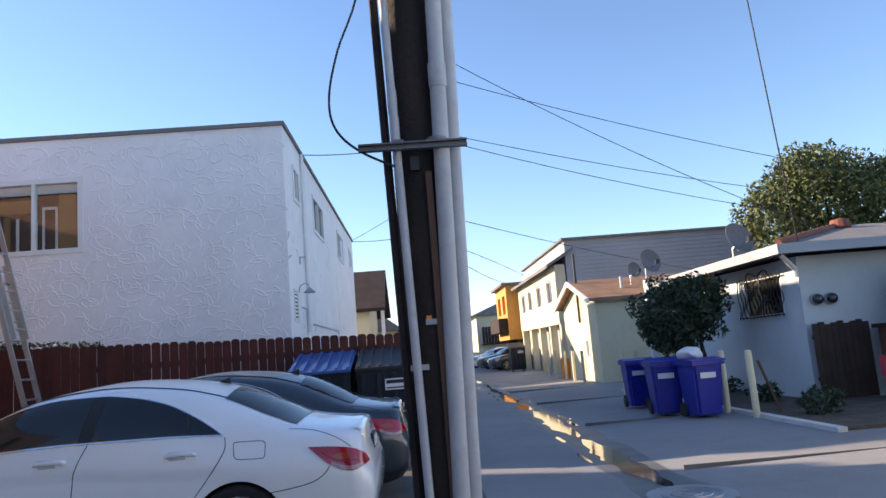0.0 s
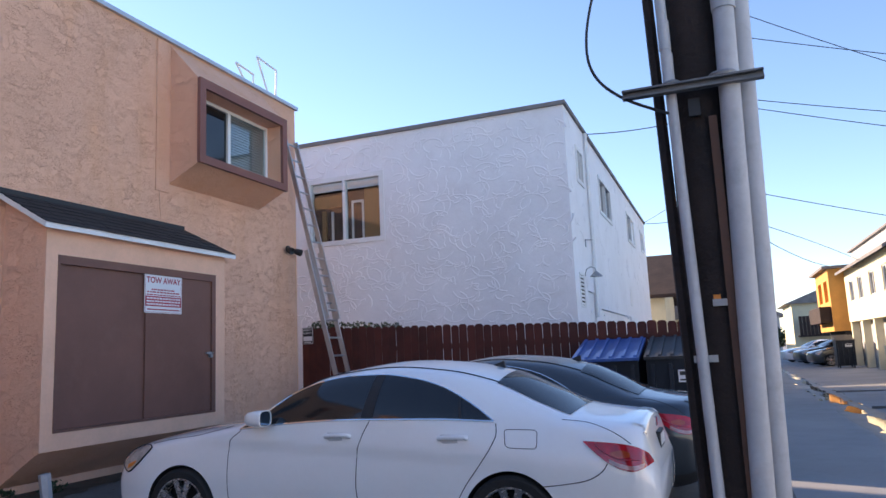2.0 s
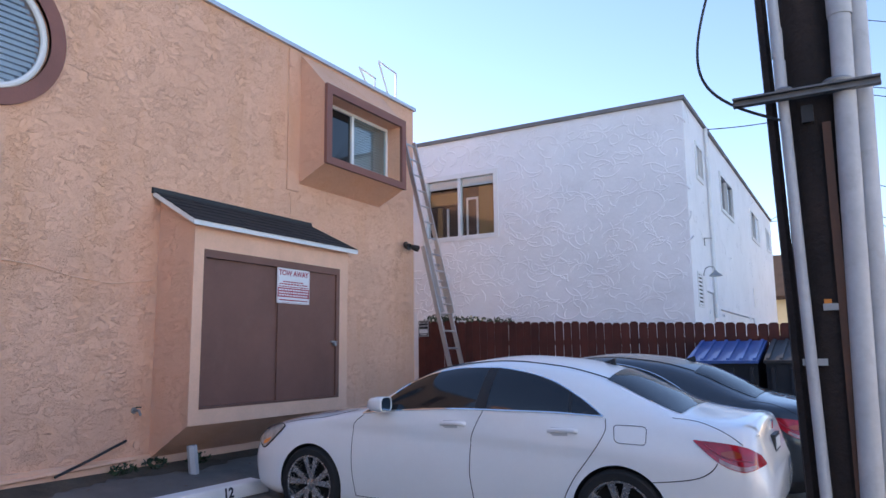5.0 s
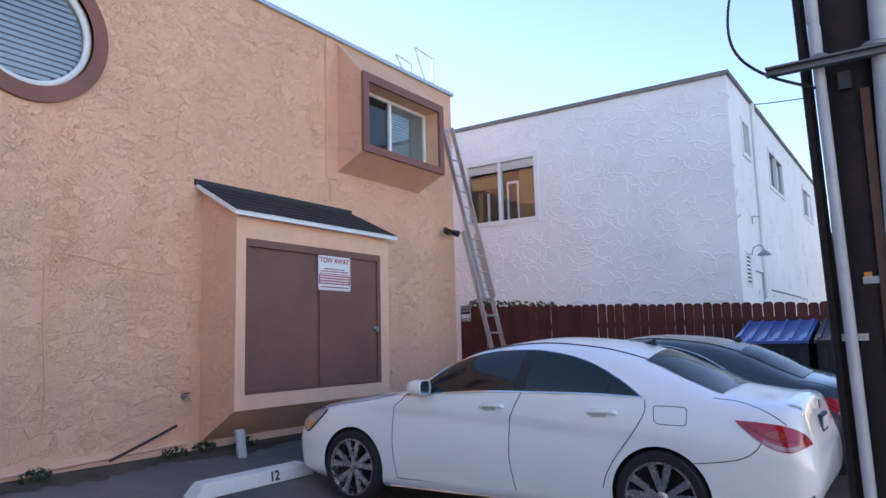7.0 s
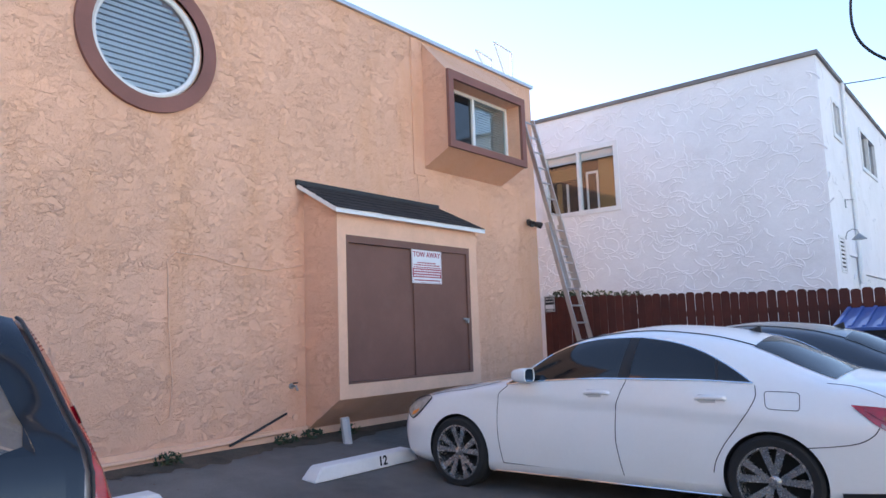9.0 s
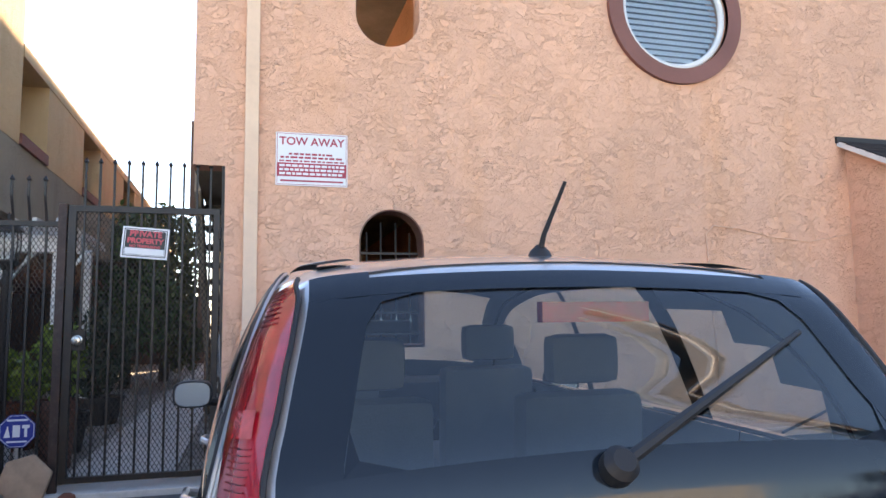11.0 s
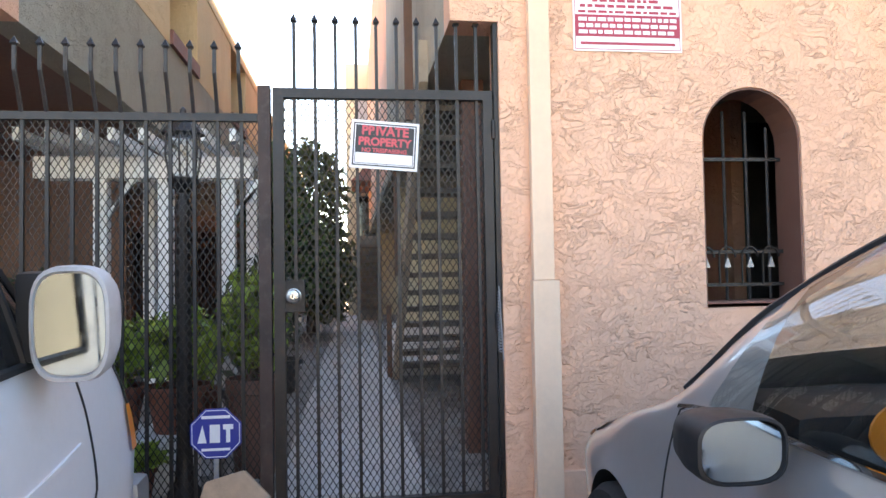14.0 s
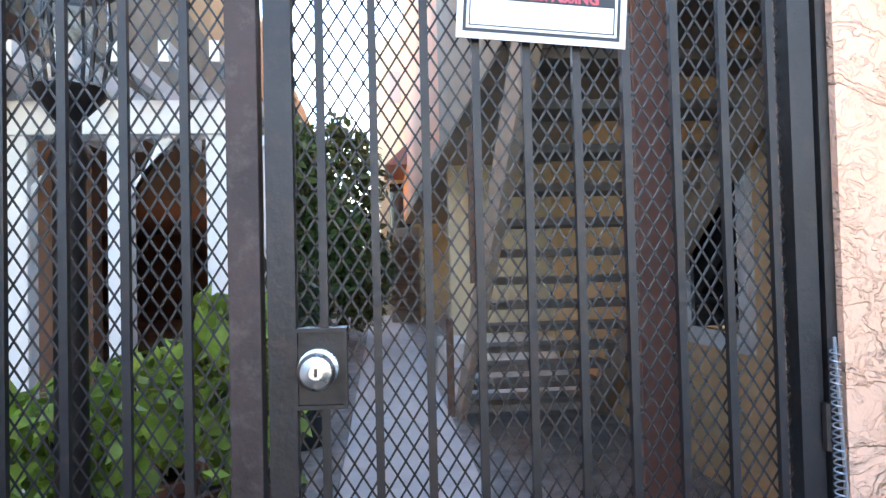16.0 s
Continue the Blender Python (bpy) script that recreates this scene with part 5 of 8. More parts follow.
    for k in range(4):
        x, z = 3.69 + k * 0.058, 1.128 + 0.006 * k
        part("window_sticker", S.trace([(x, z), (x, z + 0.062), (x + 0.036, z + 0.066), (x + 0.036, z + 0.004), (x, z)], -1, 0.0016, 0.006, 3), "sticker", car, "pale outline on the quarter glass")
    part("window_sticker", S.trace([(3.60, 1.125), (3.68, 1.20), (3.80, 1.222), (3.91, 1.205)], -1, 0.0016, 0.006), "sticker", car, "pale curved line on the quarter glass")
    part("number_plate", boxes((4.50, 4.53, -0.16, 0.16, 0.72, 0.84)), "paper", car)
    # Orange disc standing in for a reflection seen in the side glass.
    part("visor_card", prism(bmesh.new(), disc_pts(-0.66, 1.10, 0.085, 0.065, 20), 1.86, 1.866), "orange", car, "orange disc that paints a reflection in the side window")
    return car


crossover(on_ground(-5.87, 0.63, 4.52, (0.90, 3.52)))

VAN = Shell([
    (0.00, 0.45, 0.50, 0.52, 0.80, 0.75, 0.84, 0.95, 0.78, 1.05, 0.64, 1.08),
    (0.08, 0.38, 0.66, 0.46, 0.90, 0.75, 0.94, 1.04, 0.86, 1.13, 0.70, 1.17),
    (0.35, 0.34, 0.74, 0.44, 0.96, 0.76, 0.985, 1.12, 0.92, 1.20, 0.76, 1.25),
    (0.72, 0.34, 0.78, 0.44, 0.97, 0.78, 1.000, 1.20, 0.955, 1.28, 0.80, 1.33),
    (1.05, 0.34, 0.78, 0.44, 0.97, 0.78, 1.005, 1.19, 0.965, 1.58, 0.80, 1.65),
    (1.38, 0.34, 0.78, 0.44, 0.97, 0.78, 1.005, 1.16, 0.965, 1.83, 0.80, 1.91),
    (1.65, 0.34, 0.78, 0.44, 0.97, 0.78, 1.005, 1.12, 0.97, 1.90, 0.81, 2.00),
    (2.20, 0.34, 0.78, 0.44, 0.97, 0.78, 1.005, 1.12, 0.975, 1.92, 0.82, 2.03),
    (5.20, 0.36, 0.78, 0.46, 0.97, 0.78, 1.005, 1.12, 0.975, 1.92, 0.82, 2.03),
    (5.38, 0.40, 0.74, 0.48, 0.93, 0.78, 0.975, 1.20, 0.95, 1.88, 0.79, 1.98),
    (5.42, 0.46, 0.70, 0.52, 0.88, 0.78, 0.93, 1.20, 0.90, 1.82, 0.74, 1.90),
])


def van(m):
    v = thing("van", "white cargo van with a ladder rack on its roof", "van", m)
    S = VAN
    part("body", S.body(60, (0.72, 4.35), 0.43), ["van_white", "rubber"], v, "", True)
    for sd in (1, -1):
        fore = [(0.80, 1.205), (0.90, 1.32), (1.05, 1.48), (1.20, 1.63), (1.30, 1.735), (1.36, 1.785)]
        aft = [(1.475, 1.19), (1.49, 1.32), (1.515, 1.48), (1.55, 1.63), (1.58, 1.735), (1.58, 1.79)]
        part("side_window", S.strip(fore, aft, sd, 0.004, 8), "tint", v, "dark door glass", True)
        part("window_seal", S.trace(fore + aft[::-1] + [(1.1, 1.20), fore[0]], sd, 0.013, 0.004, 4), "black", v, "black rubber seal", True)
        part("vent_division", S.trace([(1.02, 1.20), (1.09, 1.52)], sd, 0.009, 0.008), "black", v)
        for pts in ([(0.76, 1.19), (0.68, 1.0), (0.64, 0.80), (0.90, 0.62), (1.16, 0.45)], [(1.735, 1.86), (1.66, 1.50), (1.60, 1.20), (1.578, 1.03), (1.578, 0.5)], [(2.92, 1.85), (2.94, 1.2), (2.94, 0.5)]):
            part("door_seam", S.trace(pts, sd, 0.005, 0.0), "black", v)
        part("body_crease", S.line([(0.75, 3.35), (1.8, 3.3), (3.2, 3.3), (5.2, 3.3)], sd, 0.010, -0.002), "van_white", v, "", True)
        part("panel_pressing", S.trace([(5.0, 1.83), (2.0, 1.83), (1.86, 1.79), (1.76, 1.60), (1.705, 1.35), (1.71, 1.20), (1.78, 1.12), (2.0, 1.085), (2.6, 1.06), (5.0, 1.03)], sd, 0.007, -0.002, 8), "van_white", v, "", True)
        for s in (1.505, 1.672):
            part("door_handle", S.patch(s, s + 0.06, 2.95, 3.35, sd, 0.012, 3, 4), "black", v, "black handle slot", True)
            part("handle_surround", S.line([(s - 0.02, 2.85), (s - 0.02, 3.42), (s + 0.09, 3.42), (s + 0.09, 2.85), (s - 0.02, 2.85)], sd, 0.008, 0.004), "van_white", v, "", True)
        part("rain_gutter", S.line([(0.95, 4.98), (1.4, 5.02), (1.7, 5.04), (2.5, 5.04), (5.2, 5.04)], sd, 0.014, 0.008), "van_white", v, "", True)
        part("headlight", S.patch(0.02, 0.2, 3.5, 4.1, sd, 0.008, 6, 4), "clear_lens", v, "headlight", True)
        part("marker", S.patch(0.16, 0.26, 3.1, 3.5, sd, 0.010, 3, 3), "orange", v)
        mp = S.point(0.98, 4.2, sd)
        h = mirror(v, (mp.x, mp.y + sd * 0.135, mp.z + 0.035), sd, (0.185, 0.28), "pvc")
        part("mirror_bracket", boxes((mp.x - 0.05, mp.x + 0.05, min(mp.y, mp.y + sd * 0.12), max(mp.y, mp.y + sd * 0.12), mp.z - 0.06, mp.z + 0.16), bevel=0.02), "black", h, "", True)
        for x in (0.72, 4.35):
            wheel(v, x, sd * 0.85, 0.37, 0.24, 8, "dark", False)
    part("windscreen", S.patch(0.76, 1.36, 5.10, 6.0, 1, 0.004, 10, 6, both=True), "tint", v, "dark windscreen", True)
    part("grille", boxes((-0.02, 0.02, -0.5, 0.5, 0.72, 0.98), bevel=0.01), "black", v)
    part("bumper", boxes((-0.10, 0.06, -0.95, 0.95, 0.44, 0.62), bevel=0.04), "steel", v, "", True)
    # roof rack: two feet a bow, cross rails, side rail, and the ladder carried on it
    rk = part("roof_rack", boxes((1.42, 5.0, 0.74, 0.79, 2.12, 2.19), (1.42, 5.0, -0.79, -0.74, 2.12, 2.19), bevel=0.004), "van_white", v, "white steel roof rack")
    for x in (1.66, 3.0, 4.6):
        part("cross_bow", boxes((x, x + 0.05, -0.80, 0.80, 2.065, 2.118), bevel=0.004), "van_white", rk)
        for y in (-0.82, 0.82):
            part("rack_foot", prism(bmesh.new(), [(x - 0.05, 1.90), (x + 0.12, 1.90), (x + 0.09, 2.12), (x - 0.01, 2.12)], y - 0.02, y + 0.02, "y"), "van_white", rk)
            part("foot_plate", boxes((x - 0.09, x + 0.16, y - 0.05, y + 0.06, 1.885, 1.90)), "steel", rk)
    part("end_plate", boxes((1.66, 1.73, 0.80, 0.835, 2.12, 2.31), bevel=0.006), "van_white", rk, "upright end bracket")
    part("end_bolt", tube(bmesh.new(), [(1.60, 0.86, 2.13), (1.72, 0.84, 2.13)], 0.010, 8), "steel", rk)
    part("clamp", tube(bmesh.new(), [(1.70, 0.66, 2.33), (1.72, 0.76, 2.34), (1.72, 0.83, 2.31)], 0.034, 10), "rubber", rk, "dark rubber clamp", True)
    part("clamp_arm", boxes((1.80, 1.90, 0.70, 0.76, 2.13, 2.33), bevel=0.012), "brown_wood", rk, "rusty clamp arm")
    return v


VAN_POSE = on_ground(-5.57, -2.845, 5.4, (0.72, 4.35))
van(VAN_POSE)


def van_ladder():
    ld = thing("extension_ladder", "blue-grey extension ladder lying on the van's rack", "ladder", VAN_POSE @ pose(0, 0, 2.192))
    for y in (0.28, 0.66):
        part("stile", boxes((1.45, 5.2, y, y + 0.035, 0.0, 0.075), bevel=0.004), "ladder_blue", ld)
        part("upper_stile", boxes((1.52, 5.2, y + 0.005, y + 0.03, 0.08, 0.155), bevel=0.004), "ladder_blue", ld)
        part("end_cap", boxes((1.435, 1.46, y - 0.005, y + 0.04, -0.002, 0.082), bevel=0.004), "black", ld)
    for x in (2.25, 3.4):
        part("stile_strap", boxes((x, x + 0.05, 0.655, 0.702, 0.0, 0.16), bevel=0.003), "steel", ld)
    for k in range(12):
        part("rung", tube(bmesh.new(), [(1.62 + k * 0.3, 0.31, 0.04), (1.62 + k * 0.3, 0.66, 0.04)], 0.016, 8), "alu", ld)


van_ladder()

# ---- foliage ----
def leaves(n, spots, size, seed, flat=0.5):
    """Leaf blades scattered in and near the skin of several ellipsoids (centre, radii)."""
    rnd = np.random.RandomState(seed)
    vs, fs = [], []
    wt = np.array([s[1][0] * s[1][1] * s[1][2] for s in spots]) ** 0.67
    pick = rnd.choice(len(spots), n, p=wt / wt.sum())
    for k in pick:
        c, r = spots[k]
        d = rnd.normal(size=3)
        d /= np.linalg.norm(d)
        p = np.array(c) + d * np.array(r) * rnd.uniform(0.55, 1.05) * (1 + 0.12 * math.sin(7 * d[0] + 5 * d[2]))
        a = rnd.normal(size=3)
        a /= np.linalg.norm(a)
        b = np.cross(a, rnd.normal(size=3) + d * flat)
        b /= np.linalg.norm(b) + 1e-9
        s = size * rnd.uniform(0.6, 1.4)
        i = len(vs)
        vs += [tuple(p - a * s), tuple(p + b * s * 0.42), tuple(p + a * s), tuple(p - b * s * 0.42)]
        fs.append((i, i + 1, i + 2, i + 3))
    me = bpy.data.meshes.new("leaves")
    me.from_pydata(vs, [], fs)
    bm = bmesh.new()
    bm.from_mesh(me)
    bpy.data.meshes.remove(me)
    return bm


def leaf_part(name, bm, material, parent):
    me = bpy.data.meshes.new(name)
    bm.to_mesh(me)
    bm.free()
    me.materials.append(M[material])
    o = new(name, me)
    o.parent = parent
    return tagged(o, kind="stuff")


# ---- gate, fence and courtyard ----
GX = -6.45
def screen(y0, y1, z0, z1, x, cw=0.0175, ch=0.056):
    """Expanded-metal mesh: zigzag strands that meet at their bends."""
    vs, fs = [], []
    t, d = 0.0025, 0.0014
    n = int((y1 - y0) / cw)
    m = int((z1 - z0) / ch * 2)
    for i in range(n + 1):
        yc = y0 + i * cw
        for sgn in ((1 if i % 2 else -1),):
            pts = []
            for j in range(m + 1):
                off = cw / 2 * (1 if (j % 2 == 0) else -1) * sgn
                yy = min(max(yc + off, y0), y1)
                pts.append((yy, z0 + j * ch / 2))
            b = len(vs)
            for yy, zz in pts:
                vs += [(x - d, yy - t, zz), (x + d, yy - t, zz), (x + d, yy + t, zz), (x - d, yy + t, zz)]
            for j in range(m):
                a = b + j * 4
                for k in range(4):
                    fs.append((a + k, a + (k + 1) % 4, a + 4 + (k + 1) % 4, a + 4 + k))
    me = bpy.data.meshes.new("tmp")
    me.from_pydata(vs, [], fs)
    bm = bmesh.new()
    bm.from_mesh(me)
    bpy.data.meshes.remove(me)
    return bm


def picket(y, z0, z1, bend):
    bm = bmesh.new()
    h = 0.0085
    top = [(GX, z0), (GX, z1 - 0.34), (GX + bend * 0.5, z1 - 0.22), (GX + bend, z1 - 0.12), (GX + bend, z1)]
    rings = [[bm.verts.new((x + sx * h, y + sy * h, z)) for sx, sy in ((-1, -1), (1, -1), (1, 1), (-1, 1))] for x, z in top]
    for a, b in zip(rings, rings[1:]):
        for k in range(4):
            bm.faces.new((a[k], a[(k + 1) % 4], b[(k + 1) % 4], b[k]))
    bm.faces.new(rings[0][::-1])
    tip = bm.verts.new((GX + bend, y, z1 + 0.05))
    fat = [bm.verts.new((GX + bend + sx * 0.017, y + sy * 0.017, z1 + 0.012)) for sx, sy in ((-1, -1), (1, -1), (1, 1), (-1, 1))]
    for k in range(4):
        bm.faces.new((rings[-1][k], rings[-1][(k + 1) % 4], fat[(k + 1) % 4], fat[k]))
        bm.faces.new((fat[k], fat[(k + 1) % 4], tip))
    return bm


def build_gate():
    g = thing("gate", "black iron security gate with mesh infill and spear tops", "gate")
    y0, y1, z0, z1 = -1.50, -0.345, 0.31, 2.49
    part("gate_frame", boxes((GX - 0.025, GX + 0.025, y0, y0 + 0.055, z0, z1), (GX - 0.025, GX + 0.025, y1 - 0.05, y1, z0, z1), (GX - 0.025, GX + 0.025, y0 + 0.055, y1 - 0.05, z1 - 0.05, z1), (GX - 0.025, GX + 0.025, y0 + 0.055, y1 - 0.05, z0, z0 + 0.045)), "black_iron", g)
    n = 10
    for k in range(n):
        y = y0 + 0.11 + k * (y1 - y0 - 0.19) / (n - 1)
        part("picket", picket(y, z0 + 0.02, 2.84, 0.0), "black_iron", g)
    tagged(part("mesh_screen", screen(y0 + 0.05, y1 - 0.04, z0 + 0.03, z1 - 0.03, GX - 0.014), "black_iron", g), kind="stuff")
    lk = part("lock_box", carve(boxes((GX - 0.02, GX + 0.034, y0 + 0.05, y0 + 0.155, 1.33, 1.49)), boxes((GX + 0.022, GX + 0.1, y0 + 0.058, y0 + 0.147, 1.338, 1.482))), "black_iron", g)
    kb = lathe(bmesh.new(), [(0.040, 0.022), (0.040, 0.034), (0.024, 0.040), (0.020, 0.052), (0.034, 0.064), (0.037, 0.078), (0.030, 0.088), (0.014, 0.092), (0.013, 0.089), (0.0, 0.089)], 28, pose(GX, y0 + 0.098, 1.41, 0, 90, 0))
    part("knob", kb, "knob_steel", lk, "chrome locking knob", True)
    part("keyhole", boxes((GX + 0.0885, GX + 0.0900, y0 + 0.095, y0 + 0.101, 1.402, 1.418)), "sign_black", lk)
    sp = bmesh.new()
    tube(sp, [(GX + 0.05 + 0.010 * math.cos(k * 0.9), y1 + 0.012 + 0.010 * math.sin(k * 0.9), 1.42 - k * 0.0022) for k in range(150)], 0.0022, 4)
    part("closer_spring", sp, "steel", g, "coiled gate closer spring")
    part("closer_rod", tube(bmesh.new(), [(GX + 0.05, y1 + 0.012, 1.44), (GX + 0.05, y1 + 0.03, 1.05)], 0.004, 6), "steel", g)
    for z in (2.28, 1.25, 0.5):
        part("hinge", tube(bmesh.new(), [(GX + 0.03, y1 + 0.004, z - 0.05), (GX + 0.03, y1 + 0.004, z + 0.05)], 0.012, 8), "black_iron", g)
    f = thing("iron_fence", "black iron fence with mesh and outward-bent spear tops", "fence")
    part("post", boxes((GX - 0.03, GX + 0.03, -1.575, -1.512, 0.2, 2.50), bevel=0.003), "rusty_iron", f, "brown-black gate post with chipped paint")
    part("post", boxes((GX - 0.03, GX + 0.03, -0.335, -0.312, 0.2, 2.86)), "black_iron", f)
    for z in (2.335, 0.36):
        part("rail", boxes((GX - 0.02, GX + 0.02, -5.0, -1.577, z - 0.02, z + 0.02)), "black_iron", f)
    y = -1.66
    while y > -5.0:
        part("picket", picket(y, 0.34, 2.66, 0.09), "black_iron", f)
        y -= 0.118
    tagged(part("mesh_screen", screen(-3.6, -1.58, 0.36, 2.33, GX - 0.014), "black_iron", f), kind="stuff")
    # private property sign, wired on a little askew
    s = thing("private_property_sign", "black and red private property sign wired to the gate", "sign", pose(GX + 0.030, -0.925, 2.19, -4, 0, 0))
    part("plate", boxes((-0.001, 0.002, -0.178, 0.178, -0.127, 0.127)), "sign_white", s)
    part("black_field", boxes((0.002, 0.003, -0.165, 0.165, -0.113, 0.113)), "sign_black", s)
    part("inner_border", carve(boxes((0.003, 0.0036, -0.158, 0.158, -0.106, 0.106)), boxes((0.0, 0.01, -0.153, 0.153, -0.101, 0.101))), "sign_white", s)
    M["sign_pink"] = mat("faded_red_print", (0.62, 0.07, 0.09), 0.45, var=0.08)
    part("name_strip", boxes((0.003, 0.004, -0.15, 0.15, -0.098, -0.045)), "sign_white", s)
    letters("PRIVATE", 0.066, pose(0.003, 0, 0.072, 90, 0, 90), "sign_pink", s, bold=0.0025)
    letters("PROPERTY", 0.058, pose(0.003, 0, 0.014, 90, 0, 90), "sign_pink", s, bold=0.0025)
    letters("NO TRESPASSING", 0.030, pose(0.003, 0, -0.030, 90, 0, 90), "sign_pink", s, bold=0.001)
    # blue octagon
    o = thing("alarm_sign", "blue octagonal alarm company sign on a stake", "sign", pose(GX + 0.035, -1.79, 0.73))
    part("plate", prism(bmesh.new(), [(0.135 * math.cos(math.pi / 8 + k * math.pi / 4), 0.135 * math.sin(math.pi / 8 + k * math.pi / 4)) for k in range(8)], 0, 0.004), "sign_blue", o)
    rim = bmesh.new()
    tube(rim, [(0.005, 0.125 * math.cos(math.pi / 8 + k * math.pi / 4), 0.125 * math.sin(math.pi / 8 + k * math.pi / 4)) for k in range(9)], 0.0025, 4, cap=False)
    part("border", rim, "sign_white", o)
    lg = prism(bmesh.new(), [(-0.09, -0.045), (-0.045, -0.045), (-0.065, 0.045)], 0.005, 0.006)
    box(lg, 0.005, 0.006, -0.03, 0.02, -0.045, 0.045)
    box(lg, 0.005, 0.006, 0.035, 0.085, 0.02, 0.045)
    box(lg, 0.005, 0.006, 0.05, 0.07, -0.045, 0.02)
    part("mark", lg, "sign_white", o, "plain white shapes")
    part("print_line", boxes((0.005, 0.006, -0.07, 0.07, 0.075, 0.09)), "sign_white", o)
    part("print_line", boxes((0.005, 0.006, -0.07, 0.07, -0.085, -0.072)), "sign_white", o)
    part("stake", boxes((-0.012, -0.002, -0.012, 0.012, -0.50, 0.05)), "steel", o)


build_gate()


def build_court():
    tagged(part("threshold", boxes((-6.75, -6.35, -1.60, -0.25, 0.10, 0.245), bevel=0.01), "walk"), "pale concrete threshold below the gate", "threshold", kind="structure")
    tagged(part("walkway", boxes((-34, -6.75, -1.55, -0.68, 0.1, 0.295)), "walk"), "pale concrete garden walk", "pavement", kind="structure")
    M["gravel"] = mat("pale_gravel", (0.42, 0.40, 0.38), 0.9, var=0.35, scale=6, fine=80, bump=1.0, bscale=90, bdist=0.02)
    tagged(part("planting_bed", boxes((-34, -6.5, -5.0, -1.56, 0.1, 0.285)), "gravel"), "pale gravel planting bed", "gravel bed", kind="structure")
    tagged(part("passage_floor", boxes((-34, -6.75, -0.67, 1.9, 0.1, 0.285)), "gravel"), "grey gravelly floor under the stair", "floor", kind="structure")
    # stair
    st = thing("outdoor_stair", "open wooden stair with tan stringer and brown treads", "stair")
    x0, z0, x1, z1 = -11.3, 0.29, -7.7, 2.95
    n = 15
    for k in range(n):
        t = (k + 0.5) / n
        x, z = x0 + (x1 - x0) * t, z0 + (z1 - z0) * (k + 1) / n
        part("tread", boxes((x - 0.16, x + 0.15, -0.56, 0.55, z - 0.05, z), bevel=0.006), "tread_grey", st)
    for y in (-0.63, 0.55):
        bm = bmesh.new()
        prism(bm, [(x0 - 0.15, z0), (x0 + 0.25, z0), (x1 + 0.2, z1 - 0.12), (x1 + 0.2, z1 + 0.17), (x1, z1 + 0.17)], y, y + 0.06, "y")
        part("stringer", bm, "stringer_tan", st, "tan painted stringer")
    for x, z in ((-11.3, 0.9), (-9.5, 2.25), (-7.9, 3.4)):
        part("baluster", boxes((x - 0.03, x + 0.03, -0.70, -0.64, z - 0.75, z + 0.25)), "brown_wood", st)
    tagged(part("porch_post", boxes((-7.68, -7.53, -0.33, -0.18, 0.285, 2.86), bevel=0.006), "brown_door"), "dark brown square timber porch post", "post")
    # pale stair block and wall beyond
    tagged(part("landing_steps", boxes((-11.9, -11.4, -0.62, 0.6, 0.285, 0.46), (-12.4, -11.9, -0.62, 0.6, 0.285, 0.63), (-13.4, -12.4, -0.62, 0.6, 0.285, 0.80)), "walk"), "pale concrete landing steps", "steps", kind="structure")
    # Added wall; its cream stands in for daylight between the stair treads.
    tagged(part("wall_passage", boxes((-13.8, -13.6, -0.42, 1.9, 0.28, 2.85)), "cream"), "cream wall added to close the passage behind the stair", "wall", kind="structure")
    # Added to stop low sun slipping in beneath the upper rear wall.
    tagged(part("wall_lower_rear", boxes((-34, -13.8, 0.75, 0.95, 0.2, 3.05)), "grey_stucco"), "grey stucco ground-floor wall added further back to block the sun", "wall", kind="structure")
    # far end
    far = tagged(part("wall_far", boxes((-25.6, -25.1, -1.25, 6.0, 0.2, 8.2)), "cream"), "pale building closing the courtyard's far end", "building", kind="structure")
    part("vent", boxes((-25.1, -25.06, -0.9, -0.5, 6.3, 7.2)), "grey_wall", far)
    part("far_roof", prism(bmesh.new(), [(-1.1, 4.1), (0.5, 4.1), (0.5, 5.6)], -25.0, -22.0), "mauve", far)
    part("far_window", boxes((-25.1, -25.05, -0.95, -0.35, 2.2, 4.0)), "tint", far)
    fs = thing("far_stair", "tan far stair with dark open treads", "stair")
    for k in range(9):
        part("tread", boxes((-22.3, -22.0, -0.92 + k * 0.0, -0.35, 0.6 + k * 0.21, 0.68 + k * 0.21)), "brown_wood", fs)
    part("side_board", boxes((-22.5, -22.32, -1.0, -0.3, 0.3, 2.6)), "stringer_tan", fs)
    # left building
    LX, LY = -6.34, -2.78
    b = tagged(part("wall_south", boxes((LX - 0.2, LX, -16, LY, 2.84, 6.6)), "peach"), "peach stucco upper storey over the carport", "building", kind="structure")
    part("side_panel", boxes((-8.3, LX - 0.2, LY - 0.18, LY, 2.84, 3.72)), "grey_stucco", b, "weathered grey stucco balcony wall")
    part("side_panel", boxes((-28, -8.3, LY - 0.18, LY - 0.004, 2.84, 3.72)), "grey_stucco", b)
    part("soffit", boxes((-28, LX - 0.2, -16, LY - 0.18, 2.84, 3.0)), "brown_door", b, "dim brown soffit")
    part("recessed_wall", boxes((-28, LX - 0.2, LY - 0.9, LY - 0.8, 3.0, 4.9), (-8.3, LX - 0.2, LY - 0.9, LY - 0.8, 4.5, 6.6)), "peach", b)
    part("corner_bay", boxes((LX - 0.55, LX - 0.2, LY - 0.8, LY, 3.72, 6.6)), "peach", b)
    part("wall_pier", boxes((-9.6, -8.3, LY - 0.8, LY, 3.722, 6.6)), "tan_stucco", b)
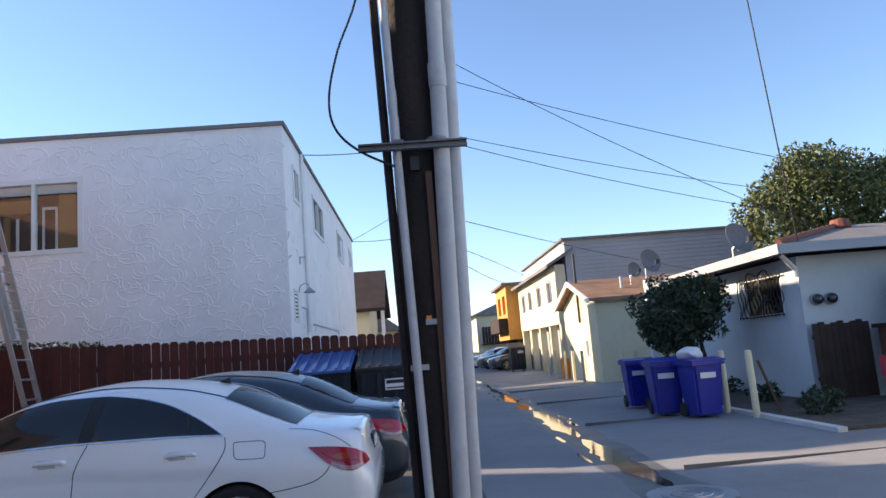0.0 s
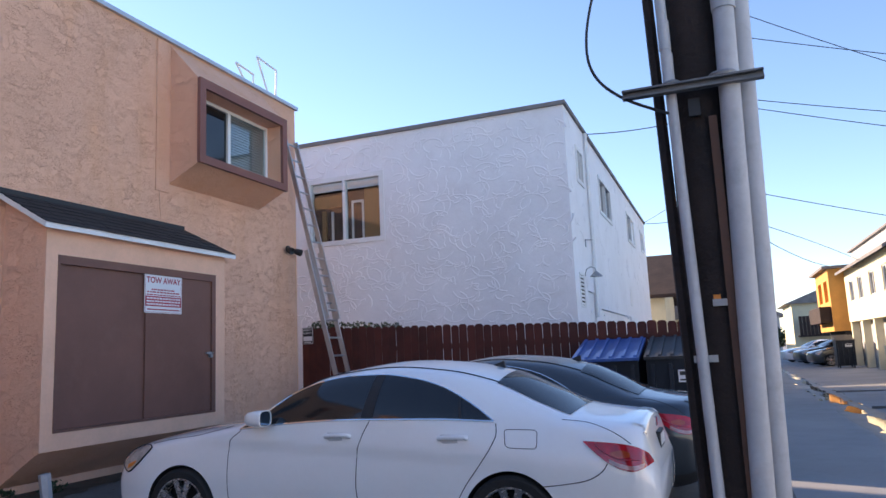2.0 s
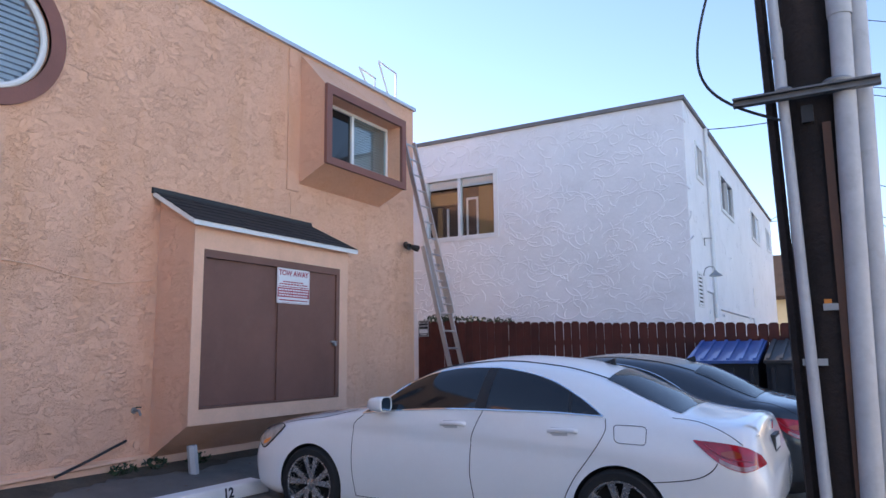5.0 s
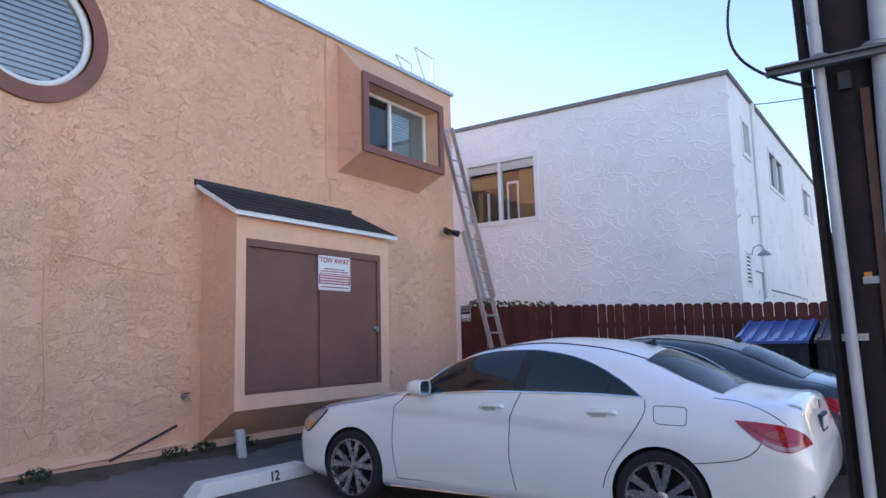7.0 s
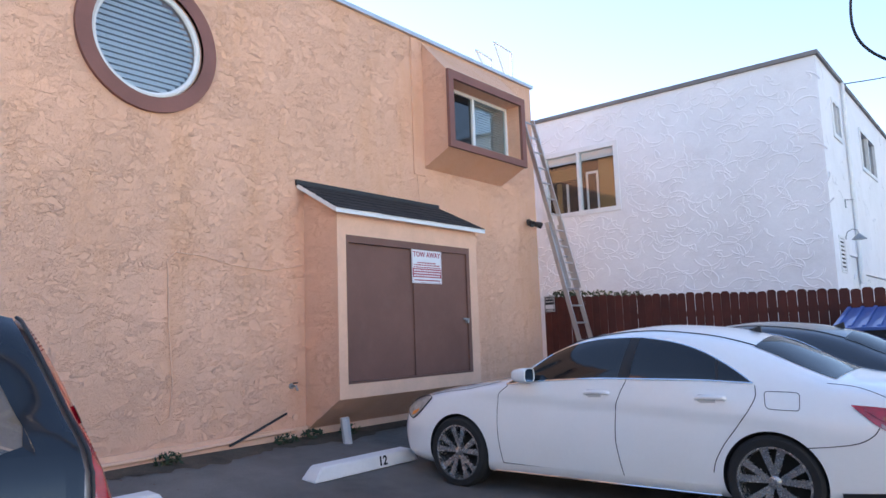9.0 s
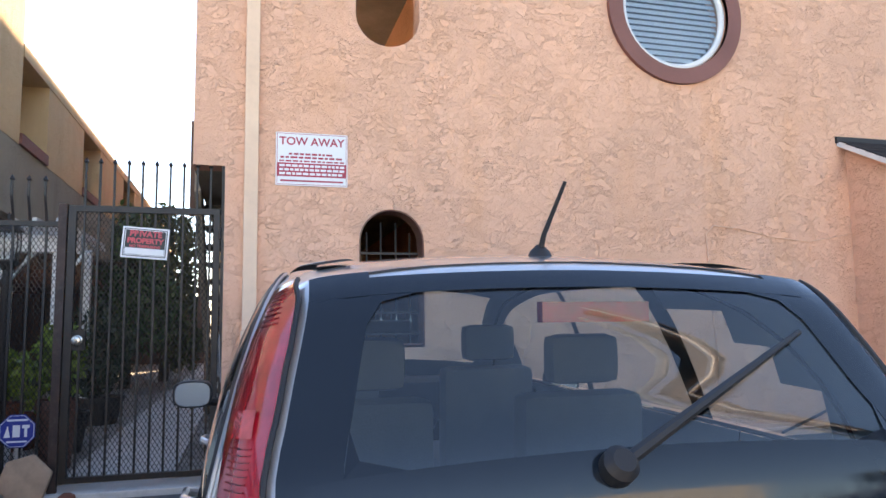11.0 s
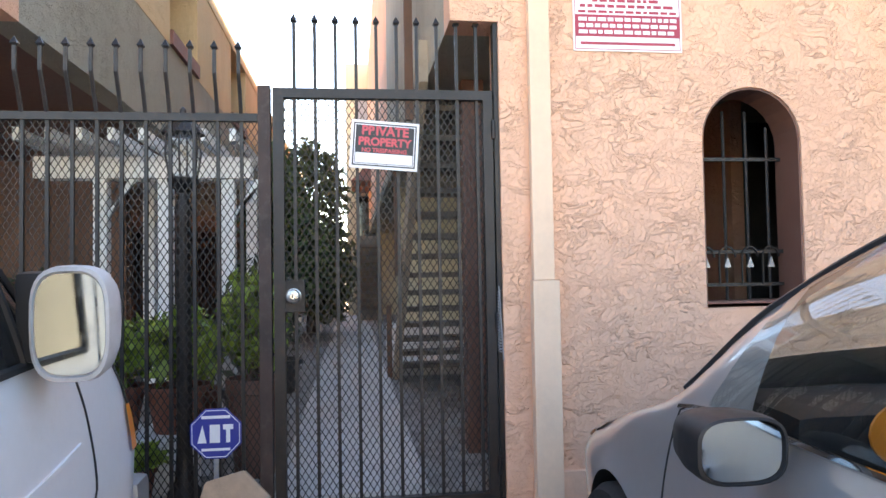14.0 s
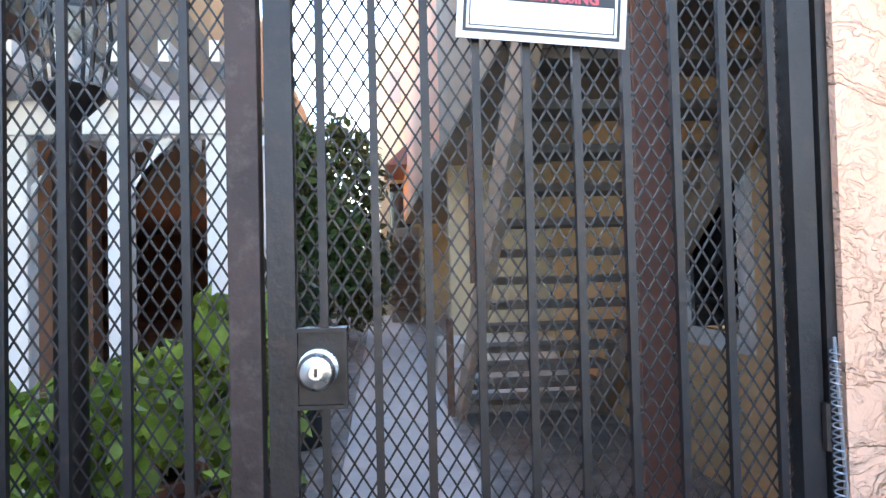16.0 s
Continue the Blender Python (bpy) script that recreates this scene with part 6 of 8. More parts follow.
    for xa, xb in ((-13.0, -10.8), (-17.0, -14.4), (-22, -18.6), (-28, -24)):
        part("wall_pier", boxes((xa, xb, LY - 0.8, LY, 3.722, 4.9)), "tan_stucco", b)
    part("roof_edge", boxes((-28, -9.6, LY - 0.8, LY + 0.01, 4.82, 4.98)), "tan_stucco", b)
    for xa, xb in ((-8.3, LX - 0.55), (-10.8, -9.6), (-14.4, -13.0), (-18.6, -17.0)):
        zs = 3.725
        part("sill_board", boxes((xa, xb, LY - 0.2, LY + 0.03, zs, zs + 0.14)), "mauve", b, "mauve sill board")
        part("pane", boxes((xa + 0.1, xb - 0.1, LY - 0.79, LY - 0.77, zs + 0.2, 4.8 if xb < -8 else 6.0)), "tint", b)
    part("window_frame", boxes((-7.75, -7.68, LY - 0.4, LY - 0.3, 3.86, 6.3), (-8.28, -8.2, LY - 0.4, LY - 0.3, 3.86, 6.3)), "mauve", b)
    tagged(part("wall_carport", boxes((-28, -27.8, -16, -2.7, 0.2, 4.9), (-28, -27.8, -2.7, -1.4, 0.2, 2.3), (-11.2, -11.0, -16, -3.6, 0.2, 2.84)), "brown_wood"), "dim brown carport back wall", "wall", kind="structure")
    tagged(part("wall_far_south", boxes((-28, 2, -16.4, -16.2, 0.0, 6.6)), "peach"), "peach wall of the neighbouring building", "wall", kind="structure")
    # pergola
    pg = thing("pergola", "white-painted timber pergola over the walk", "pergola")
    for y in (-2.15, -2.67, -3.19):
        part("post", boxes((-9.06, -8.94, y - 0.055, y + 0.055, 0.285, 2.36), bevel=0.005), "white", pg)
        part("brace", prism(bmesh.new(), [(y + 0.04, 2.0), (y + 0.04, 2.08), (y + 0.30, 2.36), (y + 0.22, 2.36)], -9.02, -8.98), "white", pg)
    part("beam", boxes((-9.10, -9.05, -3.7, -1.95, 2.36, 2.54), (-8.95, -8.90, -3.7, -1.95, 2.36, 2.54)), "white", pg)
    for k in range(8):
        y = -3.55 + k * 0.22
        part("rafter", boxes((-10.6, -8.2, y, y + 0.045, 2.545, 2.64)), "white", pg)
    for y in (-2.15, -3.19):
        part("post", boxes((-10.5, -10.38, y - 0.055, y + 0.055, 0.285, 2.54)), "white", pg)
    # lamp post
    lp = thing("lamp_post", "black lantern on a fluted black post", "lamp post", pose(-6.80, -2.03, 0.285))
    part("post", lathe(bmesh.new(), [(0.09, 0), (0.09, 0.06), (0.05, 0.12), (0.042, 0.3), (0.038, 1.55), (0.05, 1.60), (0.03, 1.66), (0.03, 1.70)], 14), "black_iron", lp, "", True)
    part("gallery", lathe(bmesh.new(), [(0.03, 1.70), (0.085, 1.76), (0.09, 1.78), (0.05, 1.79)], 12), "black_iron", lp, "", True)
    part("shade", lathe(bmesh.new(), [(0.075, 1.79), (0.095, 1.90), (0.095, 2.0), (0.085, 2.03)], 12), "pane", lp, "clear glass lantern", True)
    part("cap", lathe(bmesh.new(), [(0.12, 2.03), (0.10, 2.06), (0.05, 2.11), (0.02, 2.13), (0.018, 2.17), (0.0, 2.19)], 12), "black_iron", lp, "", True)
    for k in range(6):
        a = k * math.pi / 3
        part("rib", tube(bmesh.new(), [(0.078 * math.cos(a), 0.078 * math.sin(a), 1.79), (0.099 * math.cos(a), 0.099 * math.sin(a), 1.92), (0.09 * math.cos(a), 0.09 * math.sin(a), 2.03)], 0.006, 5), "black_iron", lp)
    # pots and plants
    def pot(x, y, r, h, m, plant, top, seed, lab, z=0.285):
        p = thing("potted_plant", lab, "potted plant", pose(x, y, z), "potted plants in the courtyard")
        part("pot", lathe(bmesh.new(), [(r * 0.72, 0), (r * 0.95, h * 0.85), (r * 1.04, h * 0.86), (r * 1.04, h), (r * 0.9, h), (r * 0.88, h * 0.9)], 20), m, p, "", True)
        part("soil", lathe(bmesh.new(), [(0.01, h * 0.88), (r * 0.88, h * 0.9)], 14), "soil", p)
        stems = bmesh.new()
        rnd = random.Random(seed)
        for k in range(6):
            tube(stems, [(0, 0, h * 0.85), (rnd.uniform(-r, r) * 0.7, rnd.uniform(-r, r) * 0.7, h + (top - h) * 0.7)], 0.006, 5)
        part("stalk", stems, "bark", p)
        leaf_part("foliage", leaves(420, [((0, 0, h + (top - h) * 0.55), (r * 1.25, r * 1.25, (top - h) * 0.5))], 0.055, seed), plant, p)
    pot(-7.15, -2.52, 0.19, 0.27, "terra", "leaf_lime", 0.66, 1, "terracotta pot with lime-green leafy shrub", 0.612)
    pot(-7.12, -2.14, 0.18, 0.27, "terra", "leaf_lime", 0.70, 2, "terracotta pot with lime-green leafy shrub", 0.612)
    pot(-7.30, -1.72, 0.17, 0.60, "brown_door", "leaf_lime", 1.25, 3, "dark red pot with yellow-green shrub")
    pot(-7.14, -2.92, 0.20, 0.27, "terra", "leaf", 0.95, 4, "terracotta pot with dark leafy shrub", 0.612)
    bn = thing("plant_bench", "low white-painted bench carrying the flower pots", "bench")
    part("bench_top", boxes((-7.38, -6.92, -3.15, -1.95, 0.575, 0.61), bevel=0.006), "white", bn)
    part("front_board", boxes((-6.97, -6.94, -3.12, -1.98, 0.285, 0.574)), "white", bn)
    for y in (-3.10, -2.05):
        part("leg", boxes((-7.36, -7.30, y, y + 0.06, 0.285, 0.574)), "white", bn)
    pot(-8.2, -1.85, 0.22, 0.40, "black", "leaf", 1.2, 5, "black pot with a dark shrub")
    pot(-8.6, -2.4, 0.25, 0.35, "terra", "leaf_lime", 0.95, 6, "low terracotta pot with bright leaves")
    pot(-10.5, -1.95, 0.3, 0.35, "black", "leaf", 1.5, 7, "dark pot with a bushy shrub")
    pot(-6.72, -2.28, 0.12, 0.22, "terra", "leaf_lime", 0.30, 8, "small terracotta pot by the fence")
    pot(-6.70, -2.62, 0.13, 0.24, "terra", "leaf", 0.33, 9, "small terracotta pot by the fence")
    # trees along the walk
    def tree(x, y, h, spots, n, size, m, seed, lab, tr=0.12):
        t = thing("tree", lab, "tree", pose(x, y, 0.2))
        bm = bmesh.new()
        tube(bm, [(0, 0, 0), (0.05, 0.03, h * 0.4), (0.0, 0.1, h * 0.75)], tr, 8, tr * 0.4)
        rnd = random.Random(seed)
        for c, r in spots:
            tube(bm, [(0.03, 0.05, h * 0.35), (c[0] * 0.5, c[1] * 0.5, (h * 0.35 + c[2]) / 2), c], tr * 0.45, 6, tr * 0.12)
        part("trunk", bm, "bark", t, "", True)
        leaf_part("crown", leaves(n, spots, size, seed), m, t)
        return t
    build_court.tree = tree
    tree(-16.5, -2.55, 3.6, [((0, 0, 2.6), (0.8, 0.7, 1.1)), ((0.3, 0.5, 1.7), (0.7, 0.6, 0.9)), ((-0.4, -0.3, 3.4), (0.6, 0.6, 0.7))], 3200, 0.10, "leaf_green", 21, "dense green tree over the courtyard walk")
    tree(-18.5, -2.0, 4.2, [((0, 0, 2.9), (0.9, 0.8, 1.4)), ((0.2, 0.4, 1.4), (0.8, 0.6, 1.0))], 3000, 0.11, "leaf_sun", 22, "tall green tree at the end of the walk")
    tree(-12.6, -2.35, 1.8, [((0, 0, 1.0), (0.55, 0.5, 0.75))], 1200, 0.07, "leaf", 23, "clipped dark shrub beside the walk", 0.05)
    # stone, can and paver by the gate
    hx = bmesh.new()
    prism(hx, [(0.19 * math.cos(k * math.pi / 3 + 0.25), 0.19 * math.sin(k * math.pi / 3 + 0.25)) for k in range(6)], -0.025, 0.025)
    bmesh.ops.bevel(hx, geom=hx.edges[:], offset=0.006, segments=2, affect="EDGES")
    o = part("paver", hx, "paver_tan")
    o.matrix_basis = pose(-6.29, -1.69, 0.385, 0, -14, 0)
    tagged(o, "tan hexagonal concrete paver leaning on the fence", "paver")
    c = part("drink_can", lathe(bmesh.new(), [(0.025, 0), (0.033, 0.012), (0.033, 0.19), (0.026, 0.205), (0.026, 0.2), (0.0, 0.2)], 18), "sign_red", None, "", True)
    c.matrix_basis = pose(-6.22, -1.88, ground_z(-6.22, -1.88))
    tagged(c, "tall red drink can standing on the ground", "can")
    s = bmesh.new()
    bmesh.ops.create_icosphere(s, subdivisions=2, radius=0.07)
    for v in s.verts:
        v.co *= 1 + 0.18 * noise.noise(v.co * 12)
        v.co.z *= 0.7
    o = part("stone", s, "terra", None, "", True)
    o.matrix_basis = pose(-6.26, -1.40, ground_z(-6.26, -1.4) + 0.04)
    tagged(o, "rounded brown stone beside the gate", "stone")


build_court()

# ---- fence, ladder, dumpsters ----
def build_board_fence():
    f = thing("board_fence", "red-brown stained board fence with dog-eared tops", "fence")
    rnd = random.Random(4)
    x = -6.62
    while x < 0.30:
        w = rnd.uniform(0.128, 0.142)
        top = 2.14 - 0.036 * (x + 6.6) + rnd.uniform(-0.012, 0.012)
        z0 = ground_z(x, 12.2) + 0.02
        y = 12.20 + rnd.uniform(-0.006, 0.006)
        part("board", prism(bmesh.new(), [(x, z0), (x + w, z0), (x + w, top - 0.03), (x + w - 0.03, top), (x + 0.03, top), (x, top - 0.03)], y, y + 0.018, "y"), "fence", f)
        x += w + rnd.uniform(0.006, 0.012)
    for z in (0.5, 1.65):
        part("rail", boxes((-6.62, 0.3, 12.222, 12.262, z, z + 0.09)), "fence", f)
    s = thing("fence_sign", "small black and white private property sign on the fence", "sign", pose(-6.50, 12.19, 2.0))
    part("plate", boxes((-0.115, 0.115, -0.004, 0.0, -0.15, 0.15)), "sign_black", s)
    part("border", carve(boxes((-0.108, 0.108, -0.006, -0.004, -0.143, 0.143)), boxes((-0.10, 0.10, -0.1, 0.1, -0.135, 0.135))), "sign_white", s)
    letters("PRIVATE", 0.050, pose(0, -0.0045, 0.10, 90, 0, 0), "sign_white", s)
    letters("PROPERTY", 0.044, pose(0, -0.0045, 0.045, 90, 0, 0), "sign_white", s)
    part("name_strip", boxes((-0.09, 0.09, -0.006, -0.004, -0.09, -0.01)), "sign_white", s)
    part("print_line", boxes((-0.07, 0.07, -0.006, -0.004, -0.12, -0.105)), "sign_white", s)
    iv = thing("ivy", "dark leafy creeper over the fence top", "creeper", pose(-5.9, 12.4, 2.05))
    leaf_part("foliage", leaves(900, [((0, 0, 0.06), (0.6, 0.15, 0.11)), ((0.7, 0.05, 0.02), (0.45, 0.12, 0.10)), ((-0.4, 0, 0.10), (0.3, 0.12, 0.12))], 0.035, 31), "leaf", iv)
    part("stalk", tube(bmesh.new(), [(-0.6, 0, -1.7), (-0.3, 0.02, -0.4), (0.2, 0, 0.05), (0.9, 0.05, 0.0)], 0.012, 5), "bark", iv)


build_board_fence()


def build_wall_ladder():
    l = thing("extension_ladder", "aluminium extension ladder leaning on the peach wall", "ladder")
    foot, top = Vector((-5.02, 0, ground_z(-5.0, 11.3))), Vector((-6.30, 0, 5.35))
    d = (top - foot).normalized()
    nrm = Vector((d.z, 0, -d.x))
    def run(a, b, y, off, name, w=0.028, h=0.075):
        bm = bmesh.new()
        p0, p1 = foot + d * a + nrm * off, foot + d * b + nrm * off
        vs = [bm.verts.new(p + Vector((0, y + sy * w / 2, 0)) + nrm * sn * h / 2) for p in (p0, p1) for sy, sn in ((-1, -1), (1, -1), (1, 1), (-1, 1))]
        for q in ((0, 1, 2, 3), (7, 6, 5, 4), (0, 4, 5, 1), (1, 5, 6, 2), (2, 6, 7, 3), (3, 7, 4, 0)):
            bm.faces.new([vs[i] for i in q])
        part(name, bm, "alu", l)
    L = (top - foot).length
    for y in (11.08, 11.50):
        run(0, 3.3, y, 0.0, "stile")
    for y in (11.12, 11.46):
        run(2.1, L, y, 0.07, "fly_stile")
    for k in range(10):
        p = foot + d * (0.3 + 0.3 * k)
        part("rung", tube(bmesh.new(), [p + Vector((0, 11.08, 0)), p + Vector((0, 11.50, 0))], 0.016, 8), "alu", l)
    k = 2.25
    while k < L:
        p = foot + d * k + nrm * 0.07
        part("rung", tube(bmesh.new(), [p + Vector((0, 11.12, 0)), p + Vector((0, 11.46, 0))], 0.016, 8), "alu", l)
        k += 0.3
    for y in (11.08, 11.50):
        part("ladder_foot", boxes((foot.x - 0.06, foot.x + 0.06, y - 0.03, y + 0.03, foot.z, foot.z + 0.06)), "rubber", l)


build_wall_ladder()


def dumpster(x0, x1, lid, label):
    d = thing("dumpster", label, "dumpster", group="dumpsters by the fence")
    y0, y1 = 10.95, 12.05
    z0 = ground_z(x0, 11.5) + 0.12
    bm = bmesh.new()
    prism(bm, [(y0 + 0.08, z0), (y1, z0), (y1, 1.62), (y0, 1.36)], x0, x1)
    part("body", bm, "dump", d)
    for k in range(4):
        x = x0 + 0.06 + k * (x1 - x0 - 0.16) / 3
        part("rib", boxes((x, x + 0.05, y0 - 0.04, y0 + 0.02, z0 + 0.1, 1.30)), "dump", d)
    lp = part("lid", prism(bmesh.new(), [(y0 - 0.06, 1.36), (y0 - 0.06, 1.40), (y1, 1.67), (y1, 1.62)], x0 - 0.02, x1 + 0.02), lid, d)
    n = 6
    for k in range(n):
        x = x0 + 0.02 + k * (x1 - x0 - 0.06) / (n - 1)
        part("lid_rib", prism(bmesh.new(), [(y0 - 0.04, 1.40), (y0 - 0.02, 1.43), (y1 - 0.05, 1.69), (y1 - 0.03, 1.66)], x - 0.012, x + 0.03), lid, lp)
    for x in (x0 + 0.1, x1 - 0.1):
        for y in (y0 + 0.2, y1 - 0.15):
            part("caster", lathe(bmesh.new(), [(0.06, -0.025), (0.06, 0.025)], 14, pose(x, y, z0 - 0.06, 0, 90, 0)), "rubber", d)
    return d


dumpster(-1.50, -0.62, "blue_lid", "dark steel dumpster with a ribbed blue lid")
D2 = dumpster(-0.52, 0.32, "black", "dark steel dumpster with a ribbed black lid")
part("label_plate", boxes((-0.12, 0.18, 10.905, 10.912, 1.06, 1.22)), "sign_white", D2)
part("label_print", boxes((-0.10, 0.16, 10.902, 10.905, 1.15, 1.20), (-0.10, 0.16, 10.902, 10.905, 1.08, 1.10)), "sign_black", D2)

# ---- the utility pole ----
def build_pole():
    p = thing("utility_pole", "dark creosoted utility pole with pale conduits and strut bracket", "utility pole")
    cx, cy = 0.47, 4.50
    bm = bmesh.new()
    rnd = random.Random(8)
    rings = []
    for k in range(46):
        z = k * 0.2
        rings.append([bm.verts.new((cx + 0.145 * math.cos(a) * (1 + rnd.uniform(-0.02, 0.02)), cy + 0.145 * math.sin(a) * (1 + rnd.uniform(-0.02, 0.02)), z - 0.05)) for a in [2 * math.pi * j / 22 for j in range(22)]])
    for a, b in zip(rings, rings[1:]):
        for k in range(22):
            bm.faces.new((a[k], a[(k + 1) % 22], b[(k + 1) % 22], b[k]))
    bm.faces.new(rings[-1])
    part("mast", bm, "timber", p, "dark split timber mast", True)
    lean = lambda x, z: x + (-0.022 if x < 0.45 else 0.022) * (z - 2.0)
    def riser(x, y, r, z1, name, m, joints=()):
        part(name, tube(bmesh.new(), [(lean(x, 0), y, 0.0), (lean(x, z1), y, z1)], r, 16), m, p, "", True)
        for z in joints:
            part("coupling", tube(bmesh.new(), [(lean(x, z), y, z - 0.07), (lean(x, z), y, z + 0.07)], r * 1.13, 16), m, p, "", True)
    riser(0.365, 4.33, 0.024, 9, "conduit", "pvc", (2.96, 2.80))
    riser(0.585, 4.33, 0.046, 9, "conduit", "pvc", (3.1,))
    riser(0.655, 4.39, 0.042, 9, "conduit", "pvc")
    part("moulding", tube(bmesh.new(), [(0.352, 4.39, -0.05), (0.16, 4.39, 8.8)], 0.026, 6), "timber", p, "split timber cable moulding")
    part("ground_moulding", boxes((0.50, 0.535, 4.335, 4.36, 0.0, 2.55)), "brown_wood", p)
    ch = carve(boxes((0.14, 0.74, 4.255, 4.296, 2.665, 2.706)), boxes((0.0, 1.0, 4.2, 4.28, 2.674, 2.697)))
    part("strut_bracket", ch, "dull_steel", p, "dull dark strut channel")
    for x, r in ((0.357, 0.03), (0.577, 0.053)):
        part("strap", tube(bmesh.new(), [(x + r * math.cos(a), 4.33 + r * math.sin(a) - 0.01, 2.72) for a in [math.pi + math.pi * k / 8 for k in range(9)]], 0.012, 6), "steel", p)
    for z, x in ((1.70, 0.50), (1.46, 0.40)):
        part("pipe_strap", boxes((x - 0.06, x + 0.04, 4.34, 4.352, z, z + 0.03)), "steel", p)
    part("tag", boxes((0.445, 0.475, 4.350, 4.354, 1.72, 1.75)), "orange", p, "small yellow letter tag")
    part("junction", boxes((0.42, 0.47, 4.33, 4.36, 2.56, 2.64)), "black", p)
    lp = [(0.24, 4.30, 4.3), (0.20, 4.28, 3.65), (0.06, 4.26, 3.25), (0.0, 4.25, 2.98), (0.025, 4.25, 2.80), (0.15, 4.27, 2.67), (0.37, 4.33, 2.57)]
    sm = []
    for a, b, c, d in zip([lp[0]] + lp[:-2], lp[:-1], lp[1:], lp[2:] + [lp[-1]]):
        a, b, c, d = map(Vector, (a, b, c, d))
        for k in range(6):
            t = k / 6
            sm.append(0.5 * (2 * b + (c - a) * t + (2 * a - 5 * b + 4 * c - d) * t * t + (3 * b - a - 3 * c + d) * t ** 3))
    part("drip_loop", tube(bmesh.new(), sm, 0.007, 6), "black", p, "black cable loop", True)
    part("thin_cable", tube(bmesh.new(), [(0.62, 4.36, 4.0), (0.64, 4.34, 3.5), (0.61, 4.30, 3.28)], 0.008, 6), "black", p)


build_pole()


def wire(a, b, sag, r=0.012, name="overhead_wire"):
    a, b = Vector(a), Vector(b)
    bm = tube(bmesh.new(), [a.lerp(b, k / 24) - Vector((0, 0, sag * 4 * (k / 24) * (1 - k / 24))) for k in range(25)], r, 5)
    tagged(part(name, bm, "black"), "thin black overhead cable across the sky", "cable", "overhead wires")


# ---- across the alley ----
def window_set(parent, y0, y1, z0, z1, x, glassm="tint"):
    """A sliding window in a wall that faces -x."""
    f = part("window", carve(boxes((x - 0.05, x + 0.05, y0, y1, z0, z1)), boxes((x - 0.2, x + 0.2, y0 + 0.05, (y0 + y1) / 2 - 0.03, z0 + 0.05, z1 - 0.05), (x - 0.2, x + 0.2, (y0 + y1) / 2 + 0.03, y1 - 0.05, z0 + 0.05, z1 - 0.05))), "white", parent)
    part("pane", boxes((x - 0.01, x, y0 + 0.05, y1 - 0.05, z0 + 0.05, z1 - 0.05)), glassm, f)
    return f


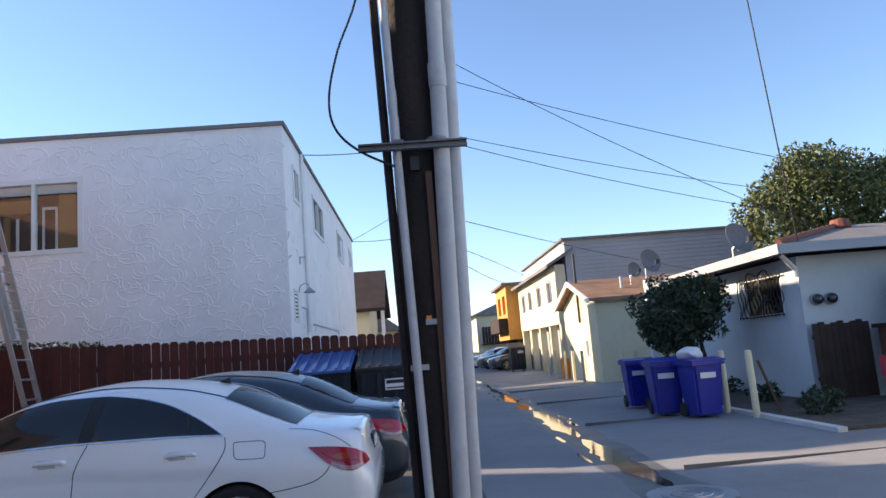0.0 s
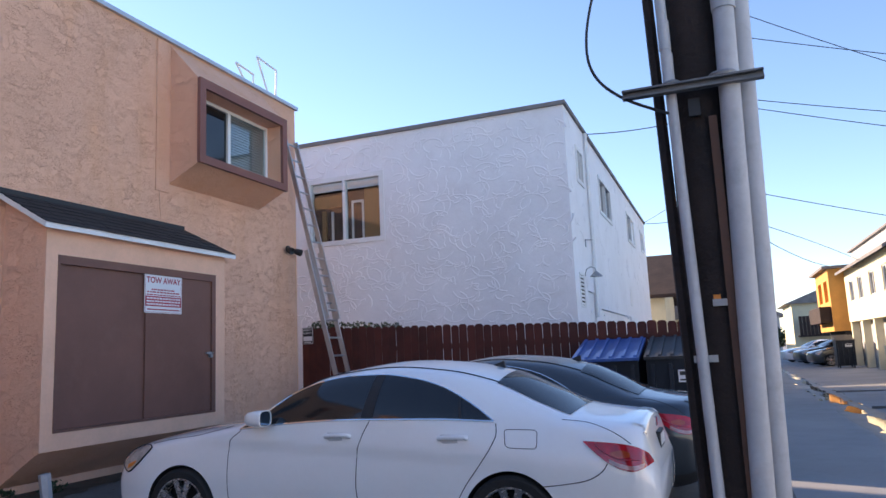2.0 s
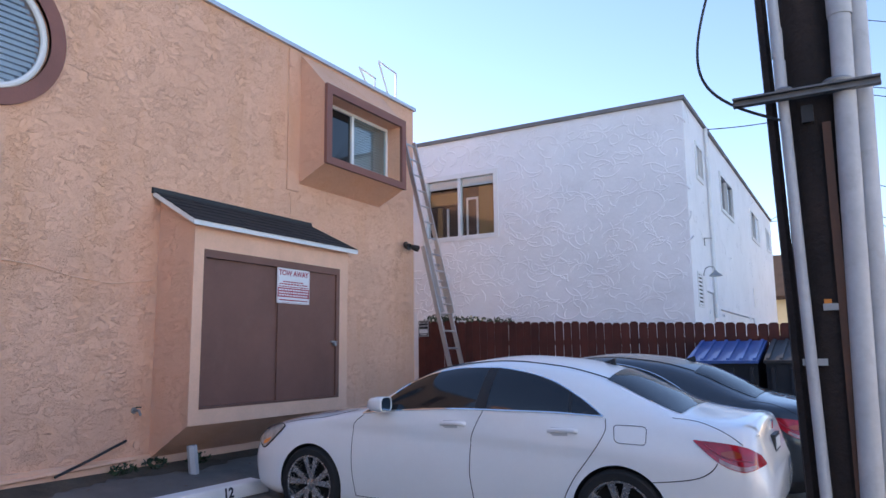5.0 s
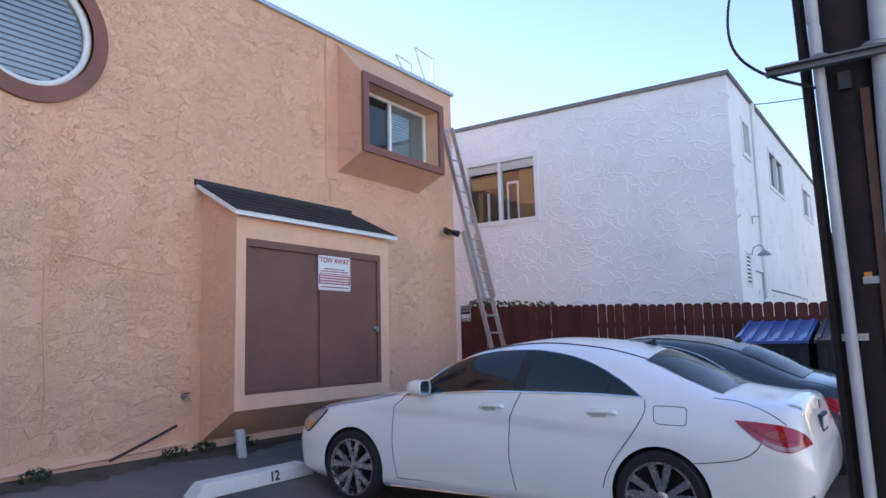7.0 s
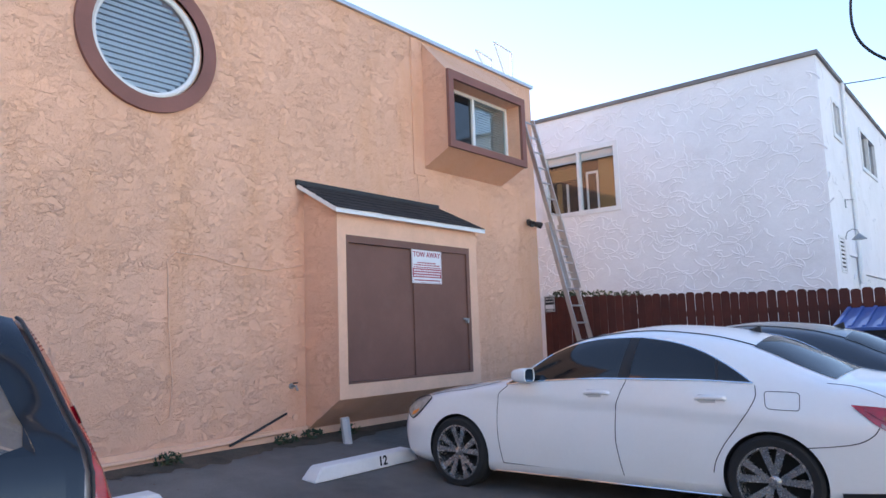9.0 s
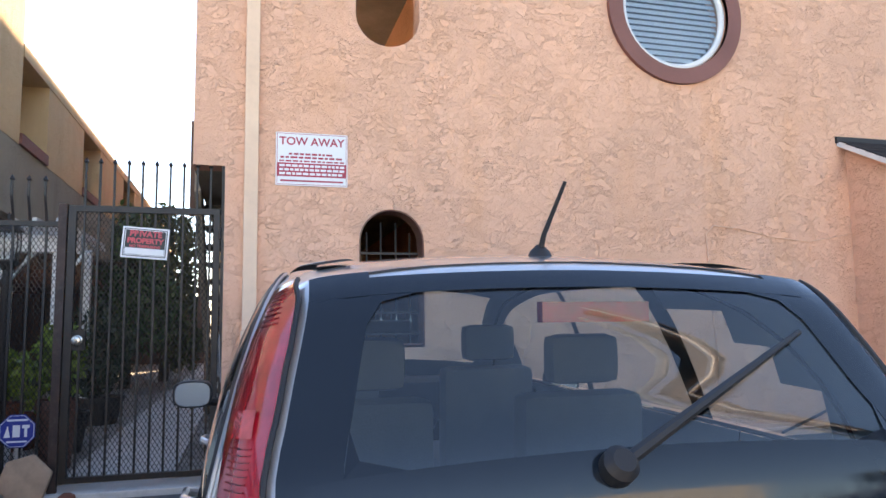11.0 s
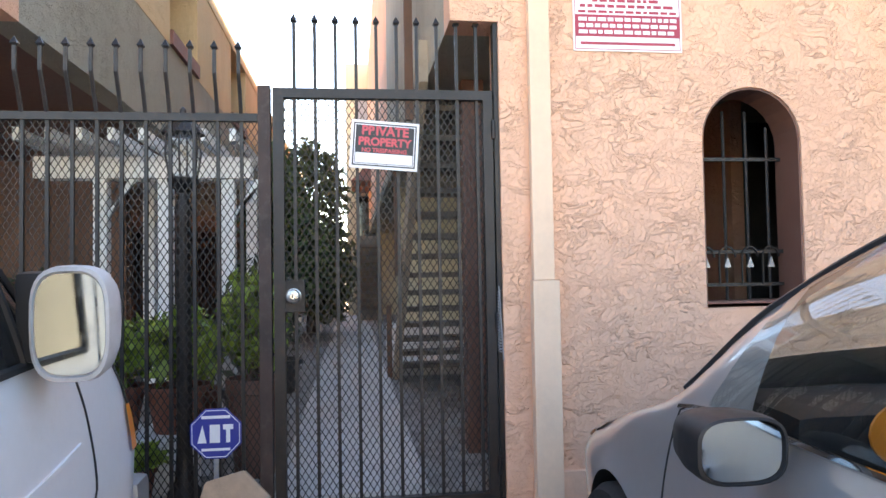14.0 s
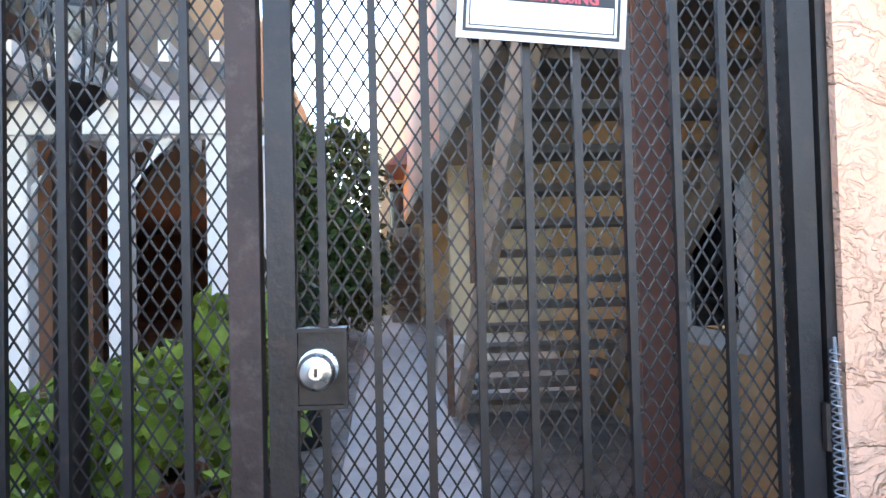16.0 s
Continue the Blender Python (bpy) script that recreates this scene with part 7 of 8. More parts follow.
def build_right():
    # Unseen wall added to bounce sunlight onto the peach wall and parked cars.
    tagged(part("wall_east", boxes((9.0, 9.3, -24.0, 9.3, -0.1, 3.5)), "pale_wall"), "plain pale wall added unseen across the alley to bounce sunlight", "building", kind="structure")
    tagged(part("soil_strip", boxes((6.25, 8.0, 10.5, 21.0, -0.05, 0.05), (8.0, 9.4, 10.5, 14.0, -0.05, 0.05)), "soil"), "bare soil strip with weeds beside the house", "soil", kind="structure")
    tagged(part("kerb", boxes((6.10, 6.25, 10.4, 21.0, -0.05, 0.07), bevel=0.01), "walk"), "low concrete edging", "kerb", kind="structure")
    h = thing("house", "pale blue-grey stucco bungalow with barred window and red ridge tiles", "house")
    wall = carve(boxes((8.0, 15.0, 14.25, 21.0, 0.0, 2.85)), boxes((7.8, 8.3, 14.95, 16.65, 1.72, 2.58)))
    part("wall", wall, "pale_wall", h)
    w = part("window", carve(boxes((8.0, 8.08, 14.95, 16.65, 1.72, 2.58)), boxes((7.9, 8.2, 15.0, 16.6, 1.77, 2.53))), "white", h)
    part("pane", boxes((8.05, 8.055, 15.0, 16.6, 1.77, 2.53)), "tint", w)
    part("room", boxes((8.25, 8.29, 14.95, 16.65, 1.72, 2.58)), "dark", w)
    g = part("grille", boxes((7.90, 7.92, 14.80, 16.80, 1.72, 1.75), (7.90, 7.92, 14.80, 16.80, 2.55, 2.58)), "black_iron", h, "black wrought window grille")
    for k in range(15):
        y = 14.82 + k * 0.14
        part("bar", tube(bmesh.new(), [(7.91 - 0.03 * math.sin(j * 1.3 + k), y + 0.03 * math.sin(j * 1.57 + k * 1.57), 1.70 + j * 0.115) for j in range(9)], 0.012, 5), "black_iron", g)
    part("scroll_top", tube(bmesh.new(), [(7.91, 15.8 + 0.5 * math.cos(math.pi * k / 10), 2.6 + 0.12 * abs(math.sin(2 * math.pi * k / 10))) for k in range(11)], 0.014, 5), "black_iron", g)
    # hipped roof
    e = bmesh.new()
    z = 2.92
    base = [(7.35, 13.6), (15.6, 13.6), (15.6, 21.6), (7.35, 21.6)]
    b0 = [e.verts.new((x, y, z)) for x, y in base]
    b1 = [e.verts.new((x, y, z + 0.12)) for x, y in base]
    r = [e.verts.new((11.2, 17.6, 3.85)), e.verts.new((11.9, 17.6, 3.85))]
    e.faces.new(b0[::-1])
    for i in range(4):
        e.faces.new((b0[i], b0[(i + 1) % 4], b1[(i + 1) % 4], b1[i]))
    e.faces.new((b1[0], b1[1], r[1], r[0]))
    e.faces.new((b1[1], b1[2], r[1]))
    e.faces.new((b1[2], b1[3], r[0], r[1]))
    e.faces.new((b1[3], b1[0], r[0]))
    rf = part("roof", e, "roof_grey", h, "grey-brown shingled hip roof")
    part("fascia", boxes((7.30, 7.345, 13.56, 21.6, 2.86, 3.05), (7.345, 15.6, 13.55, 13.595, 2.86, 3.05)), "grey_wall", rf)
    for k in range(14):
        t = (k + 0.5) / 14
        c = Vector((7.35, 13.6, z + 0.14)).lerp(Vector((11.2, 17.6, 3.88)), t)
        part("ridge_tile", lathe(bmesh.new(), [(0.07, -0.2), (0.09, 0.2)], 10, Matrix.Translation(c) @ (Vector((3.85, 4.0, 0.8))).to_track_quat("Z", "Y").to_matrix().to_4x4()), "terra", rf)
    part("chimney_cap", lathe(bmesh.new(), [(0.16, 0), (0.24, 0.1), (0.2, 0.28), (0.0, 0.32)], 14, pose(10.6, 16.8, 3.6)), "terra", rf)
    part("downspout", tube(bmesh.new(), [(7.5, 13.9, 2.88), (7.9, 14.15, 2.6), (7.93, 14.2, 2.45)], 0.05, 8), "white", h)
    for x in (8.27, 8.56):
        m_ = thing("electric_meter", "round glass electric meter on the house wall", "meter", pose(x, 14.25, 1.97), "electric meters")
        part("socket", lathe(bmesh.new(), [(0.12, 0), (0.12, 0.06), (0.10, 0.07)], 18, pose(0, 0, 0, 90, 0, 0)), "steel", m_)
        part("dome", lathe(bmesh.new(), [(0.10, 0.07), (0.095, 0.14), (0.05, 0.17), (0.0, 0.17)], 18, pose(0, 0, 0, 90, 0, 0)), "tint", m_, "", True)
    wg = thing("wooden_gate", "weathered dark plank gate beside the house", "gate")
    for k in range(9):
        x = 8.02 + k * 0.125
        part("plank", boxes((x, x + 0.118, 14.05, 14.075, 0.05, 1.50 + 0.03 * math.sin(k * 2.1))), "old_wood", wg)
    part("rail", boxes((8.02, 9.14, 14.08, 14.12, 0.4, 0.48), (8.02, 9.14, 14.08, 14.12, 1.2, 1.28)), "old_wood", wg)
    tb = thing("old_cabinet", "weathered brown wooden cabinet by the gate", "cabinet", pose(9.55, 13.7, 0.05))
    part("top", boxes((-0.4, 0.6, -0.35, 0.3, 1.28, 1.36)), "old_wood", tb)
    part("body", boxes((-0.32, 0.52, -0.28, 0.24, 0.05, 1.28)), "brown_wood", tb)
    ct = thing("shopping_cart", "red plastic shopping cart at the kerb", "cart", pose(9.0, 12.9, 0.05))
    for k in range(5):
        part("basket_wire", boxes((-0.3, 0.6, -0.3, 0.3, 0.45 + k * 0.07, 0.47 + k * 0.07)), "sign_pink", ct)
    part("basket_back", boxes((-0.32, -0.30, -0.3, 0.3, 0.42, 0.80)), "sign_pink", ct)
    for x, y in ((-0.25, -0.25), (-0.25, 0.25), (0.5, -0.25), (0.5, 0.25)):
        part("leg", tube(bmesh.new(), [(x, y, 0.06), (x, y, 0.46)], 0.012, 6), "steel", ct)
        part("caster", lathe(bmesh.new(), [(0.05, -0.015), (0.05, 0.015)], 12, pose(x, y, 0.05, 90, 0, 0)), "rubber", ct)
    tree = build_court.tree
    t = tree(6.85, 16.6, 1.8, [((-0.45, 0, 2.0), (1.05, 1.0, 0.85)), ((-0.8, -0.1, 1.55), (0.6, 0.6, 0.5)), ((0.0, 0.1, 2.35), (0.7, 0.7, 0.45))], 11000, 0.055, "leaf", 41, "round clipped dark green tree by the bins", 0.10)
    t.location.z = 0.0
    t = tree(10.3, 13.6, 1.6, [((0, 0, 1.7), (0.8, 0.6, 0.9))], 2600, 0.07, "leaf", 42, "dark green shrub beside the house", 0.06)
    t.location.z = 0.0
    t = tree(17.5, 28.5, 6.5, [((0, 0, 6.3), (2.8, 2.2, 1.9)), ((-2.2, 0, 5.6), (1.6, 1.5, 1.5)), ((2.5, 0.3, 6.0), (2.2, 2, 1.9)), ((-0.8, -0.5, 7.3), (1.6, 1.4, 1.2)), ((4.5, 0, 6.8), (2, 2, 1.8))], 26000, 0.105, "leaf_sun", 43, "large olive-green tree behind the bungalow", 0.3)
    for sx, sy, sd in ((7.2, 14.7, 44), (7.5, 13.1, 45), (6.9, 12.2, 46), (7.6, 17.4, 47)):
        w_ = thing("weeds", "clump of dry green weeds on the soil", "weeds", pose(sx, sy, 0.05), "weeds by the house")
        leaf_part("foliage", leaves(260, [((0, 0, 0.16), (0.35, 0.35, 0.2))], 0.06, sd), "leaf", w_)
        part("stalk", tube(bmesh.new(), [(0, 0, -0.01), (0.02, 0, 0.25)], 0.006, 4), "bark", w_)
    # wheeled bins
    def bin_():
        b = thing("wheeled_bin", "blue plastic wheeled recycling bin with its lid askew", "bin", pose(0, 0, 0), "blue recycling bins")
        bm = bmesh.new()
        vs = []
        for z, w, d in ((0.04, 0.22, 0.23), (0.06, 0.24, 0.25), (0.92, 0.29, 0.33), (0.93, 0.32, 0.36), (0.98, 0.32, 0.36)):
            vs.append([bm.verts.new((sx * w, sy * d, z)) for sx, sy in ((-1, -1), (1, -1), (1, 1), (-1, 1))])
        for a, c in zip(vs, vs[1:]):
            for k in range(4):
                bm.faces.new((a[k], a[(k + 1) % 4], c[(k + 1) % 4], c[k]))
        bm.faces.new(vs[0][::-1])
        bm.faces.new(vs[-1])
        bmesh.ops.bevel(bm, geom=[e for e in bm.edges if abs(e.verts[0].co.z - e.verts[1].co.z) > 0.3], offset=0.05, segments=3, affect="EDGES")
        part("body", bm, "blue_bin", b, "", True)
        part("lid", prism(bmesh.new(), [(-0.37, 0.985), (0.37, 0.985), (0.37, 1.01), (0.0, 1.06), (-0.37, 1.02)], -0.33, 0.33), "blue_bin", b)
        part("handle", tube(bmesh.new(), [(-0.26, 0.36, 0.94), (-0.26, 0.44, 0.98), (0.26, 0.44, 0.98), (0.26, 0.36, 0.94)], 0.018, 8), "blue_bin", b)
        part("stamp", boxes((-0.18, 0.12, -0.345, -0.335, 0.70, 0.80)), "sign_white", b, "pale worn print")
        for x in (-0.25, 0.25):
            part("wheel", lathe(bmesh.new(), [(0.13, -0.03), (0.13, 0.03)], 18, pose(x, 0.24, 0.13, 0, 90, 0)), "rubber", b)
        return b
    b = bin_()
    b.matrix_basis = pose(5.50, 13.55, 0.0, 0, 0, 8)
    for x, y, rz in ((5.10, 14.35, -6), (5.42, 15.3, 10), (5.15, 16.2, -4)):
        copy_thing(b, pose(x, y, 0.0, 0, 0, rz))
    bag = bmesh.new()
    bmesh.ops.create_icosphere(bag, subdivisions=3, radius=0.24)
    for v in bag.verts:
        v.co *= 1 + 0.25 * noise.noise(v.co * 6)
        v.co.z *= 0.55
    o = part("rubbish_bag", bag, "sign_white", None, "", True)
    o.matrix_basis = pose(5.45, 13.75, 1.13)
    tagged(o, "crumpled white rubbish bag on the bins", "bag")
    # bollards
    def bollard(x, y, hh, m_, rr=0.06):
        o = part("bollard", lathe(bmesh.new(), [(rr, -0.05), (rr, hh - 0.02), (rr * 0.8, hh), (0.0, hh)], 12), m_, None, "", True)
        o.matrix_basis = pose(x, y, 0.0, random.Random(x).uniform(-2, 2), 0, 0)
        tagged(o, "pale weathered post beside the alley", "post", "alley posts")
    for x, y in ((6.07, 12.7), (6.02, 13.75), (5.95, 20.0), (6.24, 19.7), (6.35, 26.6), (6.35, 28.2), (6.4, 30.0), (6.4, 32.0), (6.45, 34.0)):
        bollard(x, y, 1.15, "cream")
    yb = part("meter_box", boxes((6.5, 6.95, 31.0, 31.5, 0, 0.8), bevel=0.03), "orange")
    tagged(yb, "yellow plastic bin beside the posts", "bin")
    tagged(part("leaning_stick", tube(bmesh.new(), [(6.6, 12.9, 0.05), (6.35, 13.0, 0.95)], 0.025, 6), "brown_wood"), "thin wooden stake leaning over the soil", "stake")
    # garage with gable to the alley
    g = thing("garage", "cream stucco garage with tan shingled gable roof", "garage")
    bm = bmesh.new()
    prism(bm, [(25.6, 0), (31.2, 0), (31.2, 2.95), (28.4, 3.72), (25.6, 2.95)], 6.8, 13.5)
    part("wall", bm, "cream", g)
    for sgn, ya, yb in ((-1, 25.25, 28.4), (1, 31.55, 28.4)):
        bm = bmesh.new()
        prism(bm, [(ya, 2.85), (yb, 3.74), (yb, 3.86), (ya, 2.97)], 6.5, 13.8)
        part("roof", bm, "tan_shingle", g)
    part("fascia", prism(bmesh.new(), [(25.25, 2.80), (28.4, 3.68), (31.55, 2.80), (31.55, 2.95), (28.4, 3.86), (25.25, 2.95)], 6.42, 6.49), "white", g)
    part("service_pipe", tube(bmesh.new(), [(6.72, 28.0, 2.2), (6.72, 28.0, 4.9)], 0.05, 8), "black", g)
    part("vent_pipe", tube(bmesh.new(), [(8.1, 26.6, 3.2), (8.1, 26.6, 3.75)], 0.06, 8), "pvc", g)
    part("wall_plates", boxes((6.77, 6.80, 27.3, 27.6, 0.9, 1.5), (6.77, 6.80, 30.2, 30.5, 1.0, 1.3)), "steel", g)
    # satellite dishes
    def dish(x, y, z, r, aim):
        d = thing("satellite_dish", "grey satellite dish on a bent mast", "satellite dish", pose(x, y, z), "satellite dishes")
        part("mast", tube(bmesh.new(), [(0, 0, -0.5), (0, 0, -0.1), (0.08, -0.1, 0.05)], 0.03, 8), "steel", d)
        part("dish", lathe(bmesh.new(), [(0.02, 0), (r * 0.5, 0.03), (r, 0.12), (r * 0.98, 0.13), (r * 0.5, 0.045), (0.02, 0.015)], 24, pose(0.05, -0.15, 0.12, aim, 0, 20)), "roof_grey", d, "", True)
        part("feed_arm", tube(bmesh.new(), [(0.05, -0.15, -0.15), (0.15, -0.65, 0.05)], 0.018, 6), "steel", d)
        part("feed_horn", boxes((0.10, 0.2, -0.72, -0.6, 0.0, 0.12)), "black", d)
    dish(7.55, 22.0, 3.62, 0.38, 75)
    dish(8.5, 18.0, 3.60, 0.42, 70)
    dish(8.6, 27.0, 3.85, 0.3, 80)
    tagged(part("dish_stand", boxes((7.45, 7.65, 21.9, 22.1, 0, 3.2)), "pale_wall"), "pale pier carrying a satellite dish", "pier")
    # big grey sided building
    b = thing("apartment_building", "large plain grey sided building behind the garage", "building")
    part("wall", boxes((7.55, 17.0, 33.2, 46.0, 0, 6.2)), "grey_wall", b)
    for k in range(26):
        part("siding", prism(bmesh.new(), [(33.2, 1.2 + k * 0.19), (33.17, 1.2 + k * 0.19), (33.195, 1.385 + k * 0.19), (33.2, 1.385 + k * 0.19)], 7.55, 17.0), "grey_wall", b)
    part("roof", boxes((7.4, 17.2, 33.0, 46.2, 6.2, 6.3)), "roof_grey", b)
    # two-storey cream row
    b = thing("apartment_building", "cream two-storey apartments with carports below", "building")
    up = carve(boxes((7.0, 7.5, 33.3, 45.5, 2.35, 5.1)), *[boxes((6.8, 7.2, y, y + 1.3, 3.4, 4.5)) for y in (34.5, 37.5, 40.5, 43)])
    part("wall", up, "cream", b)
    for y in (34.5, 37.5, 40.5, 43):
        window_set(b, y, y + 1.3, 3.4, 4.5, 7.1)
    for y in (33.3, 36.0, 39.0, 42.0, 45.2):
        part("pier", boxes((7.05, 7.4, y, y + 0.35, 0, 2.35)), "cream", b)
    part("carport_back", boxes((8.6, 8.8, 33.3, 45.5, 0, 2.35)), "dark", b)
    bm = bmesh.new()
    prism(bm, [(6.6, 4.95), (7.9, 5.7), (7.9, 5.85), (6.6, 5.1)], 33.0, 45.8, "y")
    part("roof", bm, "roof_grey", b)
    b = thing("apartment_building", "bright orange stepped apartment block with balcony", "building")
    part("wall", carve(boxes((6.3, 9.0, 46.2, 52.0, 1.9, 5.4)), boxes((6.0, 6.8, 47.0, 48.5, 3.6, 4.8), (6.0, 6.8, 49.5, 51, 3.6, 4.8))), "orange_wall", b)
    part("roof", boxes((6.0, 9.2, 45.9, 52.3, 5.4, 5.55)), "roof_grey", b)
    part("balcony", boxes((5.7, 6.3, 46.4, 51.6, 2.4, 3.3)), "old_wood", b)
    part("base", boxes((6.8, 9.0, 46.2, 52.0, 0, 1.9)), "dark", b)
    b = thing("apartment_building", "tan far apartment house with brown deck", "building")
    part("wall", boxes((6.6, 13.0, 74, 84, 0, 4.9)), "cream", b)
    bm = bmesh.new()
    prism(bm, [(6.0, 4.8), (9.8, 6.3), (13.6, 4.8)], 73.5, 84.5, "y")
    part("roof", bm, "roof_grey", b)
    for k in range(14):
        part("deck_board", boxes((7.0 + k * 0.3, 7.27 + k * 0.3, 72.9, 73.0, 1.9, 3.6)), "old_wood", b)
    part("deck", boxes((6.9, 11.3, 72.9, 74.0, 1.75, 1.9)), "old_wood", b)
    b = thing("house", "grey-roofed house at the alley's far end", "house")
    part("wall", boxes((-1.0, 8.0, 110, 120, 0, 5.0)), "grey_wall", b)
    bm = bmesh.new()
    prism(bm, [(-2.0, 4.9), (3.5, 7.6), (9.0, 4.9)], 109.5, 120.5, "y")
    part("roof", bm, "roof_grey", b)
    t = tree(4.6, 88, 3.4, [((0, 0, 2.0), (1.6, 1.5, 1.6)), ((1.2, 0, 1.6), (1.2, 1.2, 1.2))], 1600, 0.25, "leaf", 51, "dark hedge tree down the alley", 0.2)
    # houses beyond the white building
    b = thing("house", "tan house with brown bargeboard gable", "house")
    bm = bmesh.new()
    prism(bm, [(31.5, 0), (37.5, 0), (37.5, 3.7), (34.5, 5.4), (31.5, 3.7)], -9.0, -1.6)
    part("wall", bm, "cream", b)
    for ya, yb in ((31.0, 34.5), (38.0, 34.5)):
        part("roof", prism(bmesh.new(), [(ya, 3.45), (yb, 5.45), (yb, 5.6), (ya, 3.6)], -9.2, -0.9), "old_wood", b)
    part("porch_post", boxes((-1.1, -0.95, 31.4, 31.55, 0, 3.5)), "white", b)
    b = thing("house", "grey gabled house further down the alley", "house")
    part("wall", boxes((-6, -0.9, 48, 58, 0, 3.2)), "cream", b)
    bm = bmesh.new()
    prism(bm, [(-6.5, 3.1), (-3.2, 5.2), (-0.4, 3.1)], 47.5, 58.5, "y")
    part("roof", bm, "roof_grey", b)
    # Hidden block added only to keep low sun off the alley floor.
    b = thing("house", "plain tan block added unseen to shade the alley", "house")
    part("wall", boxes((-9.0, -2.7, 38.4, 47.2, 0, 4.6)), "cream", b)
    part("roof", boxes((-9.2, -2.6, 38.2, 47.4, 4.6, 4.8)), "roof_grey", b)
    # Second added sun block, for the ground further along.
    b = thing("house", "long plain tan block added unseen to shade the far alley", "house")
    part("wall", boxes((-9.0, -2.7, 59.5, 90, 0, 4.6)), "cream", b)
    part("roof", boxes((-9.2, -2.6, 59.3, 90.2, 4.6, 4.8)), "roof_grey", b)
    # parked cars far off
    copy_thing(GREY_CAR, pose(4.6, 51, 0, 0, 0, 12))
    copy_thing(GREY_CAR, pose(4.9, 46.5, 0, 0, 0, 8))
    copy_thing(WHITE_CAR, pose(4.2, 56, 0, 0, 0, 14))
    d = copy_thing(D2, pose(6.3, 31.3, 0))
    # manhole
    m_ = thing("manhole_cover", "round iron manhole cover in the concrete", "manhole cover", pose(3.0, 7.75, -0.058))
    ring = lathe(bmesh.new(), [(0.40, 0), (0.44, 0), (0.44, 0.012), (0.40, 0.012)], 36)
    part("ring", ring, "steel", m_)
    part("plate", lathe(bmesh.new(), [(0.39, 0.0), (0.39, 0.008), (0.0, 0.008)], 36), "black_iron", m_)
    for k in range(3):
        part("rib", tube(bmesh.new(), [((0.1 + k * 0.1) * math.cos(a), (0.1 + k * 0.1) * math.sin(a), 0.012) for a in [2 * math.pi * j / 30 for j in range(31)]], 0.010, 4, cap=False), "steel", m_)
    # joints in the concrete
    for y in (9.0, 14.0, 19.5, 25):
        tagged(part("slab_joint", boxes((3.4, 8.0 if y < 11 else 6.1, y, y + 0.02, -0.06, 0.004)), "asphalt"), "dark joint between concrete slabs", "joint", kind="structure")
    # overhead wires and the pole they come from
    p = thing("utility_pole", "distant dark timber utility pole with crossarm", "utility pole", pose(1.05, 22, 0))
    part("mast", tube(bmesh.new(), [(0, 0, -0.1), (0, 0, 11.4)], 0.15, 12, 0.11), "timber", p, "", True)
    part("crossarm", boxes((-0.9, 0.9, -0.06, 0.06, 10.8, 10.92)), "timber", p)
    wire((1.05, 22, 11.3), (14.5, 23, 4.2), 0.35)
    wire((1.05, 22, 10.35), (17.0, 24, 6.3), 0.25)
    wire((1.05, 22, 8.45), (14.8, 26.5, 6.5), 0.15)
    wire((1.05, 22, 8.25), (14.8, 26.5, 5.7), 0.2)
    wire((6.85, 12.6, 8.6), (7.9, 13.9, 3.1), 0.0, 0.014)
    wire((1.05, 22, 5.8), (13.9, 33.1, 4.3), 0.15)
    wire((1.05, 22, 5.0), (7.2, 40, 5.0), -0.1)
    wire((1.05, 22, 4.9), (7.0, 40, 4.9), 0.55)
    wire((-2.0, 16.6, 6.30), (1.05, 22, 8.1), 0.15)
    wire((-1.95, 29, 6.2), (1.05, 22, 5.2), 0.1)
    wire((-1.95, 29.3, 6.3), (1.05, 22, 6.4), 0.05)

build_right()

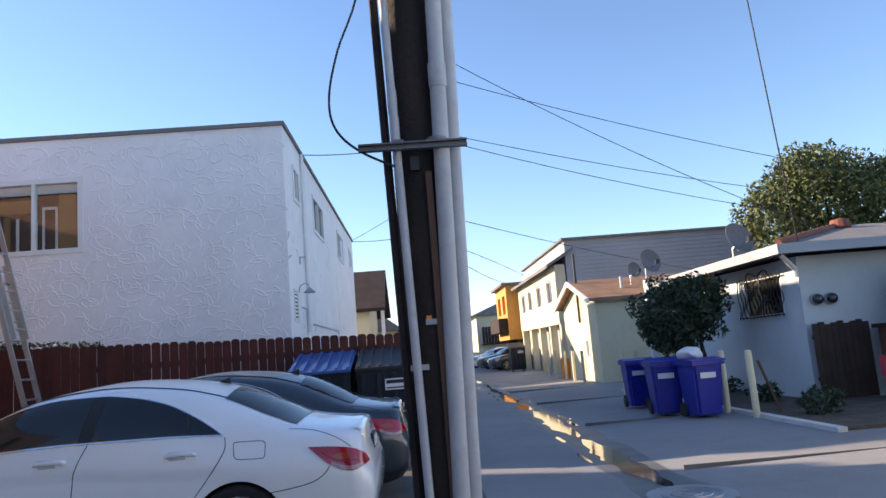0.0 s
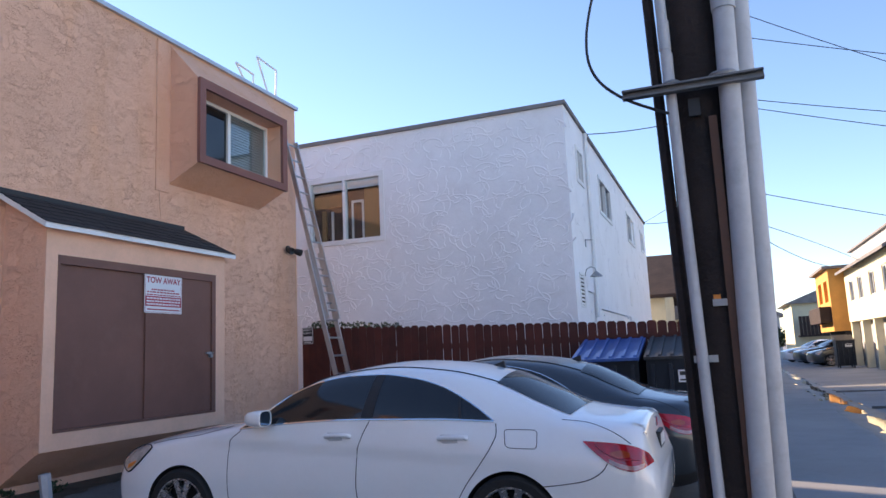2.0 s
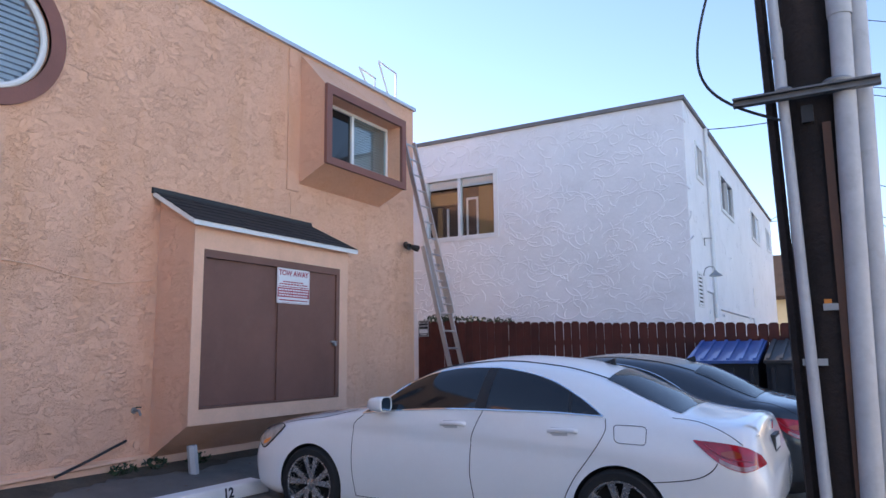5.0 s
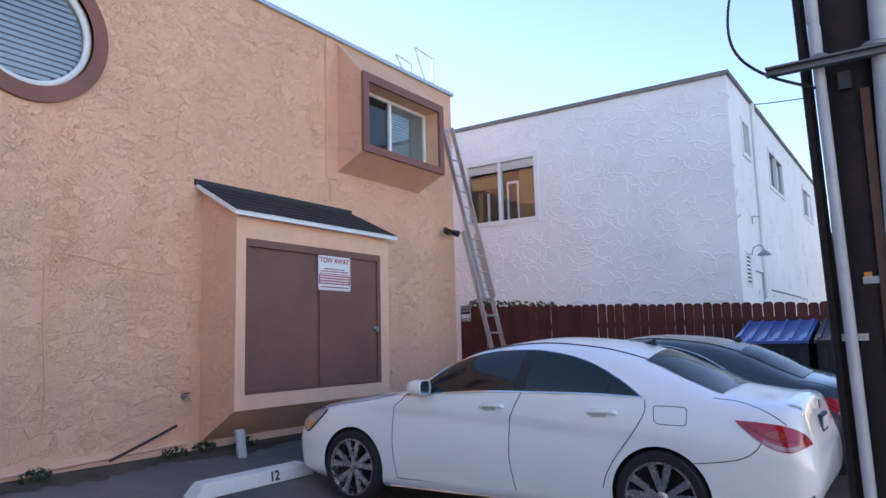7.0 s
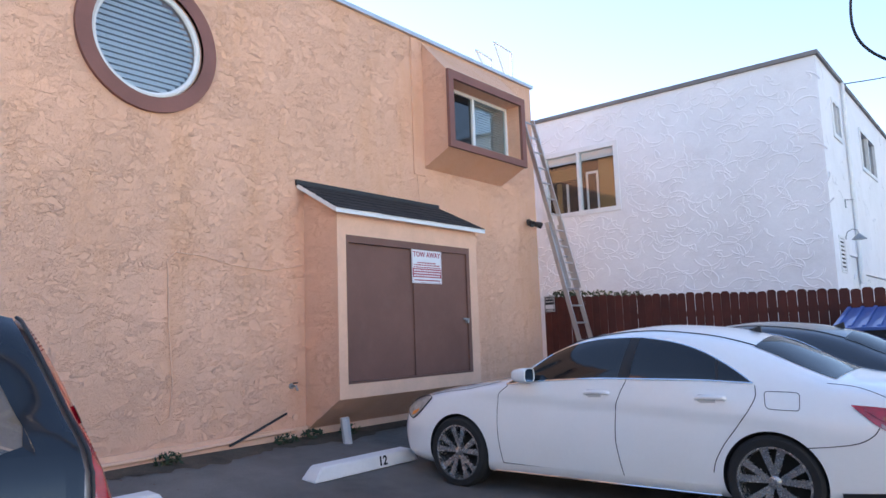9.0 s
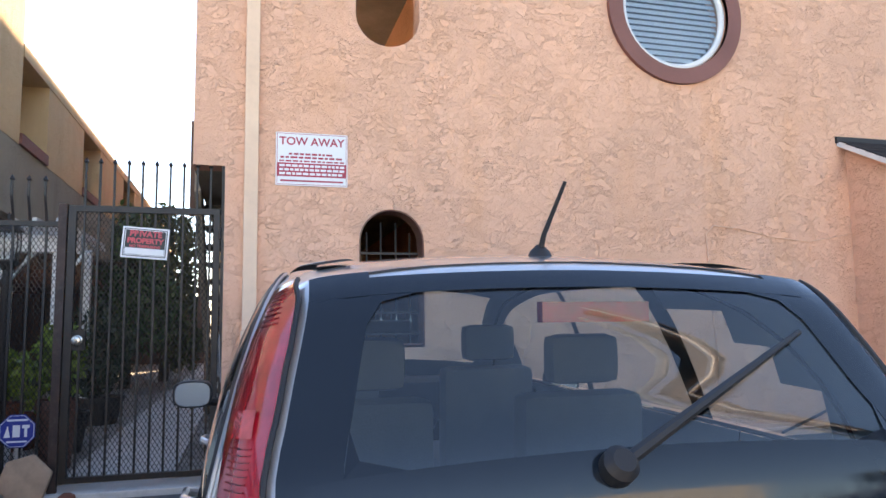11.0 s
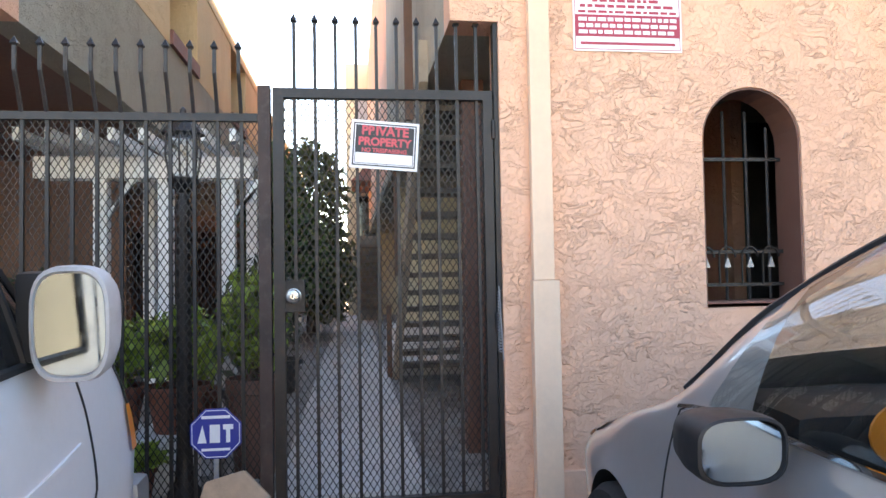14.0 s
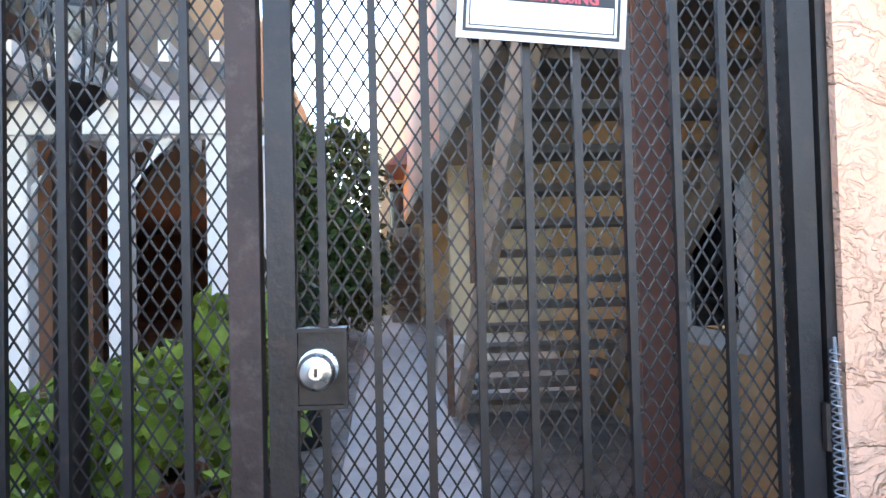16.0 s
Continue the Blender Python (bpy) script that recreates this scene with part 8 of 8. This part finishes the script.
# ---- small things on and by the peach wall ----
def build_small():
    def line(name, pts, r, m_, lab, cat):
        tagged(part(name, tube(bmesh.new(), pts, r, 6), m_), lab, cat)
    x = PX + 0.012
    line("wall_cable", [(x, 6.12, 2.40), (x, 5.61, 2.32), (x, 5.15, 2.36), (x, 4.76, 2.44), (x, 4.45, 2.46), (x, 4.36, 2.38), (x, 4.38, 1.7), (x, 4.43, 1.08), (x, 4.40, 0.75), (x, 4.30, 0.69), (x, 4.25, 0.78)], 0.007, "peach_trim", "thin peach-painted cable drooping on the wall", "cable")
    line("wall_cable", [(x, 8.28, 6.0), (x, 8.30, 5.0), (x, 8.36, 4.0), (x, 8.40, 3.55)], 0.006, "peach_trim", "thin painted cable down the wall", "cable")
    line("wall_conduit", [(PX + 0.05, 2.6, 0.36), (PX + 0.05, 4.5, 0.39), (PX + 0.05, 6.0, 0.44)], 0.022, "peach_trim", "painted conduit along the wall's foot", "conduit")
    line("iron_rod", [(PX + 0.05, 5.86, 0.64), (PX + 0.07, 5.45, 0.50), (PX + 0.09, 5.06, 0.38)], 0.014, "black_iron", "rusty black iron rod leaning on the wall", "rod")
    hb = thing("hose_tap", "weathered brass hose tap on the wall", "tap", pose(PX, 5.97, 0.95))
    part("pipe", tube(bmesh.new(), [(0, 0, 0), (0.09, 0, 0), (0.12, 0, -0.05)], 0.014, 8), "steel", hb)
    part("valve_wheel", lathe(bmesh.new(), [(0.03, 0), (0.03, 0.012), (0.0, 0.012)], 12, pose(0.08, 0, 0.03)), "black_iron", hb)
    part("flange", lathe(bmesh.new(), [(0.035, 0), (0.035, 0.008)], 12, pose(0, 0, 0, 0, 90, 0)), "steel", hb)
    o = part("pipe_plug", lathe(bmesh.new(), [(0.04, 0), (0.04, 0.012), (0.0, 0.015)], 14, pose(PX, 6.02, 0.58, 0, 90, 0)), "peach_trim")
    tagged(o, "round painted clean-out cap on the wall", "cap")
    zz = ground_z(-5.85, 6.35)
    line("pipe_stub", [(-5.85, 6.36, zz - 0.02), (-5.87, 6.33, zz + 0.30)], 0.055, "pvc", "grey pipe stub standing by the closet", "pipe")
    fl = thing("security_light", "dark security lamp with two heads on the wall corner", "wall lamp", pose(PX, 11.42, 3.48))
    part("plate", lathe(bmesh.new(), [(0.06, 0), (0.06, 0.03), (0.0, 0.03)], 16, pose(0, 0, 0, 0, 90, 0)), "black", fl)
    for y, t in ((-0.10, -20), (0.10, 20)):
        hd = part("lamp_head", lathe(bmesh.new(), [(0.03, 0), (0.05, 0.04), (0.06, 0.14), (0.055, 0.15), (0.0, 0.12)], 14, pose(0.06, y, -0.02, 0, 110, t)), "black", fl, "", True)
        part("arm", tube(bmesh.new(), [(0.02, 0, 0), (0.07, y, -0.01)], 0.012, 6), "black", fl)
    # roof access rails
    for y0, y1, za in ((10.15, 10.62, 6.42), (10.72, 11.28, 6.74)):
        rr = thing("roof_rail", "white metal grab rail at the parapet", "rail", pose(PX - 0.1, 0, 0), "roof grab rails")
        part("hoop", tube(bmesh.new(), [(0, y0, za), (0, y1, za - 0.04), (0, y1 - 0.02, 6.1)], 0.018, 8), "white", rr)
        part("slant", tube(bmesh.new(), [(0, y0, za), (0, (y0 + y1) / 2 + 0.08, 6.1)], 0.018, 8), "white", rr)
    # wheel stops
    def stop(m, num):
        s = thing("wheel_stop", "white-painted concrete wheel stop with a stencilled number", "wheel stop", m, "wheel stops")
        bm = bmesh.new()
        prism(bm, [(-0.11, 0), (0.11, 0), (0.085, 0.13), (-0.085, 0.13)], -0.74, 0.74, "y")
        for v in bm.verts:
            if abs(v.co.y) > 0.7 and v.co.z > 0.1:
                v.co.y *= 0.86
        bmesh.ops.bevel(bm, geom=bm.edges[:], offset=0.012, segments=2, affect="EDGES")
        part("block", bm, "white", s, "", True)
        if num:
            letters(num, 0.13, pose(0.098, 0.18, 0.068, 79, 0, 90), "sign_black", s, "stencil", bold=0.004)
        return s
    stop(pose(-4.93, 5.72, ground_z(-4.93, 5.7), 0, 4, 0), "12")
    stop(pose(-5.20, 2.95, ground_z(-5.2, 2.9), 0, 4, 0), "")
    # weeds at the wall's foot
    rnd = random.Random(9)
    for k, y in enumerate((4.3, 5.75, 6.15, 6.7)):
        xx = PX + 0.16 + 0.05 * rnd.random()
        w_ = thing("weeds", "small tuft of weeds at the wall's foot", "weeds", pose(xx, y, ground_z(xx, y)), "weeds by the wall")
        leaf_part("foliage", leaves(90, [((0, 0, 0.06), (0.09, 0.16, 0.07))], 0.03, 60 + k), "leaf", w_)
        part("stalk", tube(bmesh.new(), [(0, 0, -0.01), (0.01, 0.01, 0.10)], 0.004, 4), "bark", w_)
    pv = part("gas_cap", lathe(bmesh.new(), [(0.05, 0), (0.055, 0.08), (0.04, 0.12), (0.0, 0.12)], 14, pose(PX + 0.10, 1.02, 0.68)), "black", None, "", True)
    tagged(pv, "small dark grey capped vent by the wall", "vent")
    line("vent_pipe", [(PX + 0.10, 1.02, ground_z(PX + 0.1, 1.0) - 0.02), (PX + 0.10, 1.02, 0.70)], 0.035, "peach_trim", "painted pipe below the vent cap", "pipe")
    # dirt and litter drifted along the wall's foot
    bm = bmesh.new()
    rnd = random.Random(12)
    a, b = [], []
    for k in range(70):
        y = 2.2 + k * 0.09
        w = 0.18 + 0.16 * abs(math.sin(y * 1.7)) + rnd.uniform(0, 0.12)
        xx = PX + 0.04 + w
        a.append(bm.verts.new((PX + 0.037, y, ground_z(PX + 0.037, y) + 0.012)))
        b.append(bm.verts.new((xx, y, ground_z(xx, y) + 0.004)))
    for k in range(69):
        bm.faces.new((a[k], b[k], b[k + 1], a[k + 1]))
    tagged(part("soil_strip", bm, "soil"), "dry dirt drifted along the wall's foot", "soil", kind="structure")
    vs, fs = [], []
    for k in range(420):
        y = rnd.uniform(2.3, 8.2)
        xx = PX + 0.06 + abs(rnd.gauss(0, 0.35))
        z = ground_z(xx, y) + 0.012
        s_, an = rnd.uniform(0.008, 0.022), rnd.uniform(0, 6.28)
        i = len(vs)
        for q in range(4):
            an2 = an + q * math.pi / 2
            vs.append((xx + s_ * math.cos(an2) * (1 if q % 2 else 0.5), y + s_ * math.sin(an2) * (1 if q % 2 else 0.5), z + rnd.uniform(0, 0.006)))
        fs.append((i, i + 1, i + 2, i + 3))
    me = bpy.data.meshes.new("leaf_litter")
    me.from_pydata(vs, [], fs)
    me.materials.append(M["brown_wood"])
    tagged(new("leaf_litter", me), "scattered dry leaves on the asphalt by the wall", "leaf litter", kind="stuff")


build_small()
